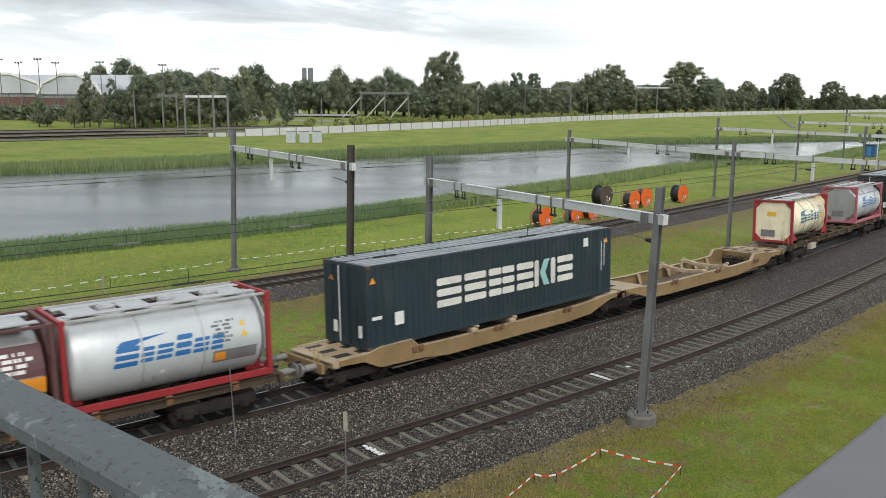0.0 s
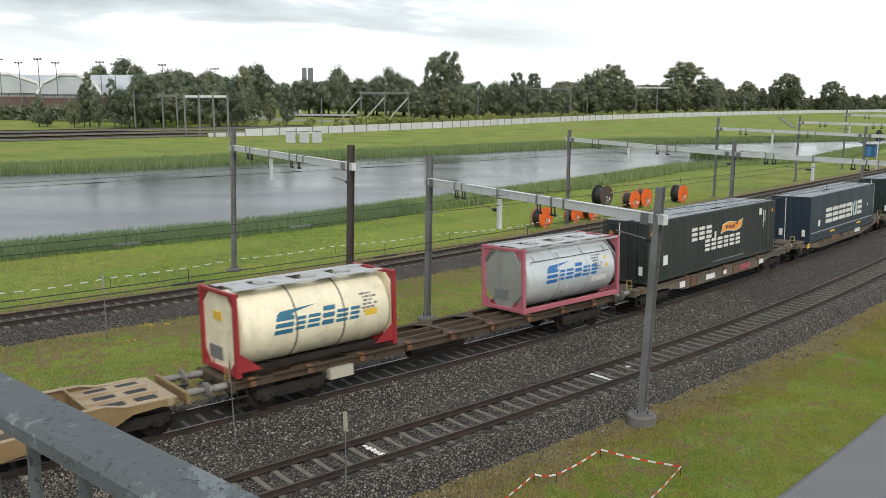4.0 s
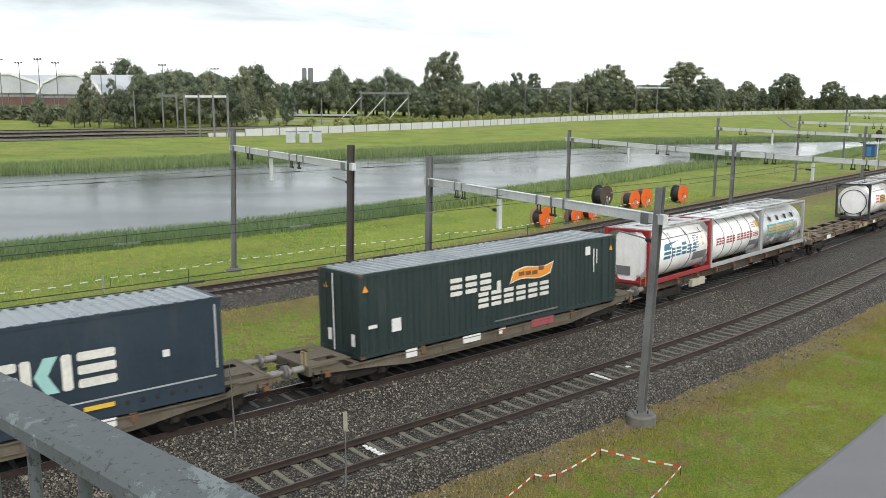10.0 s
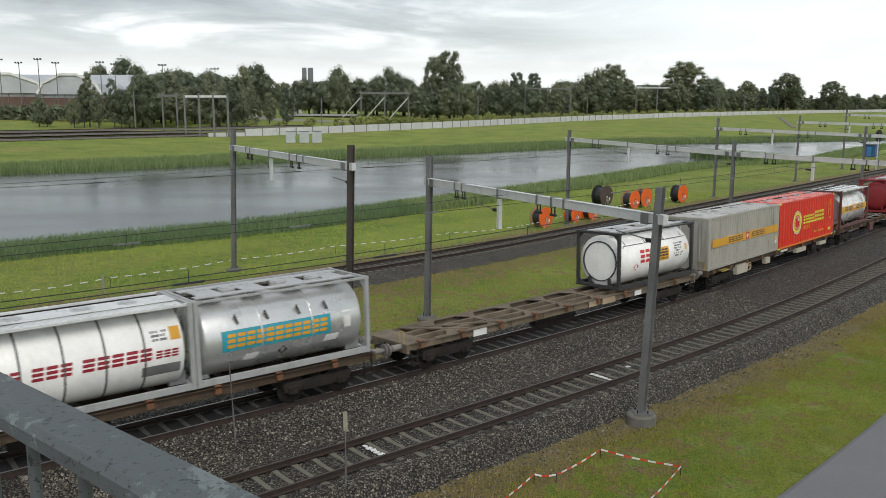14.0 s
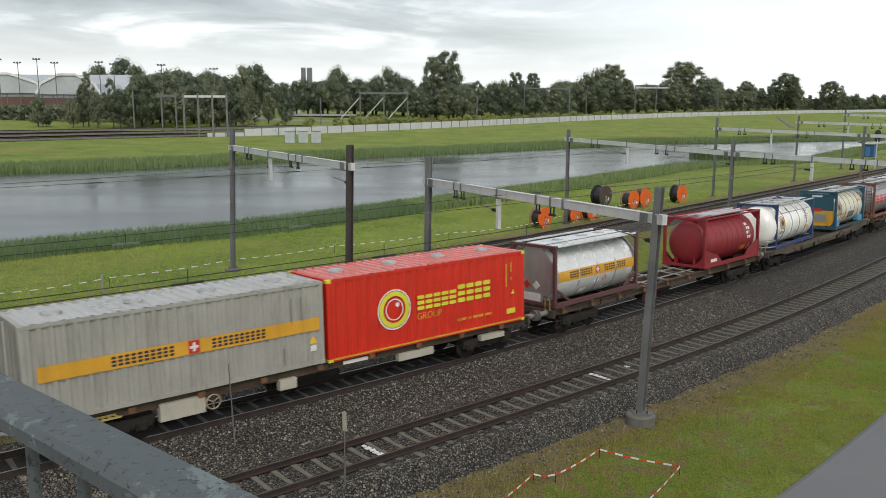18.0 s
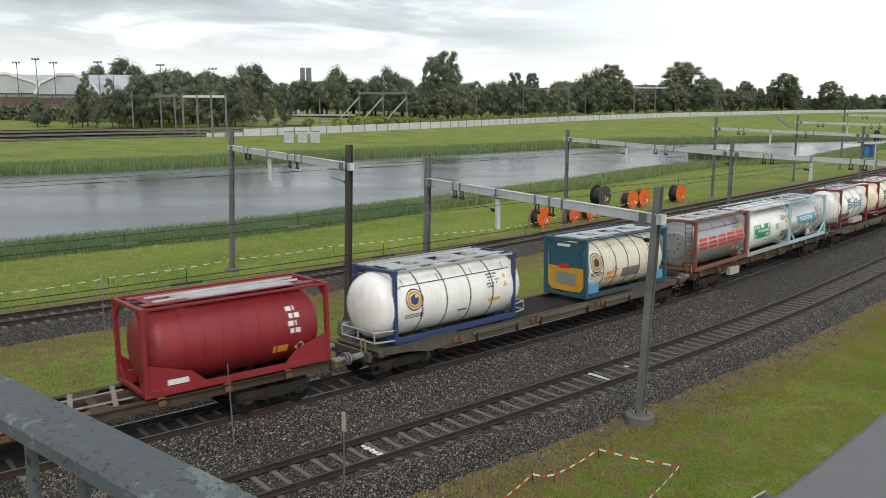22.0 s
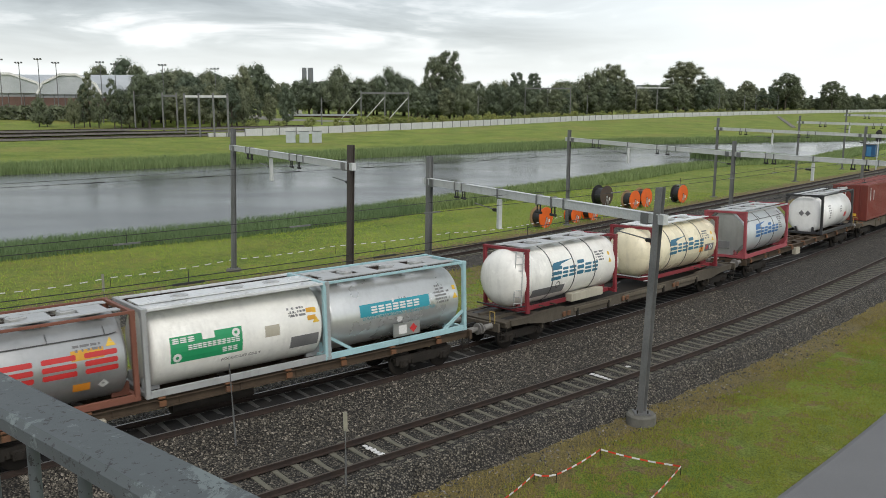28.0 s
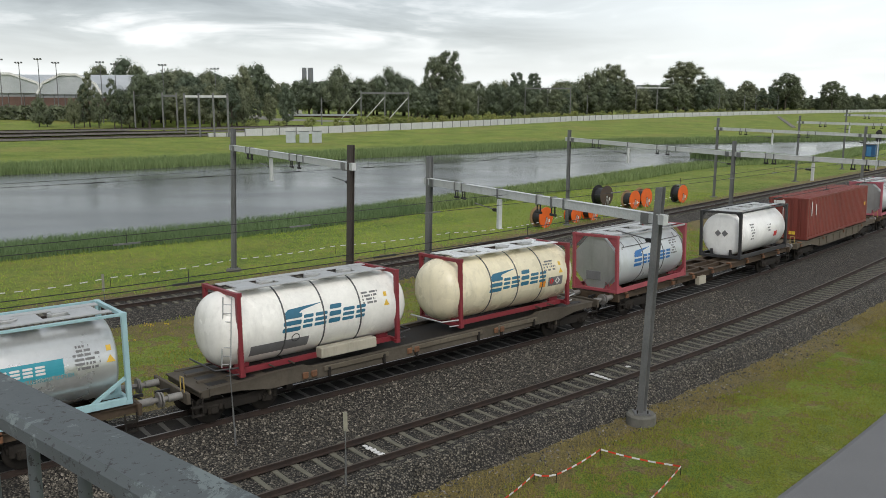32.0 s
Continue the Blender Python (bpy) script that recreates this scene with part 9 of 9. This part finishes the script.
# ---- a car that drives by on the service road ----
def build_car():
    body_m = paint(0.045, 0.048, 0.052, 0.25, 0.1, 0.3)

    def glass(nt, b):
        b.inputs["Base Color"].default_value = (0.03, 0.045, 0.045, 1)
        b.inputs["Roughness"].default_value = 0.05
    glass_m = material("dark_glass", glass)
    c = thing("car", pose(0, 0, 0), "dark grey hatchback car driving on the service road", "car")
    prof = [(2.05, 0.35, 0.78), (2.10, 0.62, 0.80), (1.85, 0.82, 0.84), (1.05, 0.95, 0.86), (0.35, 1.00, 0.87), (-1.55, 1.02, 0.87), (-2.05, 0.95, 0.82), (-2.12, 0.6, 0.80), (-2.05, 0.32, 0.78)]
    v, f = [], []
    for x, z, hw in prof:
        v += [(x, -hw, z), (x, -hw * 0.8, z + 0.03), (x, hw * 0.8, z + 0.03), (x, hw, z)]
    n = len(prof)
    for i in range(n - 1):
        for k in range(3):
            f.append((4 * i + k, 4 * i + k + 1, 4 * i + 4 + k + 1, 4 * i + 4 + k))
    low = [(x, s * hw, 0.22) for s in (-1, 1) for x, z, hw in prof]
    b = len(v)
    v += low
    for i in range(n - 1):
        f.append((4 * i, 4 * i + 4, b + i + 1, b + i))
        f.append((4 * i + 3, b + n + i, b + n + i + 1, 4 * i + 7))
    g = Geo()
    g.add(v, f, True)
    g.box((0, 0, 0.3), (4.1, 1.5, 0.15))
    part("body", g, body_m, c)
    g = Geo()
    hoop = [(0.95, 0.98, 0.74), (0.15, 1.40, 0.62), (-0.4, 1.46, 0.62), (-1.35, 1.40, 0.60), (-1.95, 0.98, 0.72)]
    v = [(x, s * w, z) for x, z, w in hoop for s in (-1, 1)]
    g.add([v[2], v[3], v[5], v[4]], [(0, 1, 2, 3)]).add([v[4], v[5], v[7], v[6]], [(0, 1, 2, 3)])
    part("roof", g, body_m, c)
    part("windscreen", Geo().add([v[0], v[1], v[3], v[2]], [(0, 1, 2, 3)]), glass_m, c, "wet dark windscreen")
    part("rear_window", Geo().add([v[6], v[7], v[9], v[8]], [(0, 1, 2, 3)]), glass_m, c)
    for s in (0, 1):
        part("side_window", Geo().add([v[s], v[2 + s], v[4 + s], v[6 + s], v[8 + s]], [(0, 1, 2, 3, 4)]), glass_m, c)
        sd = -1 if s == 0 else 1
        part("roof_rail", Geo().rod((0.1, sd * 0.63, 1.44), (-1.35, sd * 0.61, 1.46), 0.018, 6), STEELWALK, c, "bright roof rail")
        part("mirror", Geo().box((0.72, sd * 0.95, 1.02), (0.16, 0.2, 0.14), bevel=0.03), BLACKISH, c)
        part("headlight", Geo().box((1.93, sd * 0.62, 0.68), (0.28, 0.32, 0.18), bevel=0.05), STEELWALK, c, "clear headlight")
        for x in (1.3, -1.3):
            w = part("wheel", Geo().rod((x, sd * 0.62, 0.31), (x, sd * 0.84, 0.31), 0.31, 20), BLACKISH, c)
            part("rim", Geo().rod((x, sd * 0.80, 0.31), (x, sd * 0.855, 0.31), 0.19, 16), STEELWALK, w)
    part("grille_bar", Geo().box((2.09, 0, 0.62), (0.05, 1.0, 0.06)), STEELWALK, c, "bright grille bar")
    part("number_plate", Geo().box((2.12, 0, 0.45), (0.02, 0.52, 0.11)), YELLOW, c, "plain yellow plate")
    return c


CAR = build_car()


def car_pose(t):
    s = 9.9 + 2.1 - 15.2 * (t - 21.5)
    x, y, a = on_line(s, -15.1)
    return Matrix.Translation((x, y, -0.775)) @ Matrix.Rotation(a + math.pi, 4, "Z")


OTHER_ROWS = [(CAR, [(round(0.5 * i, 2), car_pose(0.5 * i)) for i in range(65)])]


# ---- what moves ----
def motions():
    times = [round(0.5 * i, 2) for i in range(65)]
    for ob, a, b, dx, dz in MOVING:
        walk(ob, [(t, vehicle_pose(a, b, t) @ Matrix.Translation((dx, 0, dz))) for t in times])
    for ob, rows in OTHER_ROWS:
        walk(ob, rows)


motions()
